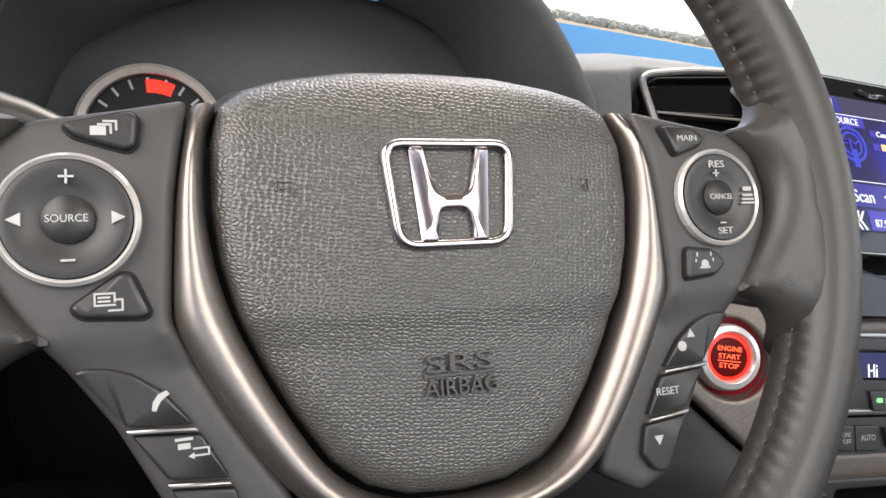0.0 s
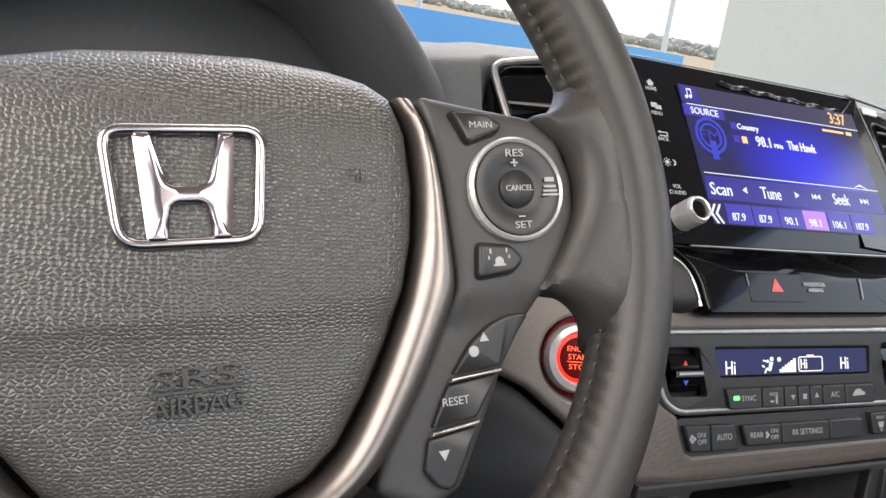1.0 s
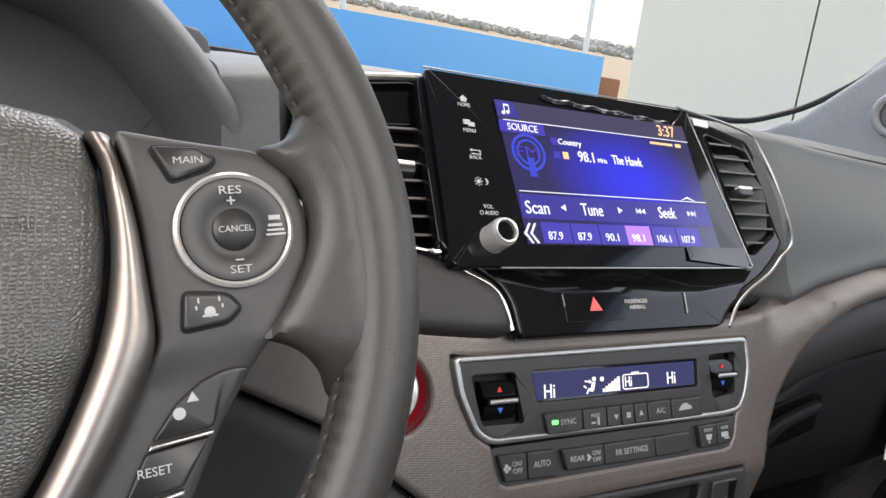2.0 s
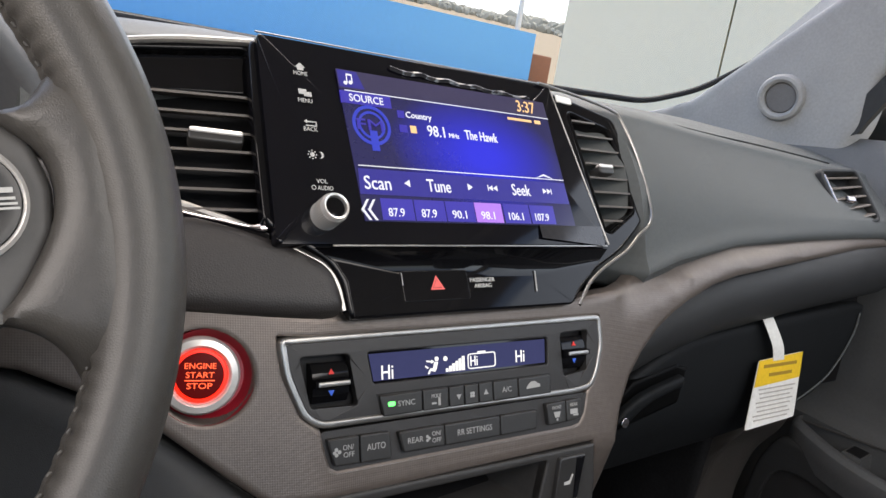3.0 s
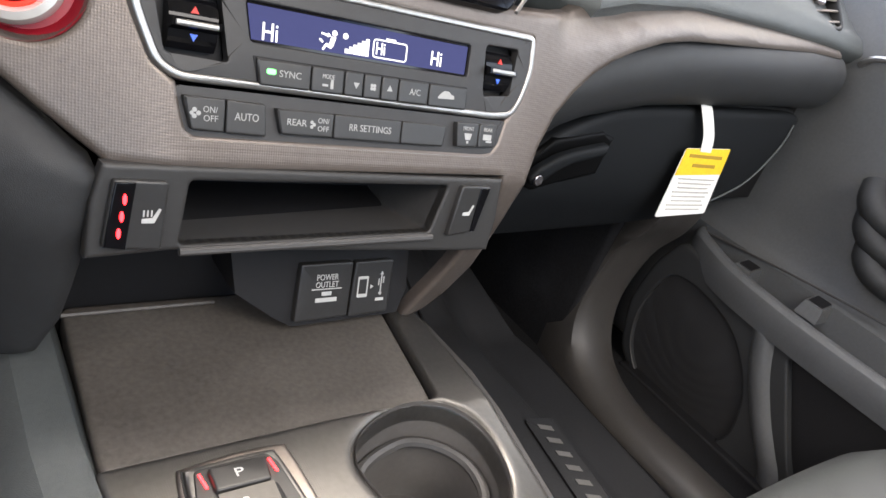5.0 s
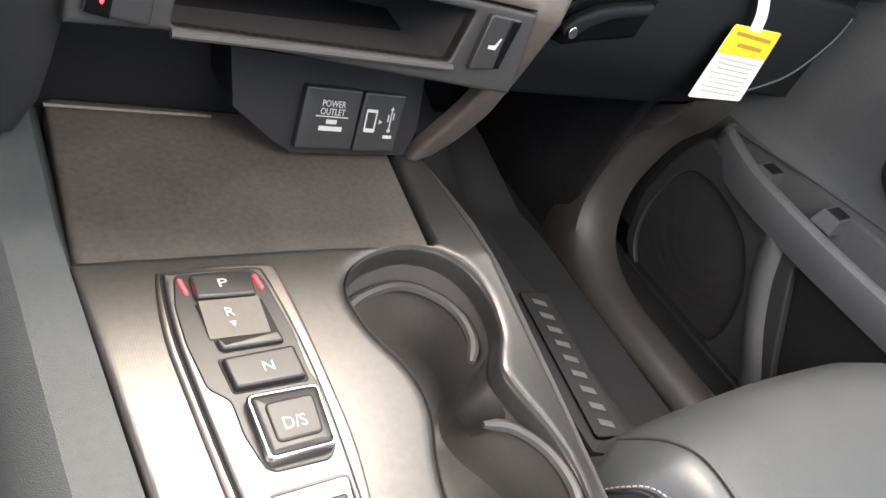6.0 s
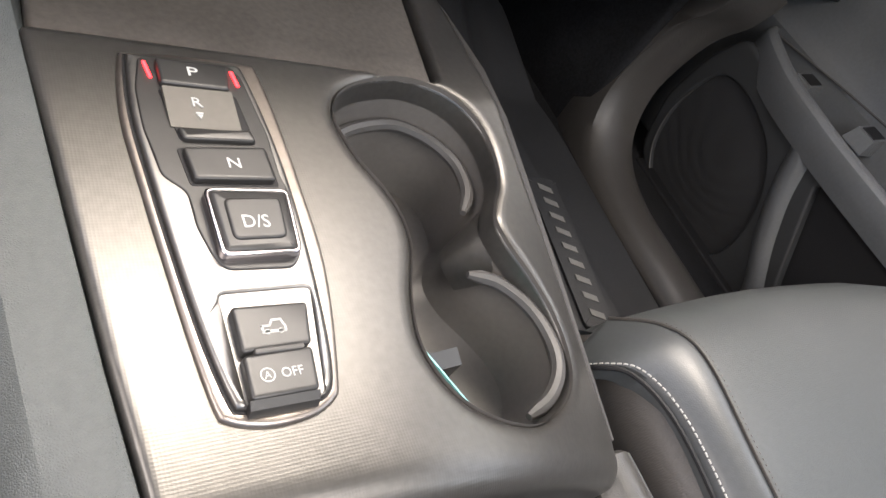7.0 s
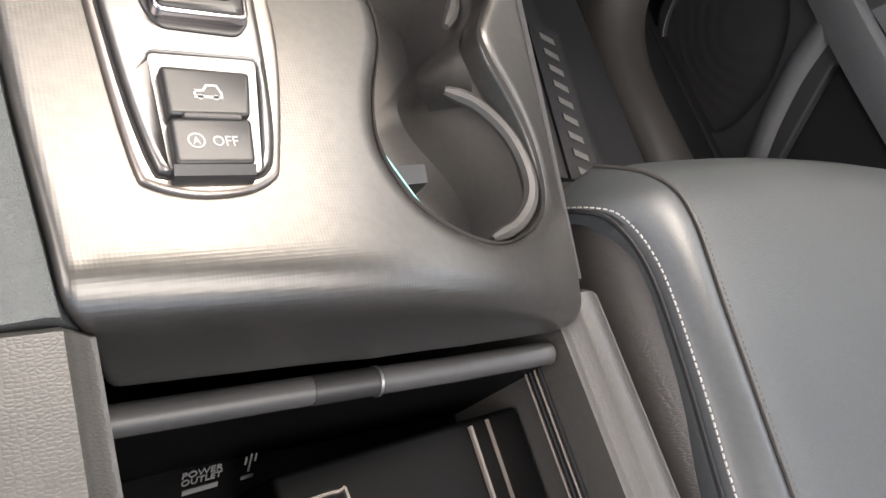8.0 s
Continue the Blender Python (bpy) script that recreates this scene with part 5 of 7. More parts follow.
def build_side_vent():
    V = frame_of((0.645, 0.100, 1.168), 40, -10)
    th = thing("air_vent", (0.645, 0.10, 1.17), "small black slatted vent at the passenger's end", "air vent", "dashboard vents")
    o = fillet([(-0.036, 0.034), (0.030, 0.041), (0.037, -0.025), (-0.031, -0.043)], 0.005, 3)[::-1]
    part("frame", plate(V, inset(o, -0.0055), 0.003, 0.030, 0.0025, [o], 0.05, 0.002), M_PAD2, th)
    part("housing", plate(V, o, -0.012, 0.006, 0), M_DARK, th)
    for k in range(5):
        t = (k + 0.55) / 5
        a, b = (-0.035 + 0.005 * t, 0.034 - 0.077 * t), (0.0305 + 0.0065 * t, 0.041 - 0.066 * t)
        rows = [[V @ Vector((u, v + dv, h)) for dv, h in ((0.0016, 0.0004), (-0.0008, 0.0016), (-0.0016, 0.0006), (0.005, -0.010), (0.0075, -0.010))] for u, v in (a, b)]
        part("slat", loft(rows), M_SLAT, th, angle=50)
    part("tab", plate(V, box_outline(-0.010, -0.006, 0.004, 0.001, 0.001), 0.0045, 0.006, 0.001), M_CHROME, th, "chrome tab")
    part("side_trim", tube([V @ Vector((u, v, 0.002)) for u, v in ((-0.0345, 0.030), (-0.0330, 0.008), (-0.0315, -0.012))], 0.0014, 8), M_CHROME, th, "thin chrome edge")


build_side_vent()

# ---- display ----


def build_display():
    DG = DP @ Matrix.Translation((0, 0, -0.007))
    th = thing("infotainment_display", DG @ Vector((0, 0.09, 0)), "black glass touch display with a lit blue radio page", "display")
    g = [(-0.1295, 0.0262), (-0.1265, 0.1600), (0.1165, 0.1600), (0.1425, 0.0262)]
    part("glass_panel", plate(DG, fillet(g, 0.003, 3)[::-1], 0.007, 0.008, 0.0012), M_GLASS_BLK, th, "gloss black glass")
    rim = [(0.1435, 0.0262), (0.1170, 0.1612), (-0.1272, 0.1612)]
    part("edge_line", tube([DG @ Vector((u, v, 0.006)) for u, v in rim], 0.0006, 6), M_SILVER, th, "bright metal edge line")
    part("edge_line", tube([DG @ Vector((u, v, 0.0055)) for u, v in [(-0.095, 0.0252), (0.142, 0.0250)]], 0.0007, 6), M_SILVER, th, "bright metal edge line")
    # picture
    def shear(u, v):
        return u + (0.14 - v) * 0.045, v
    s = lambda pts: [shear(u, v) for u, v in pts]
    z = 0.0072
    scr = part("screen", polys(DG, [s([(-0.0765, 0.0405), (0.1050, 0.0405), (0.1050, 0.1435), (-0.0765, 0.1435)])], z, 0.0003), M_SCREEN, th, "lit blue radio page")
    part("header", polys(DG, [s([(-0.0765, 0.1300), (0.1050, 0.1300), (0.1050, 0.1435), (-0.0765, 0.1435)])], z, 0.0005), M_SCR_TOP, scr)
    part("tab", polys(DG, [s([(-0.0760, 0.1310), (-0.0580, 0.1310), (-0.0620, 0.1430), (-0.0760, 0.1430)])], z, 0.0006), M_SCR_BAR, scr)
    part("source_button", polys(DG, [rect(-0.0576, 0.1240, 0.0370, 0.0085)], z, 0.0006), M_SCR_TILE, scr)
    part("rule", polys(DG, [[(-0.0725, 0.1285), (0.1060, 0.1292), (0.1060, 0.1297), (-0.0725, 0.1290)], [(-0.0710, 0.0768), (0.1075, 0.0772), (0.1075, 0.0777), (-0.0710, 0.0773)]], z, 0.0007), M_SCR_TEXT, scr)
    part("soft_key_bar", polys(DG, [[(-0.0725, 0.0580), (0.1080, 0.0580), (0.1072, 0.0750), (-0.0715, 0.0750)]], z, 0.0005), M_SCR_BAR, scr)
    for i, u in enumerate((-0.0489, -0.0241, 0.0006, 0.0252, 0.0509, 0.0761)):
        part("preset", polys(DG, [rect(u + 0.0015, 0.0485, 0.0238, 0.0142)], z, 0.0006), M_SCR_HI if i == 3 else M_SCR_TILE, scr, "lit violet preset key" if i == 3 else "")
        part("digit", lettering(("87.9", "87.9", "90.1", "98.1", "106.1", "107.9")[i], DG, u, 0.0464, 0.0118 if i < 4 else 0.0134, 0.0056, z + 0.0008), M_SCR_TEXT, scr)
    F = DG @ Matrix.Translation((-0.0565, 0.1058, 0))
    part("radio_disc", ring(F, [(0.0082, z), (0.0082, z + 0.0006), (0.0098, z + 0.0006), (0.0098, z)], 32), M_SCR_LOGO, scr)
    part("radio_disc", ring(F, [(0.0118, z), (0.0118, z + 0.0006), (0.0140, z + 0.0006), (0.0140, z)], 32), M_SCR_LOGO, scr)
    part("radio_mast", polys(DG, [rect(-0.0560, 0.0950, 0.0055, 0.0140)], z, 0.0005), M_SCR_LOGO, scr)
    for txt, u, v, w, h, m in (("SOURCE", -0.0576, 0.1239, 0.0250, 0.0052, M_SCR_TEXT), ("FM", -0.0578, 0.1058, 0.0190, 0.0075, M_SCR_TILE), ("Country", -0.0185, 0.1160, 0.0208, 0.0058, M_SCR_TEXT), ("98.1", -0.0062, 0.1066, 0.0142, 0.0080, M_SCR_TEXT), ("MHz", 0.0088, 0.1048, 0.0085, 0.0032, M_SCR_TEXT), ("The Hawk", 0.0335, 0.1068, 0.0295, 0.0072, M_SCR_TEXT), ("3:37", 0.0842, 0.1368, 0.0185, 0.0095, M_SCR_CLK), ("Scan", -0.0593, 0.0657, 0.0190, 0.0090, M_SCR_TEXT), ("Tune", -0.0123, 0.0661, 0.0190, 0.0088, M_SCR_TEXT), ("Seek", 0.0610, 0.0670, 0.0175, 0.0088, M_SCR_TEXT)):
        part("word", lettering(txt, DG, u, v, w, h, z + 0.0008), m, scr)
    for o in [tri(-0.0366, 0.0667, 0.0028, 90), tri(0.0136, 0.0669, 0.0028, -90), tri(0.0330, 0.0671, 0.0024, 90), tri(0.0372, 0.0671, 0.0024, 90), rect(0.0302, 0.0671, 0.0006, 0.0044), tri(0.0842, 0.0673, 0.0024, -90), tri(0.0884, 0.0673, 0.0024, -90), rect(0.0914, 0.0673, 0.0006, 0.0044)]:
        part("arrow", polys(DG, [o], z, 0.0008), M_SCR_TEXT, scr)
    for o in [[(-0.0735, 0.0478), (-0.0690, 0.0545), (-0.0675, 0.0545), (-0.0718, 0.0478)], [(-0.0735, 0.0478), (-0.0718, 0.0478), (-0.0675, 0.0410), (-0.0690, 0.0410)], [(-0.0690, 0.0478), (-0.0645, 0.0545), (-0.0630, 0.0545), (-0.0673, 0.0478)], [(-0.0690, 0.0478), (-0.0673, 0.0478), (-0.0630, 0.0410), (-0.0645, 0.0410)], [(0.0790, 0.0778), (0.0875, 0.0812), (0.0960, 0.0778), (0.0875, 0.0798)]]:
        part("arrow", polys(DG, [o], z, 0.0008), M_SCR_TEXT, scr)
    for o in (rect(-0.0327, 0.1165, 0.0052, 0.0052), rect(-0.0325, 0.1060, 0.0060, 0.0052)):
        part("small_icon", polys(DG, [o], z, 0.0008), M_SCR_TILE, scr)
    for o in (rect(-0.0246, 0.1062, 0.0046, 0.0052), rect(0.0752, 0.1250, 0.0240, 0.0018), rect(0.0935, 0.1250, 0.0060, 0.0028)):
        part("small_icon", polys(DG, [o], z, 0.0008), M_SCR_CLK, scr)
    part("note_icon", polys(DG, [circle(-0.0712, 0.1340, 0.0014, 10), circle(-0.0675, 0.1347, 0.0014, 10), rect(-0.0699, 0.1370, 0.0006, 0.0060), rect(-0.0662, 0.1377, 0.0006, 0.0060), rect(-0.0680, 0.1402, 0.0042, 0.0012)], z, 0.0008), M_SCR_TEXT, scr)
    # printed touch keys
    for txt, u, v, w in (("HOME", -0.1014, 0.1362, 0.0092), ("MENU", -0.1007, 0.1176, 0.0092), ("BACK", -0.0997, 0.0986, 0.0090), ("VOL", -0.0971, 0.0649, 0.0072), ("AUDIO", -0.0955, 0.0606, 0.0100)):
        part("key_print", lettering(txt, DG, u, v, w, 0.0027, z), M_WHITE, th)
    icons = [[(-0.1045, 0.1405), (-0.1012, 0.1435), (-0.0980, 0.1405)], rect(-0.1012, 0.1395, 0.0040, 0.0022), rect(-0.1018, 0.1236, 0.0052, 0.0034), rect(-0.0985, 0.1222, 0.0050, 0.0030), rect(-0.0985, 0.1035, 0.0060, 0.0007), rect(-0.0957, 0.1022, 0.0007, 0.0030), rect(-0.0990, 0.1009, 0.0072, 0.0007), tri(-0.1022, 0.1036, 0.0014, 90), circle(-0.1010, 0.0818, 0.0015, 10)]
    for k in range(8):
        a = k * math.pi / 4
        icons.append(rect(-0.1010 + 0.0026 * math.cos(a), 0.0818 + 0.0026 * math.sin(a), 0.0008, 0.0008))
    moon = [(-0.0958 + 0.0022 * math.cos(a), 0.0818 + 0.0022 * math.sin(a)) for a in [radians(q) for q in range(-100, 101, 25)]] + [(-0.0962 + 0.0012 * math.cos(a), 0.0818 + 0.0020 * math.sin(a)) for a in [radians(q) for q in range(100, -101, -25)]]
    icons.append(moon)
    for o in icons:
        part("key_icon", polys(DG, [o], z), M_WHITE, th)
    part("power_icon", ring(DG @ Matrix.Translation((-0.1030, 0.0606, 0)), [(0.0011, z), (0.0011, z + 0.0003), (0.0015, z + 0.0003), (0.0015, z)], 16), M_WHITE, th)
    # volume knob
    K = DG @ Matrix.Translation((-0.0985, 0.0432, 0.007))
    kn = part("volume_knob", ring(K, [(0.0092, 0.0), (0.0088, 0.003), (0.0084, 0.0155), (0.0077, 0.0170), (0.0066, 0.0165), (0.0062, 0.010), (0.0, 0.010), (0.0, 0.0)], 64), M_KNOB, th, "knurled chrome volume knob")
    part("knob_cap", cyl(K, 0.0062, 0.0061, 0.009, 0.0148, 40, 0.0008), M_PIANO, kn, "gloss black knob face")
    bm = bmesh.new()
    for k in range(44):
        a = 2 * math.pi * k / 44
        c, s2 = math.cos(a), math.sin(a)
        pts = [K @ Vector(((0.0089 + d) * c - e * s2, (0.0089 + d) * s2 + e * c, h)) for h in (0.004, 0.0140) for d, e in ((-0.0012, -0.0005), (0.0002, 0.0), (-0.0012, 0.0005))]
        v = [bm.verts.new(p) for p in pts]
        for f in ((0, 1, 4, 3), (1, 2, 5, 4), (2, 1, 0), (3, 4, 5)):
            bm.faces.new([v[i] for i in f])
    part("knurl", bm, M_KNOB, kn)
    # creased clear film over the glass: top strip with ripples and a flap at the lower right corner
    m_film = mat("clear_film", (0.022, 0.022, 0.025), 0.14, vary=0.2, grain="noise", bump=0.15, fine=60.0)
    rows = []
    for i in range(40):
        t = i / 39
        u = -0.035 + 0.125 * t
        w = 0.0016 * (1 + math.sin(t * 40)) + 0.0008 * math.sin(t * 93)
        vv = 0.1515 - 0.006 * t - 0.0018 * abs(math.sin(t * 16))
        rows.append([DG @ Vector((u, vv + dv, 0.0072 + max(0.0, h) * (0.5 + w * 300))) for dv, h in ((-0.0018, 0.0), (0.0, 0.0012), (0.0016, 0.0004))])
    part("film_ripple", loft(rows, False, False), m_film, th, "rippled edge of clear film")
    rows = []
    for i in range(16):
        t = i / 15
        u = 0.072 + 0.066 * t
        rows.append([DG @ Vector((u, 0.0405 - 0.010 * k - 0.006 * t * k, 0.0075 + 0.0007 * k * math.sin(1.2 + t * 2.4))) for k in (0.0, 0.35, 0.7, 1.0)])
    part("film_flap", loft(rows, False, False), m_film, th, "lifted flap of clear film")
    part("sticker", plate(DG, fillet([(0.1205, 0.1465), (0.1370, 0.1455), (0.1372, 0.1512), (0.1207, 0.1525)], 0.001, 2), 0.0085, 0.001, 0.0003), M_PAPER, th, "small white sticker on the top corner")
    # hazard strip below
    hz = thing("hazard_strip", DP @ Vector((0, 0, 0)), "gloss black strip with red hazard triangle switch", "switch panel")
    HP = DP @ Matrix.Translation((0, 0, -0.0042))
    part("strip", plate(HP, [(-0.0870, -0.0172), (0.0925, -0.0172), (0.1270, 0.0105), (0.1440, 0.0235), (-0.1060, 0.0245), (-0.0940, 0.0155), (-0.0880, 0.004)], 0.0010, 0.004, 0.0003), M_PIANO, hz)
    b = part("hazard_switch", plate(HP, box_outline(-0.0510, -0.0105, 0.0000, 0.0090, 0.001), 0.0012, 0.003, 0.0003), M_PIANO, hz)
    H = HP @ Matrix.Translation((-0.0252, 0.0003, 0))
    t1, t2 = tri(0, -0.0008, 0.0062), tri(0, -0.0008, 0.0040)
    part("hazard_triangle", plate(H, t1, 0.0016, 0.001, 0, [t2]), M_HAZ, b, "red outlined triangle")
    part("hazard_triangle", polys(H, [tri(0, -0.0008, 0.0034)], 0.0014), M_HAZ, b)
    part("print", lettering("PASSENGER", HP, 0.0118, 0.0018, 0.0210, 0.0028, 0.0018), M_WHITE, hz)
    part("print", lettering("AIRBAG", HP, 0.0115, -0.0022, 0.0145, 0.0028, 0.0018), M_WHITE, hz)
    part("slot_mark", polys(HP, [[(0.0582, -0.0080), (0.0590, -0.0080), (0.0610, 0.0070), (0.0602, 0.0070)], rect(-0.0510, 0.0040, 0.0004, 0.008)], 0.0018), M_GREY, hz)


build_display()

# ---- climate panel ----


def build_climate():
    CC = CL @ Matrix.Translation((0, 0, -0.006))
    th = thing("climate_panel", CC @ Vector((0, -0.04, 0)), "charcoal climate control panel with silver edge and lit blue display", "climate panel")
    up = [(-0.1275, 0.0015), (0.1290, 0.0035), (0.1305, -0.020), (0.1240, -0.040), (0.1160, -0.0515), (0.0990, -0.0535), (-0.1030, -0.0525), (-0.1140, -0.046), (-0.1240, -0.022)]
    upo = fillet(up, 0.006, 4)
    if area_of(upo) < 0:
        upo = upo[::-1]
    part("silver_edge", plate(CC, upo, 0.0070, 0.010, 0.0016, [inset(upo, 0.0042)], 0.05, 0.001), M_SILVER, th, "satin silver edge")
    inn = inset(upo, 0.0040)
    tl = fillet([(-0.1150, -0.0105), (-0.0835, -0.0105), (-0.0780, -0.0415), (-0.1085, -0.0405)], 0.003, 3)[::-1]
    tr = fillet([(0.0865, -0.0085), (0.1150, -0.0075), (0.1120, -0.0375), (0.0885, -0.0400)], 0.003, 3)[::-1]
    lcd = [(-0.0715, -0.0105), (-0.0680, -0.0300), (0.0735, -0.0300), (0.0740, -0.0105)]
    part("face", sheet(inn, [tl, tr, fillet(lcd, 0.002, 2)], 0.05, lambda u, v, h: CC @ Vector((u, v, 0.0062 + h)), 0.0006, 0.006, 0.0008), M_CLIMATE, th, "satin charcoal face")
    part("lcd_window", plate(CC, inset(lcd, -0.002), 0.0040, 0.003, 0), M_PIANO, th)
    l = part("lcd", plate(CC, inset(lcd, 0.0014), 0.0044, 0.002, 0), M_LCD, th, "lit violet-blue liquid crystal display")
    zl = 0.0046
    for u, v, w, h in ((-0.0573, -0.0238, 0.0082, 0.0086), (0.0090, -0.0222, 0.0058, 0.0066), (0.0490, -0.0222, 0.0078, 0.0082)):
        part("digit", lettering("Hi", CC, u, v, w, h, zl), M_LCDT, l)
    part("symbol", polys(CC, [circle(-0.0208, -0.0186, 0.0015, 12), [(-0.0226, -0.0205), (-0.0198, -0.0205), (-0.0214, -0.0258), (-0.0240, -0.0258)], [(-0.0218, -0.0250), (-0.0222, -0.0268), (-0.0262, -0.0256), (-0.0256, -0.0242)], [(-0.0262, -0.0250), (-0.0252, -0.0254), (-0.0268, -0.0280), (-0.0278, -0.0276)], [(-0.0286, -0.0190), (-0.0250, -0.0196), (-0.0250, -0.0206), (-0.0286, -0.0200)], tri(-0.0242, -0.0201, 0.0014, -98), [(-0.0292, -0.0222), (-0.0272, -0.0236), (-0.0278, -0.0244), (-0.0298, -0.0230)]], zl), M_LCDT, l)
    part("symbol", polys(CC, [rect(-0.0128 + 0.0026 * k, -0.0265 + 0.0007 * k, 0.0020, 0.0022 + 0.0014 * k) for k in range(6)] + [circle(-0.0140, -0.0190, 0.0016, 8)], zl), M_LCDT, l)
    bx = box_outline(0.0038, -0.0275, 0.0272, -0.0172, 0.0022)
    part("symbol", plate(CC, bx, zl + 0.0002, 0.0003, 0, [inset(bx, 0.0007)]), M_LCDT, l)
    part("symbol", polys(CC, [rect(0.0155, -0.0168, 0.0065, 0.0014)], zl), M_LCDT, l)
    # temperature rockers
    for o, u0, v0, s in ((tl, -0.0953, -0.0262, 1), (tr, 0.1003, -0.0232, 1)):
        part("pocket", plate(CC, inset(o, -0.0008), -0.004, 0.004, 0), M_DARK, th)
        rows = []
        for du in (-0.0115, 0.0115):
            rows.append([CC @ Vector((u0 + du + sh, v0 + dv, h)) for dv, h, sh in ((0.0115, 0.0015, 0), (0.0060, 0.0048, 0), (0.0025, 0.0052, 0), (0.0015, 0.0102, 0), (-0.0020, 0.0102, 0), (-0.0032, 0.0052, 0), (-0.0070, 0.0046, 0), (-0.0120, 0.0010, 0), (-0.0120, -0.004, 0), (0.0115, -0.004, 0))])
        k = part("temperature_rocker", loft(rows), M_PIANO, th, "gloss black temperature rocker", angle=25)
        part("rocker_bar", plate(CC, box_outline(u0 - 0.0100, v0 - 0.0018, u0 + 0.0100, v0 + 0.0010, 0.0008), 0.0110, 0.002, 0.0006), M_SILVER, k, "silver bar")
        part("warm_mark", polys(CC, [tri(u0 + 0.0002, v0 + 0.0058, 0.0022)], 0.0053), mat("warm_red", (0.7, 0.03, 0.02), 0.4), k)
        part("cool_mark", polys(CC, [tri(u0, v0 - 0.0058, 0.0022, 180)], 0.0053), M_BLUE, k)
    # keys
    def key(o, h=0.0085, lab=""):
        o = fillet(o, 0.0012, 2)
        if area_of(o) < 0:
            o = o[::-1]
        return part("key", plate(CC, o, h, 0.005, 0.0008), M_BUTTON, th, lab)
    def mark(k, *outl):
        part("print", polys(CC, list(outl), 0.0085), M_GREY, k)
    def word(k, s, u, v, w, h):
        part("print", lettering(s, CC, u, v, w, h, 0.0085), M_GREY, k)
    part("key_bed", plate(CC, [(-0.0665, -0.0362), (-0.0625, -0.0508), (0.0745, -0.0505), (0.0745, -0.0362)], 0.0066, 0.004, 0.0006), M_DARK, th)
    us = [-0.0655, -0.0345, -0.0145, -0.0022, 0.0095, 0.0215, 0.0435, 0.0738]
    ks = []
    for a, b in zip(us, us[1:]):
        ks.append(key([(a + 0.0004, -0.0370), (a + (0.003 if a < -0.06 else 0.0004), -0.0500), (b - 0.0004, -0.0500), (b - 0.0004, -0.0370)]))
    part("led", plate(CC, box_outline(-0.0595, -0.0442, -0.0545, -0.0415, 0.001), 0.0088, 0.001, 0.0003), M_GREEN, ks[0], "lit green lamp")
    word(ks[0], "SYNC", -0.0465, -0.0432, 0.0122, 0.0034)
    word(ks[1], "MODE", -0.0244, -0.0414, 0.0072, 0.0024)
    mark(ks[1], rect(-0.0262, -0.0460, 0.0034, 0.0012), rect(-0.0222, -0.0458, 0.0018, 0.0036), circle(-0.0222, -0.0435, 0.0009, 8))
    mark(ks[2], tri(-0.0070, -0.0436, 0.0022, 180))
    mark(ks[3], circle(0.0030, -0.0428, 0.0010, 8), circle(0.0048, -0.0428, 0.0010, 8), circle(0.0030, -0.0446, 0.0010, 8), circle(0.0048, -0.0446, 0.0010, 8))
    mark(ks[4], tri(0.0152, -0.0436, 0.0022))
    word(ks[5], "A/C", 0.0330, -0.0433, 0.0080, 0.0036)
    mark(ks[6], [(0.0505, -0.0440), (0.0525, -0.0418), (0.0550, -0.0402), (0.0585, -0.0402), (0.0605, -0.0418), (0.0628, -0.0425), (0.0630, -0.0445), (0.0505, -0.0450)][::-1])
    # lower key row in its own dark field with a fine silver line
    low = [(-0.1035, -0.0545), (0.1130, -0.0540), (0.1085, -0.0700), (0.1030, -0.0765), (0.0950, -0.0780), (-0.0930, -0.0790), (-0.0975, -0.0765), (-0.1000, -0.0700)]
    lowo = fillet(low, 0.003, 3)
    if area_of(lowo) < 0:
        lowo = lowo[::-1]
    part("lower_face", plate(CC, lowo, 0.0046, 0.008, 0.0006), M_CLIMATE, th, "satin charcoal lower field")
    path = [CC @ Vector((u, v, 0.0045)) for u, v in [(-0.1010, -0.0700), (-0.0982, -0.0775), (-0.0930, -0.0797), (0.0, -0.0792), (0.0955, -0.0787), (0.1035, -0.0770), (0.1092, -0.0702), (0.1135, -0.0545)]]
    part("bright_line", tube(path, 0.0007, 6), M_SILVER, th, "fine silver line")
    k = key([(-0.1000, -0.0585), (-0.0795, -0.0588), (-0.0795, -0.0750), (-0.0955, -0.0745)])
    word(k, "ON/", -0.0868, -0.0644, 0.0070, 0.0030)
    word(k, "OFF", -0.0865, -0.0686, 0.0070, 0.0030)
    mark(k, circle(-0.0945, -0.0650, 0.0012, 8), circle(-0.0925, -0.0665, 0.0012, 8), circle(-0.0945, -0.0680, 0.0012, 8), circle(-0.0958, -0.0666, 0.0010, 8))
    k = key([(-0.0788, -0.0588), (-0.0588, -0.0592), (-0.0575, -0.0755), (-0.0788, -0.0750)])
    word(k, "AUTO", -0.0684, -0.0665, 0.0125, 0.0038)
    k = key([(-0.0525, -0.0605), (-0.0190, -0.0605), (-0.0190, -0.0735), (-0.0490, -0.0735)])
    word(k, "REAR", -0.0408, -0.0668, 0.0112, 0.0034)
    word(k, "ON/", -0.0252, -0.0648, 0.0068, 0.0028)
    word(k, "OFF", -0.0252, -0.0690, 0.0068, 0.0028)
    mark(k, circle(-0.0322, -0.0660, 0.0010, 8), circle(-0.0308, -0.0672, 0.0010, 8), circle(-0.0322, -0.0684, 0.0010, 8))
    k = key([(-0.0184, -0.0605), (0.0262, -0.0605), (0.0262, -0.0737), (-0.0184, -0.0737)])
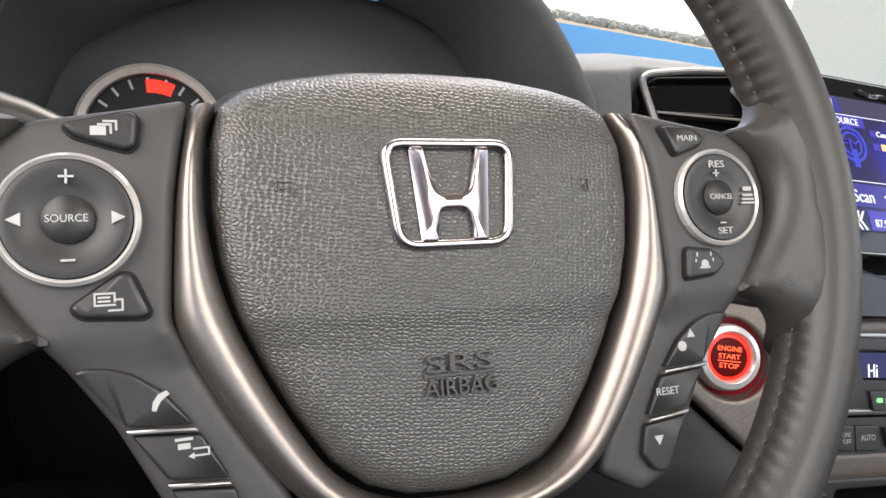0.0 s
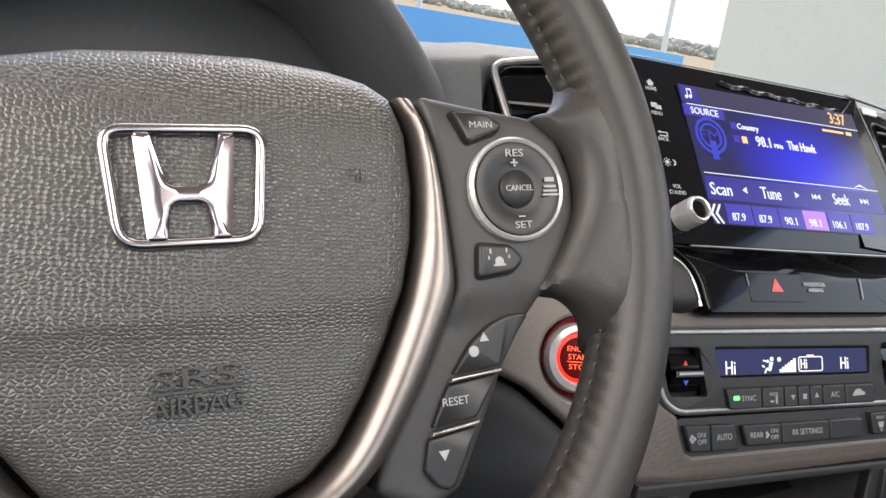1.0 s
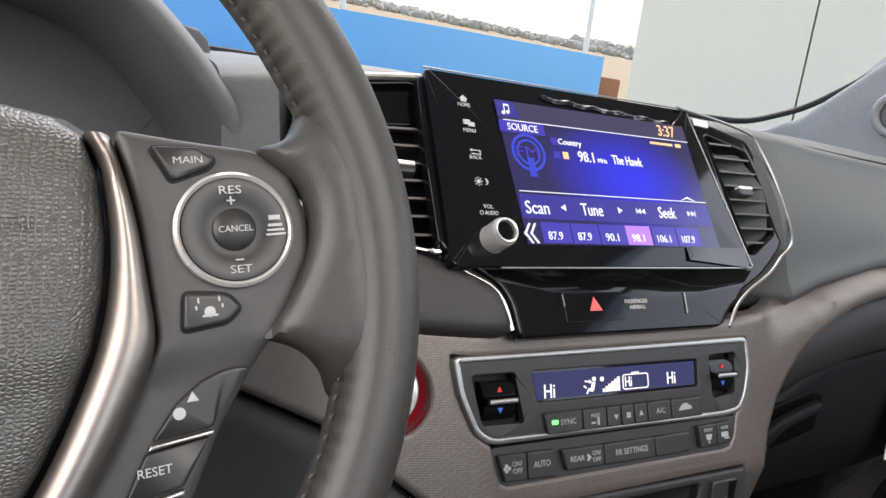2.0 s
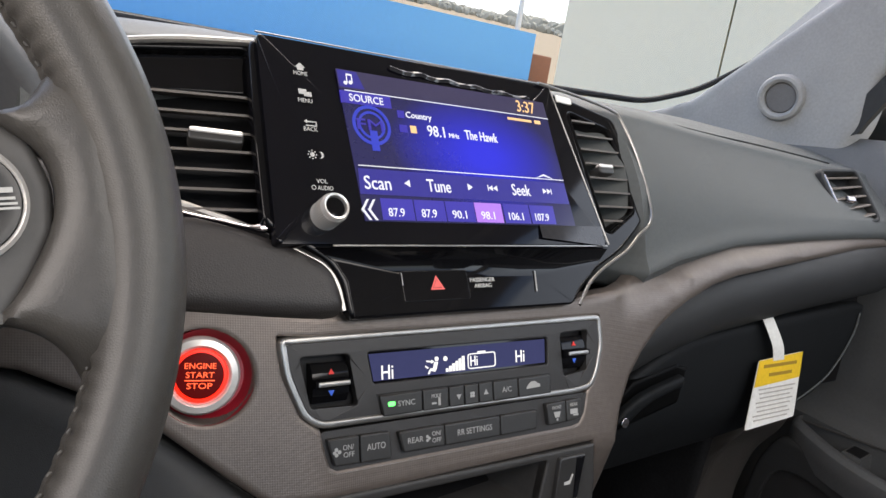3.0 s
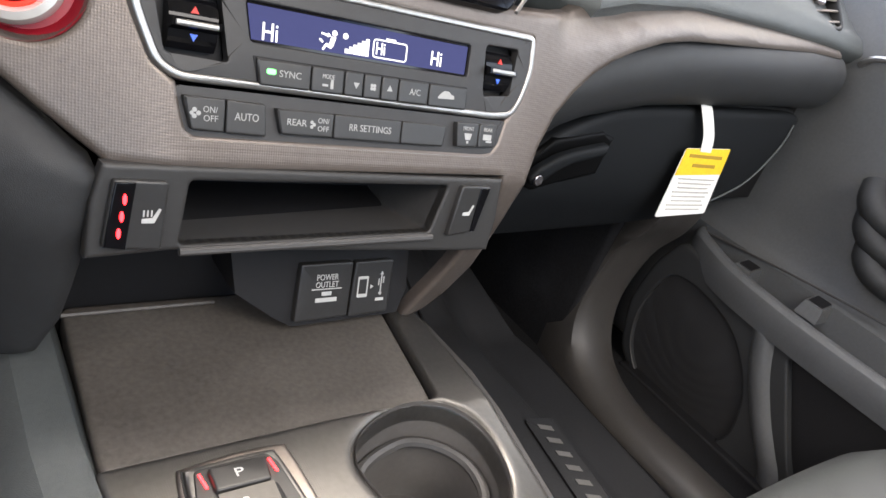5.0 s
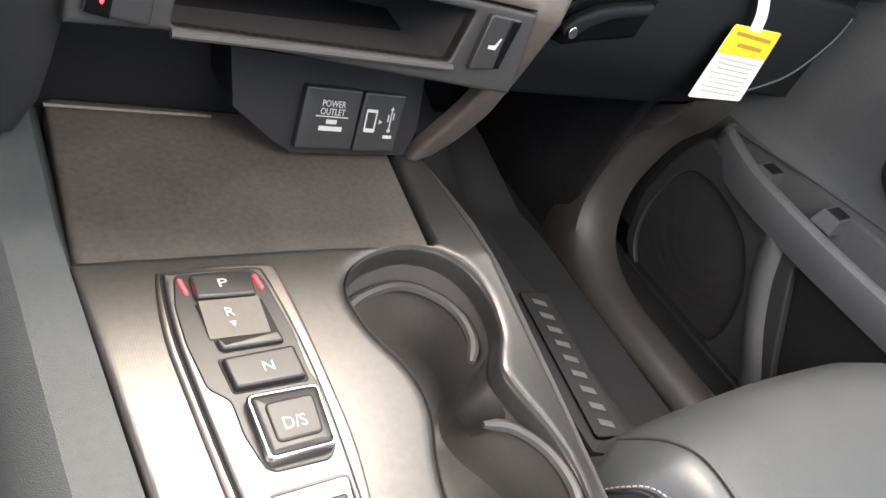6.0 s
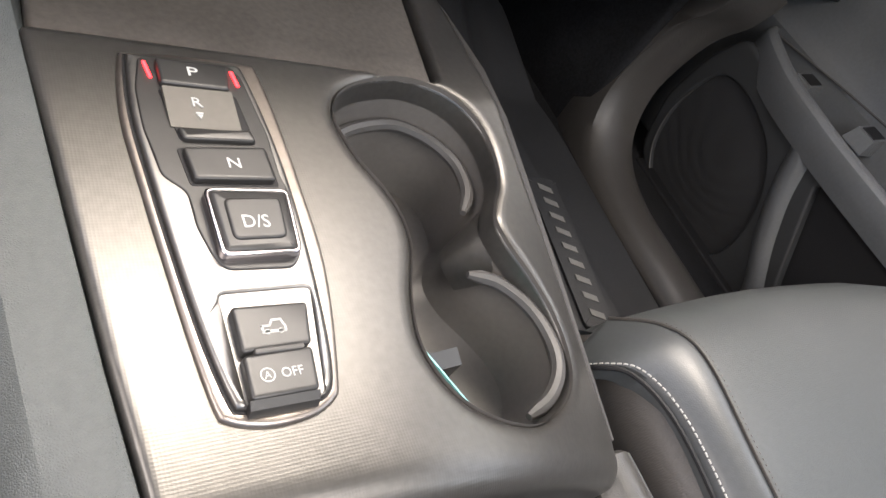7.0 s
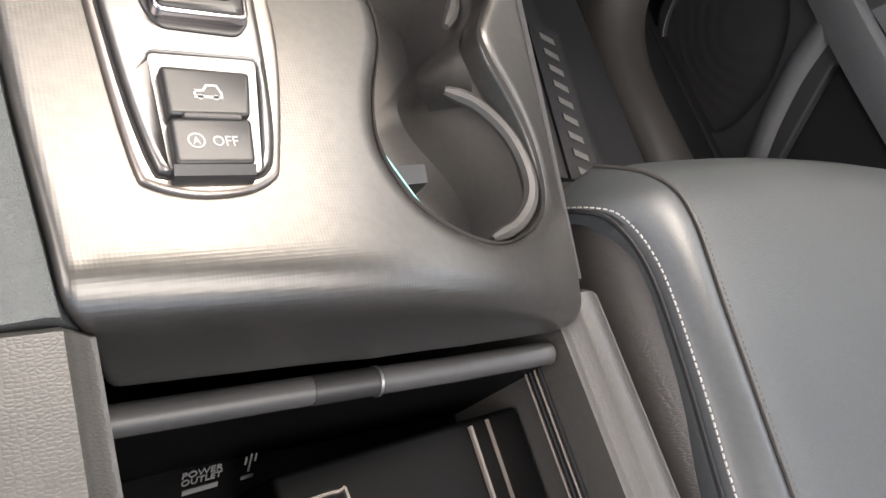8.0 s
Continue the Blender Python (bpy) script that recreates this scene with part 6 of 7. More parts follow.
    word(k, "RR SETTINGS", 0.0050, -0.0668, 0.0280, 0.0038)
    key([(0.0268, -0.0605), (0.0605, -0.0605), (0.0585, -0.0735), (0.0268, -0.0737)])
    k = key([(0.0685, -0.0575), (0.0868, -0.0572), (0.0868, -0.0722), (0.0700, -0.0728)])
    word(k, "FRONT", 0.0780, -0.0610, 0.0088, 0.0024)
    mark(k, [(0.0748, -0.0640), (0.0812, -0.0640), (0.0800, -0.0680), (0.0760, -0.0680)][::-1], rect(0.0780, -0.0695, 0.0016, 0.0016))
    k = key([(0.0874, -0.0572), (0.1025, -0.0568), (0.1018, -0.0715), (0.0874, -0.0722)])
    word(k, "REAR", 0.0948, -0.0606, 0.0074, 0.0024)
    mark(k, rect(0.0945, -0.0655, 0.0072, 0.0036), rect(0.0962, -0.0682, 0.0050, 0.0012))


build_climate()


def build_start_button():
    sx, sz = -0.1669, 1.0494
    n = frame_of((sx, face_y(sx, sz), sz), 19, -12) @ Matrix.Scale(1.03, 4)
    th = thing("start_button", n @ Vector((0, 0, 0)), "engine start button lit red in a satin silver ring", "start button")
    part("recess", ring(n @ Matrix.Translation((0.0032, -0.0010, 0)), [(0.0256, 0.0), (0.0244, -0.004), (0.0205, -0.010), (0.0, -0.010), (0.0, -0.014), (0.0266, -0.014)], 56), M_REDGLOW, th, "recess coloured red for the glow of the lit ring")
    b = part("bezel", ring(n, [(0.0140, 0.0015), (0.0145, 0.0045), (0.0160, 0.0062), (0.0192, 0.0052), (0.0206, 0.0020), (0.0206, -0.011), (0.0140, -0.011)], 64), M_KNOB, th, "satin silver ring")
    part("lit_ring", ring(n, [(0.0122, 0.0010), (0.0122, 0.0032), (0.0139, 0.0030), (0.0139, 0.0010)], 56), M_RED_E, b, "glowing red ring")
    part("cap", ring(n, [(0.0, 0.0036), (0.0098, 0.0036), (0.0120, 0.0030), (0.0121, -0.006), (0.0, -0.006)], 48), M_REDBTN, b, "dark red button face")
    for s, v, w in (("ENGINE", 0.0052, 0.0158), ("START", 0.0005, 0.0142), ("STOP", -0.0052, 0.0128)):
        part("print", lettering(s, n, 0, v, w, 0.0030, 0.0037), M_RED_T, b)
    part("print", polys(n, [rect(0, -0.0024, 0.0150, 0.0005)], 0.0037), M_RED_T, b)


build_start_button()


def build_pocket():
    th = thing("storage_pocket", CL @ Vector((0, -0.12, 0)), "open black storage pocket with seat heater switches under the climate panel", "storage pocket")
    P = frame_of((0, -0.0285, 0.983), 12)
    out = [(-0.1335, -0.0005), (0.1165, -0.0005), (0.1190, -0.030), (0.1170, -0.052), (0.09, -0.0515), (-0.1000, -0.0440), (-0.1390, -0.0470), (-0.1380, -0.02)]
    mouth = fillet([(-0.0935, -0.0075), (0.0705, -0.0060), (0.0625, -0.0375), (-0.0965, -0.0415)], 0.003, 3)[::-1]
    part("bezel", sheet(out, [mouth], 0.03, on(P), 0.002, 0.006, 0.0015), M_BEZEL, th, "charcoal plastic bezel")
    rows = [[P @ Vector((u, v, h)) for u, v in mouth] for h in (-0.002, -0.085)]
    part("tray", loft(rows, True, False), M_POCKET, th, "black pocket liner")
    part("back", plate(P, inset(mouth, -0.002), -0.083, 0.003, 0), M_DARK, th)
    part("inner_step", block((-0.09, 0.03, 0.955), (0.005, 0.05, 0.975), 0.002), M_BUTTON, th)
    part("lip", tube([P @ Vector((u, v, 0.0020)) for u, v in [(-0.0965, -0.0440), (-0.02, -0.0420), (0.0630, -0.0400)]], 0.0022, 8), M_SOFT, th, "rounded front lip")
    # heater switches
    for s, o in ((-1, [(-0.1295, -0.0070), (-0.1045, -0.0075), (-0.1060, -0.0420), (-0.1330, -0.0400)]), (1, [(0.0790, -0.0050), (0.1040, -0.0050), (0.0975, -0.0360), (0.0745, -0.0390)])):
        sw = thing("seat_heater_switch", P @ Vector((s * 0.1, -0.02, 0)), "black seat heater switch with three lit red lamps" if s < 0 else "black seat heater switch, unlit", "switch", "seat heater switches")
        oo = fillet(o, 0.002, 3)
        if area_of(oo) < 0:
            oo = oo[::-1]
        part("body", plate(P, oo, 0.0040, 0.006, 0.001), M_BUTTON, sw)
        if s < 0:
            strip = [(-0.1288, -0.0078), (-0.1195, -0.0080), (-0.1225, -0.0412), (-0.1322, -0.0396)]
            part("lamp_strip", plate(P, strip[::-1], 0.0046, 0.002, 0.0006), M_PIANO, sw, "gloss black lamp strip")
            for k in range(3):
                part("lamp", plate(P, circle(-0.1243 - 0.0009 * k, -0.0160 - 0.0083 * k, 0.0009, 14, 0.0026), 0.0054, 0.001, 0.0002), M_LED, sw, "lit red lamp")
            U, V = -0.1125, -0.0245
        else:
            U, V = 0.0868, -0.0215
            part("lamp_strip", plate(P, [(0.0945, -0.0060), (0.0925, -0.0360), (0.0968, -0.0358), (0.1028, -0.0060)], 0.0046, 0.002, 0.0006), M_PIANO, sw, "gloss black lamp strip")
        part("print", polys(P, [[(U + 0.0040, V + 0.0040), (U + 0.0012, V - 0.0008), (U - 0.0036, V - 0.0012), (U - 0.0036, V - 0.0034), (U + 0.0022, V - 0.0034), (U + 0.0052, V + 0.0034)][::-1]] + ([rect(U - 0.0028 + 0.0018 * k, V + 0.0014, 0.0007, 0.0032) for k in range(3)] if s < 0 else []), 0.0040), M_WHITE, sw)
    # recess below the pocket and the socket block
    rc = thing("socket_block", (0.035, 0.0, 0.85), "black socket block with closed power outlet and charging port covers", "socket block")
    prof = [(-0.040, 0.902), (0.104, 0.902), (0.108, 0.862), (0.101, 0.843), (0.010, 0.841), (-0.004, 0.848), (-0.034, 0.868)]
    rows = []
    for y, k in ((0.08, 1.0), (0.024, 1.0), (0.016, 0.985)):
        rows.append([(0.03 + (x - 0.03) * k, y + (z - 0.8675) * 0.32, 0.88 + (z - 0.88) * k) for x, z in prof])
    part("body", loft(rows), M_DARK, rc, angle=25)
    B = frame_of((0.0478, 0.0160, 0.8675), 18) @ Matrix.Scale(1.04, 4)
    for a, b in ((-0.0375, 0.0035), (0.0045, 0.0375)):
        part("cover", plate(B, fillet([(a, -0.0215), (b, -0.0205), (b + 0.001, 0.0195), (a + 0.002, 0.0190)], 0.002, 3), 0.0055, 0.010, 0.0012), M_BUTTON, rc, "hinged charcoal cover")
    z = 0.0056
    part("print", lettering("POWER", B, -0.0150, 0.0092, 0.0165, 0.0042, z), M_WHITE, rc)
    part("print", lettering("OUTLET", B, -0.0150, 0.0040, 0.0175, 0.0042, z), M_WHITE, rc)
    part("print", polys(B, [rect(-0.0150, 0.0008, 0.0230, 0.0007), rect(-0.0150, -0.0025, 0.0075, 0.0028), rect(-0.0150, -0.0070, 0.0165, 0.0030)], z), M_WHITE, rc)
    ph = box_outline(0.0095, -0.0075, 0.0180, 0.0080, 0.001)
    part("print", plate(B, ph, z + 0.0003, 0.0005, 0, [[(0.0105, -0.0050), (0.0105, 0.0060), (0.0170, 0.0060), (0.0170, -0.0050)]]), M_WHITE, rc)
    part("print", polys(B, [tri(0.0212, 0.0, 0.0018, -90), rect(0.0292, 0.0010, 0.0008, 0.0155), circle(0.0292, -0.0055, 0.0013, 10), tri(0.0292, 0.0094, 0.0016), rect(0.0272, 0.0030, 0.0008, 0.0050), rect(0.0312, 0.0045, 0.0008, 0.0050), rect(0.0292, -0.0100, 0.0070, 0.0022)], z), M_WHITE, rc)


build_pocket()

# ---- centre console ----


def con_z(x, y):
    """Height of the console's crowned top, falling away at its right rear."""
    zr = 0.837 if y > -0.09 else 0.837 - 0.045 * (-0.09 - y) / 0.206
    z = 0.8395
    if x > -0.04:
        z -= (0.8395 - zr) * ((x + 0.04) / 0.165) ** 2
    return z


def con_at(u, v, h):
    """A point of the console's skin: flat to its rear crest, then rolled over and down; v runs along the skin."""
    back, r, most = -0.2890 - 0.075 * (u + 0.1), 0.016, radians(85)
    z = con_z(u, max(v, back))
    s = max(0.0, back - v)
    a = min(s / r, most)
    rest = max(0.0, s - r * most)
    n = Vector((0, -math.sin(a), math.cos(a)))
    return Vector((u, max(v, back) - r * math.sin(a) - rest * math.cos(most), z - r * (1 - math.cos(a)) - rest * math.sin(most))) + n * h


CUP = [(-1, -116), (6, -102), (20, -91), (40, -83), (62, -80), (84, -87), (100, -104), (105, -124), (101, -146), (89, -163), (83, -175), (86, -190), (95, -206), (103, -224), (106, -243), (101, -261), (87, -274), (67, -283.5), (45, -288), (24, -284), (7, -274), (-2, -259), (-3.8, -243), (1.2, -224), (8, -209), (13.5, -196), (15.5, -180), (12, -163), (4, -146), (0, -131)]


def build_console():
    th = thing("centre_console", (0, -0.2, 0.6), "centre console with metallic woven top, push-button shifter and cup holders", "console")
    cup = spline(mm(*CUP), 3)
    if area_of(cup) < 0:
        cup = cup[::-1]
    out = [(-0.1345, -0.0800), (-0.1275, -0.18), (-0.1235, -0.240), (-0.1198, -0.283), (-0.1188, -0.300), (-0.1125, -0.315), (-0.105, -0.345), (-0.101, -0.3602), (-0.06, -0.3631), (0.0, -0.3668), (0.05, -0.3594), (0.086, -0.3482), (0.110, -0.338), (0.1255, -0.2970), (0.1265, -0.20), (0.1255, -0.10), (0.1255, 0.0), (0.120, 0.058), (0.104, 0.058), (0.0995, 0.02), (0.0850, -0.074), (0.081, -0.0785), (0.0, -0.0785)]
    part("top_panel", sheet(fillet(out, 0.004, 2), [cup], 0.006, con_at, 0.003, 0.006, 0.0055), M_CONSOLE, th, "grey metallic woven-texture top panel")
    # bright rim band inside the cup opening, wall and floor
    c = (0.05, -0.185)
    e = [inset(cup, d) for d in (-0.0008, -0.0004, 0.0012, 0.004, 0.008)]
    rows = [[(u, v, con_z(u, v)) for u, v in e[0]], [(u, v, con_z(u, v) - 0.012) for u, v in e[1]], [(u, v, con_z(u, v) - 0.022) for u, v in e[2]], [(u, v, 0.765) for u, v in e[3]], [(u, v, 0.755) for u, v in e[4]]]
    rows += [[(c[0] + (u - c[0]) * k, c[1] + (v - c[1]) * k, 0.752) for u, v in e[4]] for k in (0.5, 0.02)]
    holder = part("cup_holder", loft(rows, True, False), M_CUP, th, "black double cup holder")
    e = [inset(cup, d) for d in (0.0, 0.0007, 0.0012)]
    part("rim_band", loft([[(u, v, con_z(u, v) - d) for u, v in q] for q, d in zip(e, (0.0050, 0.0085, 0.0160))], True, False), M_CONSOLE, holder, "grey metallic rim band")
    # pale flats under the rim where the two cups meet
    for pts, k in (([(98, -154), (89, -163), (83, -175), (88, -190), (96, -202)], -1), ([(7, -205), (12, -196), (14, -180), (11, -163), (6, -152)], 1)):
        path = spline([(x / 1000, y / 1000, 0) for x, y in pts], 4, False)
        my = path[len(path) // 2][1]
        mx = path[len(path) // 2][0]
        rows = [[(x + k * o, my + (y - my) * f, con_z(x, y) - d) if f == 1 else (mx + (x - mx) * f + k * o, my + (y - my) * f, con_z(x, y) - d) for x, y, z in path] for d, f, o in ((0.0158, 1, 0.0020), (0.026, 0.80, 0.0070), (0.042, 0.55, 0.0140))]
        part("saddle", loft(rows, False, False), M_CONSOLE, holder, "grey flat between the cups")
    # ledges
    for path in ([(8, -112), (22, -97), (44, -88), (66, -86), (86, -97), (97, -116), (95, -138), (84, -154)], [(66, -196), (84, -203), (98, -221), (101, -243), (95, -260), (80, -273), (62, -279)]):
        p = [(x / 1000, y / 1000, 0.806) for x, y in path]
        q = spline(p, 6, False)
        part("ledge", tube(q, [0.0040 * min(1.0, 0.5 + 0.16 * min(i, len(q) - 1 - i)) for i in range(len(q))], 8), M_SOFT, holder, "grey plastic ledge")
    part("fin", loft([[(0.004, -0.236, 0.765), (0.004, -0.246, 0.765), (0.004, -0.246, 0.798), (0.004, -0.237, 0.800)], [(0.046, -0.232, 0.765), (0.046, -0.242, 0.765), (0.046, -0.242, 0.795), (0.046, -0.233, 0.797)]]), M_BUTTON, holder, "small black retaining fin")
    # flanks
    rows = []
    for (x, y), zt in zip([(-0.1345, 0.06), (-0.1345, -0.06), (-0.1275, -0.18), (-0.1235, -0.24), (-0.1198, -0.283), (-0.1180, -0.3015)], (0.841, 0.841, 0.840, 0.839, 0.8385, 0.8365)):
        rows.append([(x + 0.006, y, zt - 0.016), (x - 0.0004, y, zt - 0.0060), (x - 0.0016, y, zt - 0.0012), (x - 0.005, y, zt), (x - 0.024, y, zt - 0.003), (x - 0.036, y, zt - 0.016), (x - 0.043, y, zt - 0.06), (x - 0.048, y, 0.60), (x - 0.002, y, 0.60)])
    part("left_flank", loft(rows), M_PAD, th, "dark grained side panel")
    rows = []
    for y, zt, w in ((0.06, 0.828, 0.012), (-0.0, 0.836, 0.013), (-0.06, 0.8395, 0.012), (-0.10, 0.836, 0.010), (-0.20, 0.814, 0.010), (-0.298, 0.7905, 0.010)):
        x = 0.1268
        rows.append([(x - 0.0005, y, zt - 0.004), (x + 0.002, y, zt - 0.0015), (x + w * 0.6, y, zt - 0.006), (x + w, y, zt - 0.020), (x + w + 0.004, y, 0.70), (x + w, y, 0.58), (x, y, 0.58)])
    part("right_flank", loft(rows), M_SOFT, th, "grey side panel")
    # tray with rubber mat
    tr = thing("phone_tray", (-0.02, 0.0, 0.83), "dusty black rubber phone tray mat", "tray mat")
    mo = fillet([(-0.1310, -0.0790), (0.0815, -0.0790), (0.098, 0.020), (0.10, 0.060), (-0.1250, 0.060)], 0.006, 3)
    part("mat", sheet(mo, [], 0.02, lambda u, v, h: Vector((u, v, 0.8335 + h + 0.06 * max(0, v - 0.045))), 0.003, 0.012), M_RUBBER, tr)
    part("ridge", tube([(-0.127, 0.049, 0.8362), (-0.03, 0.050, 0.8362)], 0.0016, 6), M_RUBBER, tr)
    part("tray_back", block((-0.134, 0.060, 0.80), (0.12, 0.075, 0.95), 0.003), M_DARK, tr)
    part("recess_top", block((-0.134, -0.010, 0.925), (0.112, 0.070, 0.935), 0.001), M_DARK, tr)
    # shifter
    sh = thing("shifter_panel", (-0.073, -0.18, 0.847), "satin silver push-button gear selector panel", "gear selector")
    Z = Matrix.Translation((0, 0, 0.8395))
    so = spline(mm((-98.5, -97), (-94, -94.2), (-73, -93), (-48.5, -93.5), (-44.5, -98), (-41.5, -130), (-41, -165), (-43.5, -205), (-47.5, -240), (-51.2, -257), (-54.5, -263), (-60, -265.8), (-74, -267.2), (-88, -265), (-91.9, -261.5), (-95.6, -239), (-98.2, -207), (-100.5, -165), (-101.6, -130)), 3)
    if area_of(so) < 0:
        so = so[::-1]
    bz = spline(mm((-99.5, -96), (-94, -92), (-66, -89.5), (-41, -90.5), (-36.8, -96), (-35.2, -131), (-35.6, -165), (-37, -200), (-41.5, -228), (-49, -257.5), (-52.2, -264.2), (-60.8, -268.8), (-73, -270.4), (-83.5, -269.4), (-92.6, -266), (-95.6, -261.5), (-98, -240), (-100.2, -208), (-102.6, -165), (-103.8, -130)), 3)
    if area_of(bz) < 0:
        bz = bz[::-1]
    part("bezel", plate(Z, bz, 0.0022, 0.004, 0.0018), M_SPOKE, sh, "dull metal outer bezel")
    part("gap", plate(Z, inset(so, 0.0006), 0.0026, 0.002, 0.0), M_DARK, sh)
    body = inset(so, 0.0018)
    scoop = fillet(mm((-85.8, -219.5), (-49.8, -219.0), (-57.8, -263.2), (-86.4, -263.2)), 0.0025, 3)
    scoop = scoop if area_of(scoop) > 0 else scoop[::-1]
    part("panel", plate(Z, body, 0.0052, 0.006, 0.0016, [scoop], 0.05, 0.0012), M_PANEL, sh, "bright satin silver panel")
    low = fillet(mm((-84.6, -227.8), (-55.8, -227.6), (-60.4, -262.8), (-85.8, -262.8)), 0.002, 3)
    low = low if area_of(low) > 0 else low[::-1]
    part("scoop", loft([[Z @ Vector((u, v, h)) for u, v in q] for q, h in ((scoop, 0.0042), (low, 0.0006))]), M_PANEL, sh, "satin silver scoop", angle=60)
    bl = fillet(mm((-92.5, -98.5), (-52.5, -97.5), (-48.5, -105), (-45.5, -140), (-46.5, -164), (-45, -171), (-49, -204), (-54, -210.5), (-80.5, -210), (-84, -204), (-87, -190), (-87, -173), (-95, -165), (-97.5, -140), (-96.8, -118)), 0.003, 3)
    if area_of(bl) < 0:
        bl = bl[::-1]
    part("black_inset", plate(Z, bl, 0.0060, 0.004, 0.0006), M_BUTTON, sh, "black inset round the gear buttons")

    def key(o, h, m=M_BUTTON, r=0.0012, name="button", lab="", parent=sh):
        o = fillet(mm(*o), 0.0018, 3)
        if area_of(o) < 0:
            o = o[::-1]
        return part(name, plate(Z, o, h, 0.006, r), m, parent, lab)

    def word(p, s, u, v, w, hh, h):
        part("print", lettering(s, Z, u / 1000, v / 1000, w / 1000, hh / 1000, h), M_WHITE, p)
    k = key([(-86.5, -101.2), (-55.0, -101.5), (-57.5, -117.2), (-86.8, -116.6)], 0.0092)
    word(k, "P", -72.0, -108.3, 4.6, 5.2, 0.0092)
    for x0, y0, x1, y1 in ((-90.8, -102.0, -89.6, -111.5), (-52.9, -102.2, -51.8, -111.5)):
        part("gear_lamp", polys(Z, [[(x0 / 1000 - 0.0006, y0 / 1000), (x1 / 1000 - 0.0006, y1 / 1000), (x1 / 1000 + 0.0006, y1 / 1000), (x0 / 1000 + 0.0006, y0 / 1000)]], 0.0062, 0.0004), M_LED, k, "lit red gear lamp")
    # reverse key: a pull-back toggle; its well is a flat plate with the shade painted in
    key([(-88, -118), (-54.5, -118), (-52.5, -147), (-84.5, -147)], 0.0063, M_DARK, 0.0003, "key_well_shade")
    rows = [[Z @ Vector((x / 1000, y / 1000, h)) for y, h in ((-118.4, 0.0088), (-139.8, 0.0066), (-139.8, 0.0060), (-118.4, 0.0060))] for x in (-86.8, -57.2)]
    k = part("button", loft(rows), mat("reverse_key", (0.075, 0.068, 0.057), 0.5), sh, "brown-grey reverse toggle", angle=25)
    part("print", lettering("R", Z @ Matrix.Rotation(0, 4, "X"), -0.0738, -0.1262, 0.0042, 0.0052, 0.0083), M_WHITE, k)
    part("print", polys(Z, [rect(-0.0738, -0.1320, 0.0030, 0.0008), tri(-0.0738, -0.1338, 0.0014, 180)], 0.0077), M_WHITE, k)
    key([(-85.0, -141.0), (-54.0, -140.2), (-53.0, -147.0), (-83.5, -147.6)], 0.0085)
    # flat dark plate paints the shaded well round the neutral key
    key([(-87.0, -151.2), (-49.0, -149.2), (-48.6, -170.4), (-85.4, -170.6)], 0.0063, M_DARK, 0.0003, "key_well_shade")
    k = key([(-85.4, -152.6), (-50.6, -150.6), (-50.2, -168.8), (-84.0, -169.2)], 0.0092)
    word(k, "N", -66.5, -160.5, 5.2, 5.2, 0.0092)
    ch = fillet(mm((-82.8, -174.4), (-47.4, -174.4), (-50.6, -206.6), (-82.6, -206.8)), 0.004, 4)
    if area_of(ch) < 0:
        ch = ch[::-1]
    k = part("drive_key", plate(Z, inset(ch, 0.0016), 0.0112, 0.008, 0.0022), M_BUTTON, sh, "black drive key")
    part("key_frame", plate(Z, ch, 0.0105, 0.006, 0.0009, [inset(ch, 0.0018)], 0.05, 0.0005), M_CHROME, k, "chrome key frame")
    part("key_face", plate(Z, fillet(mm((-76.8, -181), (-53.4, -180.4), (-55.6, -200.2), (-77.0, -200.6))[::-1], 0.003, 3), 0.0122, 0.003, 0.0010), M_BUTTON, k)
    word(k, "D/S", -66.6, -192.6, 10.6, 6.0, 0.0122)
    # lower pair in a scooped recess
    k = key([(-84.2, -227.2), (-55.2, -227.6), (-58.6, -245.0), (-84.6, -245.4)], 0.0086)
    part("print", polys(Z, [rect(-0.0712, -0.2386, 0.0092, 0.0010), rect(-0.0754, -0.2373, 0.0008, 0.0026), rect(-0.0741, -0.2363, 0.0034, 0.0008), [(-0.0731, -0.2365), (-0.0722, -0.2365), (-0.0706, -0.2341), (-0.0714, -0.2338)], rect(-0.0694, -0.2341, 0.0036, 0.0008), [(-0.0682, -0.2341), (-0.0675, -0.2338), (-0.0666, -0.2365), (-0.0674, -0.2365)], rect(-0.0668, -0.2375, 0.0008, 0.0024), circle(-0.0737, -0.2387, 0.0010, 10), circle(-0.0687, -0.2387, 0.0010, 10)], 0.0086), M_WHITE, k)
    part("slot", plate(Z, box_outline(-0.0805, -0.2469, -0.0620, -0.2447, 0.001), 0.0094, 0.003, 0.0006), M_SOFT, sh)
    k = key([(-84.8, -246.4), (-58.8, -246.0), (-61.0, -262.6), (-85.6, -262.8)], 0.0086)
    word(k, "OFF", -69.2, -254.8, 8.0, 3.6, 0.0086)
    part("print", ring(Z @ Matrix.Translation((-0.0782, -0.2548, 0)), [(0.0022, 0.0084), (0.0022, 0.0088), (0.0027, 0.0088), (0.0027, 0.0084)], 24), M_WHITE, k)
    word(k, "A", -78.2, -254.8, 2.4, 2.6, 0.0086)
    rows = [[Z @ Vector((x / 1000, y / 1000, h)) for y, h in ((-262.8, 0.0082), (-265.6, 0.0062), (-266.6, 0.0030), (-266.6, 0.0), (-262.8, 0.0))] for x in (-86.2, -61.0)]
    part("front_lip", loft(rows), M_BUTTON, sh, angle=25)
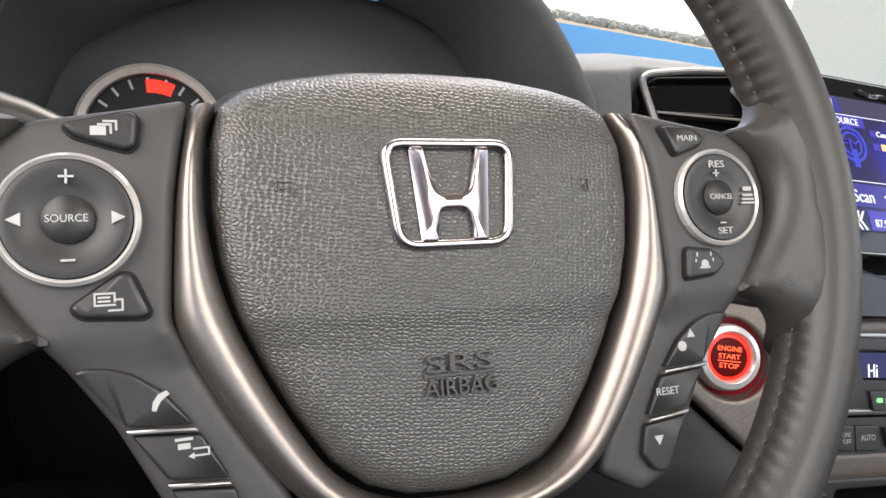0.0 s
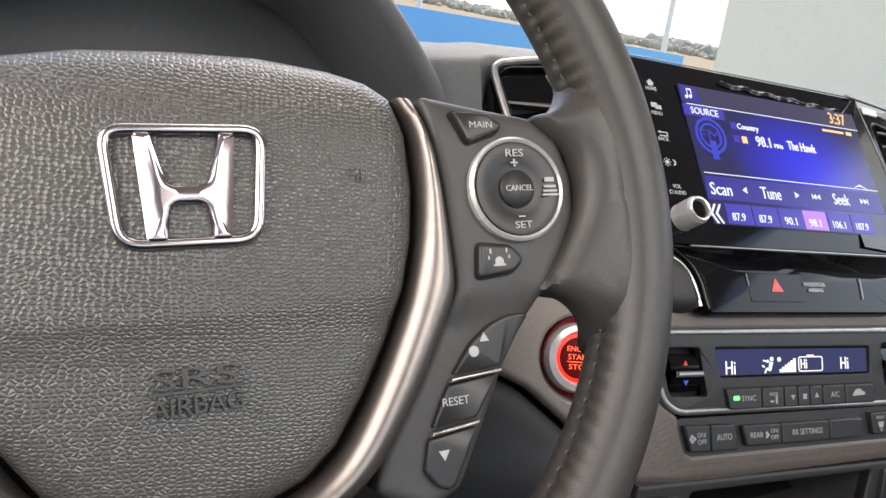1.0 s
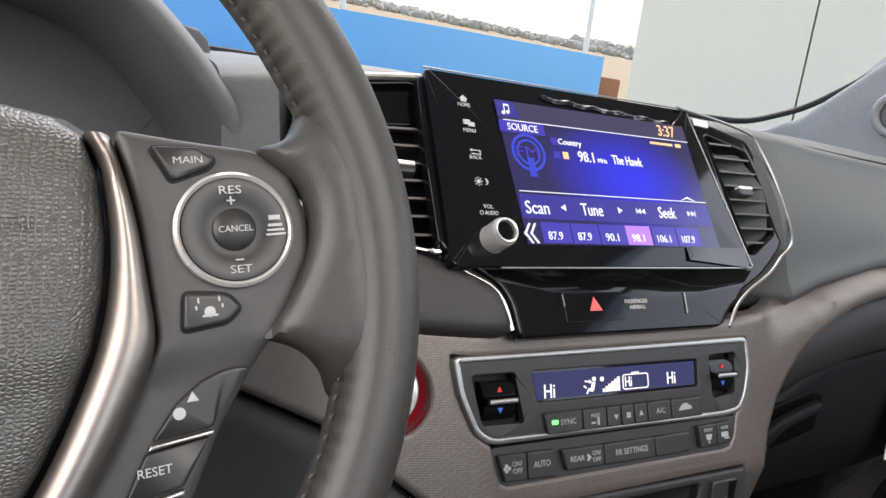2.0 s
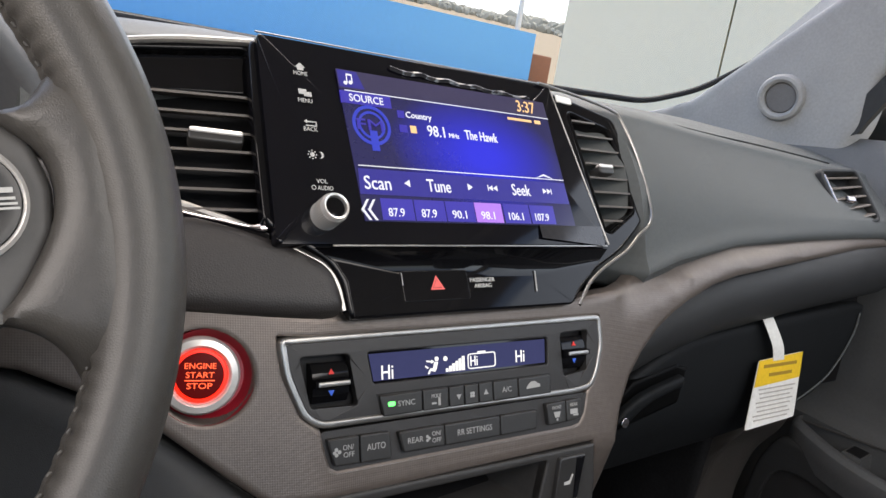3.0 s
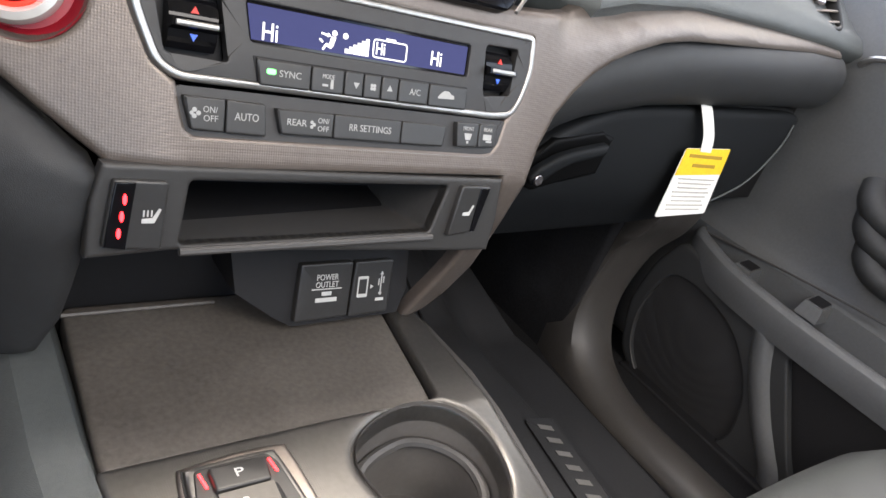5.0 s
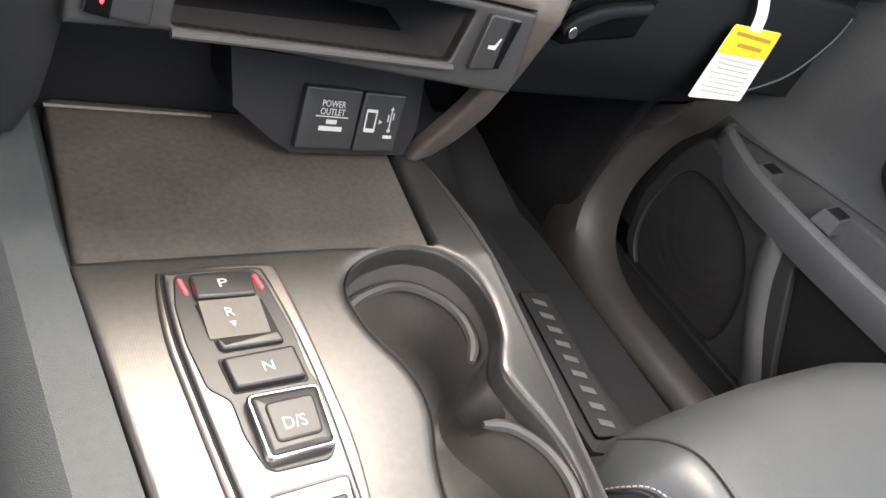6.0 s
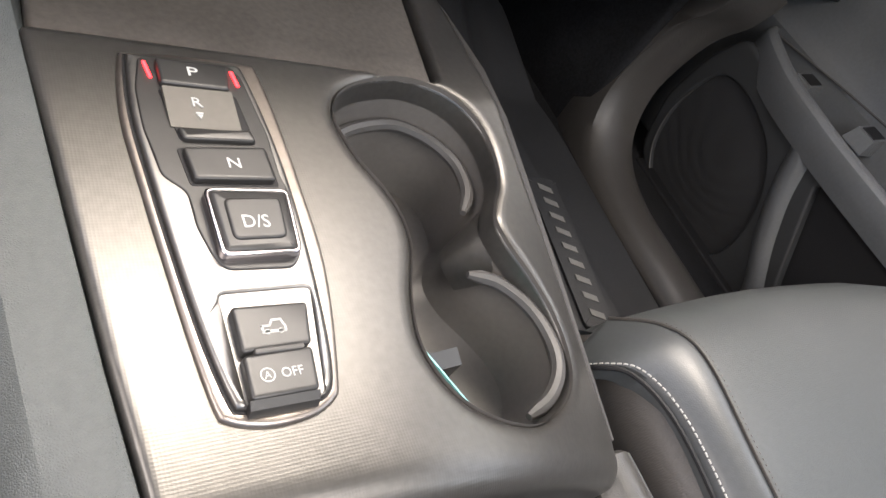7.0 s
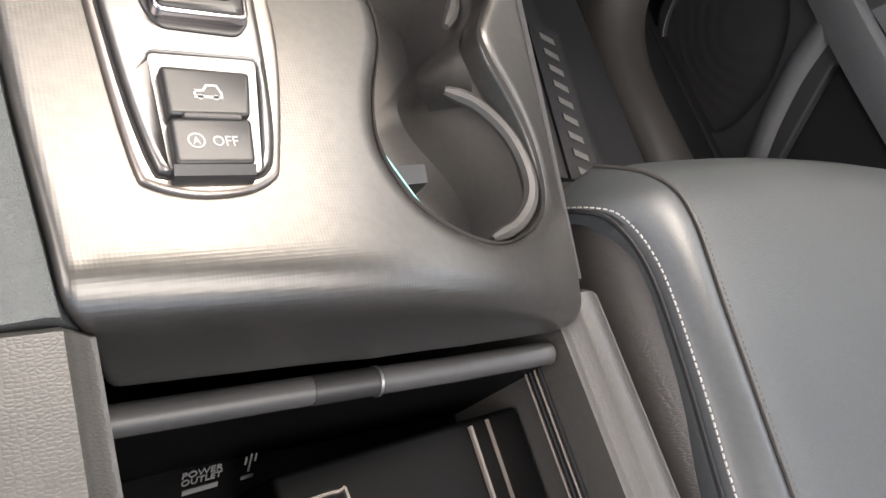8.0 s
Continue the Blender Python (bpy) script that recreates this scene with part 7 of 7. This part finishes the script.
    # teal card edge in the rear cup
    alone("card", plate(Matrix.Translation((0.0150, -0.2570, 0.790)) @ Matrix.Rotation(radians(-68), 4, "Z") @ Matrix.Rotation(radians(90), 4, "X"), box_outline(-0.018, -0.037, 0.018, 0.029, 0.002), 0, 0.0008, 0), M_TEAL, (0.008, -0.262, 0.77), "pale teal card standing in the cup holder", "card")
    # storage bin behind the console top
    bn = thing("console_bin", (0, -0.45, 0.65), "open black console bin with roller rail and arm pads", "storage bin")
    for s in (-1, 1):
        rows = []
        for y, dz in ((-0.3030, -0.0035), (-0.3055, 0.0), (-0.40, 0.0), (-0.75, 0.0)):
            zt = (0.836 if s < 0 else 0.787) + dz
            xi, xo = (0.1095, 0.168) if s < 0 else (0.1105, 0.151)
            rows.append([(s * xi, y, zt - 0.050), (s * (xi + 0.0006), y, zt - 0.013), (s * (xi + 0.0030), y, zt - 0.0085), (s * (xi + 0.0090), y, zt - 0.0020), (s * (xi + 0.0130), y, zt), (s * (xo - 0.018), y, zt), (s * (xo - 0.004), y, zt - 0.010), (s * xo, y, zt - 0.03), (s * xo, y, 0.58), (s * xi, y, 0.58)])
        part("arm_pad", loft([spline(r, 3) for r in rows]), M_ARM, bn, "grained charcoal arm pad")
    # floor, walls and tray take the colour that holds the bin's shade
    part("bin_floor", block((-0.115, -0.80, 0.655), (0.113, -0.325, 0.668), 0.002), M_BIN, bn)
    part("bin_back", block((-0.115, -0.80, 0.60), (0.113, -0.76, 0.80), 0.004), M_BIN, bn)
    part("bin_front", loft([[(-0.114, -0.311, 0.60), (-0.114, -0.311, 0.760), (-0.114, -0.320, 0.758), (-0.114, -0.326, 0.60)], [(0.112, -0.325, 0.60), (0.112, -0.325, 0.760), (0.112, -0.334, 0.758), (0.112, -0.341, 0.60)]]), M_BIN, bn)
    bar = [(-0.110, -0.3165, 0.766), (-0.04, -0.3205, 0.766), (0.0, -0.3230, 0.766), (0.045, -0.3260, 0.766), (0.1085, -0.3290, 0.766)]
    part("roller_rail", tube(bar, 0.0062, 12), M_POCKET, bn, "rounded grey roller rail")
    part("latch", tube([(-0.0255, -0.3216, 0.7662), (0.0040, -0.3234, 0.7662)], 0.0064, 12), M_BUTTON, bn, "small latch tab")
    part("clip", tube([(0.0042, -0.3236, 0.7662), (0.0056, -0.3237, 0.7662)], 0.0069, 16), M_SILVER, bn, "narrow silver clip")
    for k in range(4):
        x0 = 0.1095 - 0.0006 * k
        part("track", tube([(x0, -0.322, 0.7545 - 0.0032 * k), (x0, -0.60, 0.7545 - 0.0032 * k)], 0.0010, 6), M_SPOKE if k % 2 else M_DARK, bn, "fine metal track" if k % 2 else "")
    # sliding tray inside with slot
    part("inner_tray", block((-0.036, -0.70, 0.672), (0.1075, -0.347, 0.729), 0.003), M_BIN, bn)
    part("tray_slot", tube([(0.0722, -0.351, 0.7296), (0.0722, -0.60, 0.7296)], 0.0016, 6), M_SPOKE, bn)
    part("tray_slot", tube([(0.0840, -0.350, 0.7296), (0.0840, -0.60, 0.7296)], 0.0012, 6), M_SPOKE, bn)
    part("cutout_rim", tube(spline([(-0.029, -0.42, 0.729), (-0.029, -0.368, 0.729), (-0.025, -0.3620, 0.729), (-0.008, -0.3615, 0.729), (-0.004, -0.366, 0.729), (-0.003, -0.42, 0.729)], 4, False), 0.0012, 6), M_SPOKE, bn, "thin metal edge of a tray cut-out")
    part("print", lettering("POWER", Matrix.Translation((-0.0560, -0.3360, 0.70)) @ Matrix.Rotation(radians(60), 4, "X"), 0, 0.004, 0.018, 0.004, 0.001), M_FAINT, bn)
    part("print", lettering("OUTLET", Matrix.Translation((-0.0560, -0.3360, 0.70)) @ Matrix.Rotation(radians(60), 4, "X"), 0, -0.001, 0.018, 0.004, 0.001), M_FAINT, bn)
    part("print", polys(Matrix.Translation((-0.0560, -0.3360, 0.70)) @ Matrix.Rotation(radians(60), 4, "X"), [rect(0, -0.008, 0.016, 0.003), rect(0.022, 0.001, 0.0008, 0.012), rect(0.0197, 0.003, 0.0008, 0.005), rect(0.0243, 0.004, 0.0008, 0.005), rect(0.022, -0.009, 0.006, 0.002)], 0.001), M_FAINT, bn)


build_console()

# ---- passenger seat ----


def build_seat():
    th = thing("passenger_seat", (0.42, -0.45, 0.6), "grey leather passenger seat with light stitching", "seat")
    # cushion: sections from front to back
    rows = []
    for y, z, dx in ((-0.185, 0.655, 0.030), (-0.190, 0.715, 0.018), (-0.205, 0.760, 0.008), (-0.228, 0.789, 0.002), (-0.262, 0.803, 0.0), (-0.32, 0.808, -0.002), (-0.42, 0.806, -0.004), (-0.60, 0.798, -0.006), (-0.85, 0.785, -0.006)):
        x0, x1 = 0.204 + dx + 0.075 * min(0.0, y + 0.26), 0.640 - dx
        top = [(x0 + 0.002, -0.010), (x0 + 0.012, -0.002), (x0 + 0.05, 0.0015), (0.42, -0.002), (x1 - 0.05, 0.0015), (x1 - 0.012, -0.002), (x1, -0.010)]
        rows.append([(x0, y, z - 0.04)] + [(x, y - 0.02 * abs((x - 0.42) / 0.22) ** 3, z + dz) for x, dz in top] + [(x1, y, z - 0.04), (0.62, y - 0.03, 0.62), (0.24, y - 0.03, 0.62)])
    part("cushion", loft([spline(r, 3) for r in rows]), M_SEAT, th, "smooth grey leather cushion")
    # left bolster: rounded side piece
    rows = []
    for y, z, w in ((-0.200, 0.690, 0.012), (-0.206, 0.720, 0.022), (-0.222, 0.752, 0.030), (-0.248, 0.776, 0.034), (-0.29, 0.788, 0.036), (-0.36, 0.790, 0.037), (-0.50, 0.788, 0.038), (-0.85, 0.780, 0.038)):
        xi = 0.214 + 0.075 * min(0.0, y + 0.26)
        rows.append([(xi, y, z - 0.004), (xi - w * 0.45, y, z - 0.002), (xi - w * 0.85, y, z - 0.020), (xi - w, y, z - 0.06), (xi - w * 0.8, y, 0.62), (xi, y, 0.62)])
    part("side_bolster", loft([spline(r, 3) for r in rows]), M_SEATSIDE, th, "charcoal leather side bolster")
    # welt line and stitch row on the bolster
    pts = [(0.168, -0.236, 0.742), (0.1765, -0.249, 0.770), (0.186, -0.264, 0.785), (0.1905, -0.30, 0.7930), (0.186, -0.36, 0.7935), (0.177, -0.45, 0.790), (0.170, -0.60, 0.786)]
    path = [(x + 0.050 * min(0.0, y + 0.26), y, z) for x, y, z in spline(pts, 10, False)]
    part("welt", tube([(x - 0.0042, y, z - 0.0035) for x, y, z in path], 0.0016, 6), M_DARK, th, "dark welt seam")
    part("stitching", stitches([(x + 0.0005, y, z + 0.0014) for x, y, z in path], 0.0029, 0.0011, Vector((-0.3, 0.1, 0.95)).normalized(), 0.0040), M_THREAD, th, "pale contrast stitching")
    seam = [(0.214, -0.214, 0.762), (0.222, -0.238, 0.792), (0.2245, -0.27, 0.8060), (0.2140, -0.34, 0.8085), (0.2055, -0.44, 0.807), (0.202, -0.60, 0.801)]
    crease = [(x + 0.060 * min(0.0, y + 0.26), y, z) for x, y, z in spline(seam, 8, False)]
    part("seam", tube(crease, 0.0013, 6), M_SEATSIDE, th, "dark cushion seam")
    part("seam_stitching", stitches([(x + 0.0035, y, z + 0.0006) for x, y, z in crease], 0.0016, 0.0008, Vector((0, 0, 1)), 0.0036), M_THREAD_D, th, "fine tonal stitching")
    # smooth shoulder between the stitched welt and the cushion seam
    rows = []
    for k in range(41):
        t = k / 40
        a, c = path[round(t * (len(path) - 1))], crease[round(t * (len(crease) - 1))]
        a, c = Vector(a), Vector(c)
        rows.append([a + (c - a) * f + Vector((0, 0, 0.0052 * math.sin(math.pi * f) - 0.0012)) for f in (0.0, 0.15, 0.35, 0.55, 0.75, 0.9, 1.0)] + [c - Vector((0, 0, 0.02)), a - Vector((0, 0, 0.02))])
    part("shoulder", loft(rows), M_SHOULDER, th, "smooth grey leather shoulder", angle=50)
    # backrest
    rows = []
    for z, y, w in ((0.70, -0.80, 0.20), (0.95, -0.86, 0.225), (1.2, -0.93, 0.215), (1.38, -0.98, 0.16)):
        rows.append([(0.42 - w, y, z), (0.42 - w * 0.6, y + 0.03, z), (0.42, y + 0.025, z), (0.42 + w * 0.6, y + 0.03, z), (0.42 + w, y, z), (0.42 + w, y - 0.12, z), (0.42 - w, y - 0.12, z)])
    part("backrest", loft([spline(r, 3) for r in rows]), M_SEAT, th, "grey leather backrest")
    # seat base
    part("seat_base", block((0.24, -0.80, 0.585), (0.60, -0.25, 0.66), 0.01), M_DARK, th)


build_seat()

# ---- passenger footwell and door ----


def build_footwell():
    # rubber mat with raised ribs running fore and aft
    th = thing("floor_mat", (0.36, 0.0, 0.59), "black rubber floor mat with raised ribs and a pale nameplate", "floor mat")
    def fz(u, v):
        return 0.606 + 0.048 * min(1.0, max(0.0, (0.425 - u) / 0.045)) + 0.35 * max(0, v - 0.20)
    o = fillet([(0.165, -0.35), (0.505, -0.35), (0.53, 0.15), (0.50, 0.36), (0.19, 0.36)], 0.04, 4)
    part("mat_body", sheet(o, [], 0.02, lambda u, v, h: Vector((u, v, fz(u, v) + h)), 0.003, 0.008), M_MAT, th)
    for k in range(9):
        x = 0.185 + 0.019 * k
        if 0.30 < x < 0.37:
            continue
        path = [(x + 0.04 * t * t, -0.33 + 0.62 * t, fz(x + 0.04 * t * t, -0.33 + 0.62 * t) + 0.002) for t in [i / 12 for i in range(13)]]
        part("rib", tube(path, 0.0030, 6), M_MAT, th)
    # nameplate as plain bars
    N = Matrix.Translation((0.353, -0.083, 0.6580)) @ Matrix.Rotation(radians(80), 4, "Z")
    np_ = part("nameplate", plate(N, box_outline(-0.094, -0.020, 0.094, 0.020, 0.004), 0.0, 0.004, 0.001), M_MAT, th)
    pale = mat("pale_print", (0.13, 0.126, 0.118), 0.6)
    for k in range(9):
        c = -0.079 + 0.0197 * k
        part("name_bar", polys(N, [[(c - 0.0068, -0.0085), (c + 0.0004, -0.0085), (c + 0.0052, 0.0085), (c - 0.0020, 0.0085)]], 0.0006), pale, np_, "pale grey bar")
    # sill and kick panel
    th2 = thing("door_sill", (0.58, 0.0, 0.57), "dark grey plastic door sill and kick panel", "sill")
    path = [(0.60, 0.118, 0.865), (0.598, 0.128, 0.828), (0.596, 0.155, 0.775), (0.590, 0.163, 0.690), (0.582, 0.142, 0.630), (0.572, 0.100, 0.598), (0.562, 0.03, 0.585), (0.560, -0.08, 0.585), (0.560, -0.30, 0.585), (0.560, -0.80, 0.585)]
    sp = spline(path, 5, False)
    rows = []
    for p in sp:
        x, y, z = p
        rows.append([(x - 0.012, y + 0.004, z - 0.006), (x - 0.004, y - 0.004, z + 0.012), (x + 0.012, y - 0.010, z + 0.020), (x + 0.045, y - 0.014, z + 0.022), (x + 0.075, y - 0.010, z + 0.004), (x + 0.075, y + 0.07, z - 0.05), (x, y + 0.07, z - 0.05)])
    part("sill_trim", loft([spline(r, 2) for r in rows]), M_SEATSIDE, th2)
    part("kick_panel", block((0.575, 0.16, 0.56), (0.68, 0.52, 0.90), 0.01), M_CARPET, th2)
    alone("tunnel_carpet", loft([[(0.138, y, 0.58), (0.142, y, 0.74), (0.150, y, 0.70), (0.185, y, 0.60), (0.20, y, 0.58)] for y in (0.50, 0.2, -0.2, -0.8)]), M_CARPET, (0.15, 0, 0.6), "black carpet along the tunnel", "carpet", kind="structure")


build_footwell()


def build_door():
    th = thing("passenger_door", (0.76, 0.0, 0.6), "dark grey passenger door panel with map pocket, speaker and pull handle", "door")
    # inner panel: sections along y, from sill to belt
    rows = []
    for y in (0.40, 0.30, 0.22, 0.14, 0.08, 0.0, -0.10, -0.25, -0.45, -0.78):
        f = max(0.0, (y - 0.10) / 0.3)
        prof = [(0.80, 0.58), (0.775, 0.60), (0.765, 0.70), (0.758, 0.80), (0.752, 0.84), (0.772, 0.86), (0.770, 0.95), (0.762, 1.03), (0.755, 1.09), (0.752, 1.125), (0.762, 1.16), (0.785, 1.21), (0.805, 1.235 + 0.03 * max(0, 0.25 - y) * 1.4), (0.83, 1.235 + 0.03 * max(0, 0.25 - y) * 1.4), (0.85, 1.1), (0.85, 0.58)]
        rows.append([(x + 0.012 * f, y, z) for x, z in prof])
    part("door_panel", loft([spline(r, 2) for r in rows]), M_DOOR, th)
    # map pocket: raised outer rail, post and rear rail
    rail = [(0.742, 0.130, 0.828), (0.716, 0.118, 0.830), (0.700, 0.05, 0.818), (0.697, -0.02, 0.812), (0.698, -0.10, 0.808), (0.700, -0.25, 0.806), (0.704, -0.70, 0.80)]
    rows = []
    for x, y, z in spline(rail, 5, False):
        rows.append([(x - 0.006, y, z - 0.004), (x - 0.002, y, z + 0.006), (x + 0.008, y, z + 0.009), (x + 0.016, y, z + 0.003), (x + 0.018, y, z - 0.035), (x + 0.002, y, z - 0.040)])
    part("pocket_rail", loft([spline(r, 2) for r in rows]), M_DOOR, th, "rounded pocket rail")
    # pocket wall: with an opening behind the post
    def wall(u, v, h):
        return Vector((0.704 + 0.012 * max(0, (0.80 - v) / 0.25) - h, u, v))
    out = [(0.130, 0.815), (0.155, 0.76), (0.165, 0.68), (0.14, 0.60), (0.08, 0.565), (-0.05, 0.555), (-0.70, 0.555), (-0.70, 0.790), (-0.10, 0.798), (0.05, 0.805)]
    hole = fillet([(-0.078, 0.766), (-0.105, 0.72), (-0.146, 0.652), (-0.175, 0.612), (-0.30, 0.61), (-0.50, 0.62), (-0.50, 0.765), (-0.15, 0.770)], 0.012, 3)
    spk = spline([(0.128, 0.745), (0.140, 0.68), (0.124, 0.618), (0.085, 0.582), (0.030, 0.572), (-0.040, 0.575), (-0.070, 0.61), (-0.056, 0.68), (-0.008, 0.738), (0.05, 0.762), (0.10, 0.765)], 4)
    hs = [h if area_of(h) > 0 else h[::-1] for h in (hole, spk)]
    oo = fillet(out, 0.02, 3)
    if area_of(oo) < 0:
        oo = oo[::-1]
    part("pocket_wall", sheet(oo, hs, 0.02, wall, 0.006, 0.008, 0.003), M_PAD2, th)
    g = part("speaker_grille", sheet(inset(hs[1], -0.004), [], 0.02, lambda u, v, h: wall(u, v, h - 0.009 + 0.005 * math.exp(-((u - 0.03) ** 2 + (v - 0.67) ** 2) / 0.006)), 0.004, 0.006), mat("speaker_mesh", (0.014, 0.014, 0.015), 0.6, grain="weave", bump=0.9, fine=700.0), th, "black mesh speaker grille")
    edge = [wall(u, v, 0.001) for u, v in spline([(0.134, 0.715), (0.139, 0.67), (0.123, 0.617), (0.084, 0.581), (0.030, 0.5705), (-0.035, 0.573)], 6, False)]
    part("speaker_edge", tube(edge, 0.0009, 6), M_SOFT, g, "grey edge of the speaker")
    post = [(-0.022, 0.800), (-0.038, 0.768), (-0.058, 0.722), (-0.088, 0.674), (-0.116, 0.638), (-0.135, 0.615), (-0.15, 0.59)]
    rows = []
    for u, v, w in spline([(a, b, 0.0) for a, b in post], 5, False):
        rows.append([wall(u + d, v - 0.3 * d, h) for d, h in ((0.014, -0.004), (0.009, 0.004), (0.0, 0.007), (-0.010, 0.005), (-0.018, -0.004))])
    part("pocket_post", loft([spline(r, 3) for r in rows]), M_DOOR, th, "rounded upright post of the pocket")
    # dark plate added behind the opening to paint the pocket's inner shade
    part("pocket_shade_plate", block((0.733, -0.70, 0.59), (0.742, -0.03, 0.800), 0.002), M_DARK, th, "dark plate that paints the shade inside the pocket")
    part("pocket_floor", block((0.70, -0.70, 0.56), (0.78, 0.12, 0.59), 0.004), M_DARK, th)
    # small clips on the pocket's back edge, solid, each hollow painted as a dark plate
    for y, z in ((0.042, 0.826), (-0.062, 0.838)):
        bk = part("bracket", loft([[(0.722, y + 0.015, z - 0.022), (0.722, y - 0.017, z - 0.022), (0.765, y - 0.017, z - 0.022), (0.765, y + 0.015, z - 0.022)], [(0.726, y + 0.012, z - 0.002), (0.726, y - 0.014, z - 0.002), (0.765, y - 0.014, z + 0.004), (0.765, y + 0.012, z + 0.004)]]), M_DOOR, th, "small dark clip")
        part("bracket_hollow_shade", loft([[(0.730, y + 0.009, z - 0.0012), (0.730, y - 0.011, z - 0.0012), (0.760, y - 0.011, z + 0.0036), (0.760, y + 0.009, z + 0.0036)], [(0.730, y + 0.009, z - 0.0004), (0.730, y - 0.011, z - 0.0004), (0.760, y - 0.011, z + 0.0046), (0.760, y + 0.009, z + 0.0046)]]), M_DARK, bk)
    part("belt_line", tube([(0.7495, 0.13, 0.829), (0.7490, 0.0, 0.846), (0.7490, -0.10, 0.856), (0.750, -0.3, 0.872)], 0.0018, 6), M_SOFT, th)
    # bright inner handle surround and armrest grip
    part("door_handle", tube(spline([(0.7485, 0.062, 1.118), (0.7440, 0.046, 1.131), (0.7430, 0.010, 1.136), (0.7435, -0.05, 1.134), (0.746, -0.10, 1.128)], 5, False), 0.0042, 8), M_SILVER, th, "satin silver inner handle")
    for k, (y, z) in enumerate(((-0.075, 0.975), (-0.088, 0.945), (-0.108, 0.912))):
        part("grip_fold", tube(spline([(0.752, y + 0.040, z + 0.025), (0.738, y + 0.028, z + 0.006), (0.737, y, z - 0.008), (0.748, y - 0.06, z - 0.012)], 5, False), 0.017, 12), M_PAD2, th, "padded pull grip")
    # window frame and glass, mirror outside
    front = spline([(0.802, 0.236, 1.226), (0.800, 0.208, 1.289), (0.795, 0.163, 1.354), (0.789, 0.127, 1.398), (0.770, 0.02, 1.500)], 4, False)
    back = spline([(0.802, 0.192, 1.255), (0.802, 0.184, 1.272), (0.797, 0.152, 1.322), (0.791, 0.118, 1.364), (0.772, 0.01, 1.468)], 4, False)
    part("corner_trim", loft([[p, q, (q[0] + 0.012, q[1], q[2]), (p[0] + 0.012, p[1], p[2])] for p, q in zip(front, back)]), M_PAD2, th, "dark window corner trim")
    rows = [[(0.815, y, 1.25), (0.775, y, 1.42), (0.715, y, 1.62)] for y in (0.18, -0.3, -0.80)]
    bm = loft(rows, False, False)
    gl = part("window_glass", bm, M_WINDOW, th, "clear side window")
    gl.visible_shadow = False
    mr = thing("side_mirror", (1.0, 0.17, 1.2), "dark side mirror outside the passenger window", "mirror")
    rows = []
    for y, k in ((0.30, 0.55), (0.26, 0.9), (0.20, 1.0), (0.165, 1.0)):
        rows.append([(1.03 + 0.13 * k * math.cos(a), y, 1.27 + 0.085 * k * math.sin(a)) for a in [2 * math.pi * i / 20 for i in range(20)]])
    part("housing", loft(rows), M_DARK, mr)
    part("mirror_glass", block((0.93, 0.160, 1.205), (1.13, 0.164, 1.335), 0.001), M_CHROME, mr, "mirror glass")
    part("arm", tube([(0.86, 0.22, 1.20), (0.96, 0.22, 1.22)], 0.03, 10), M_DARK, mr)


build_door()
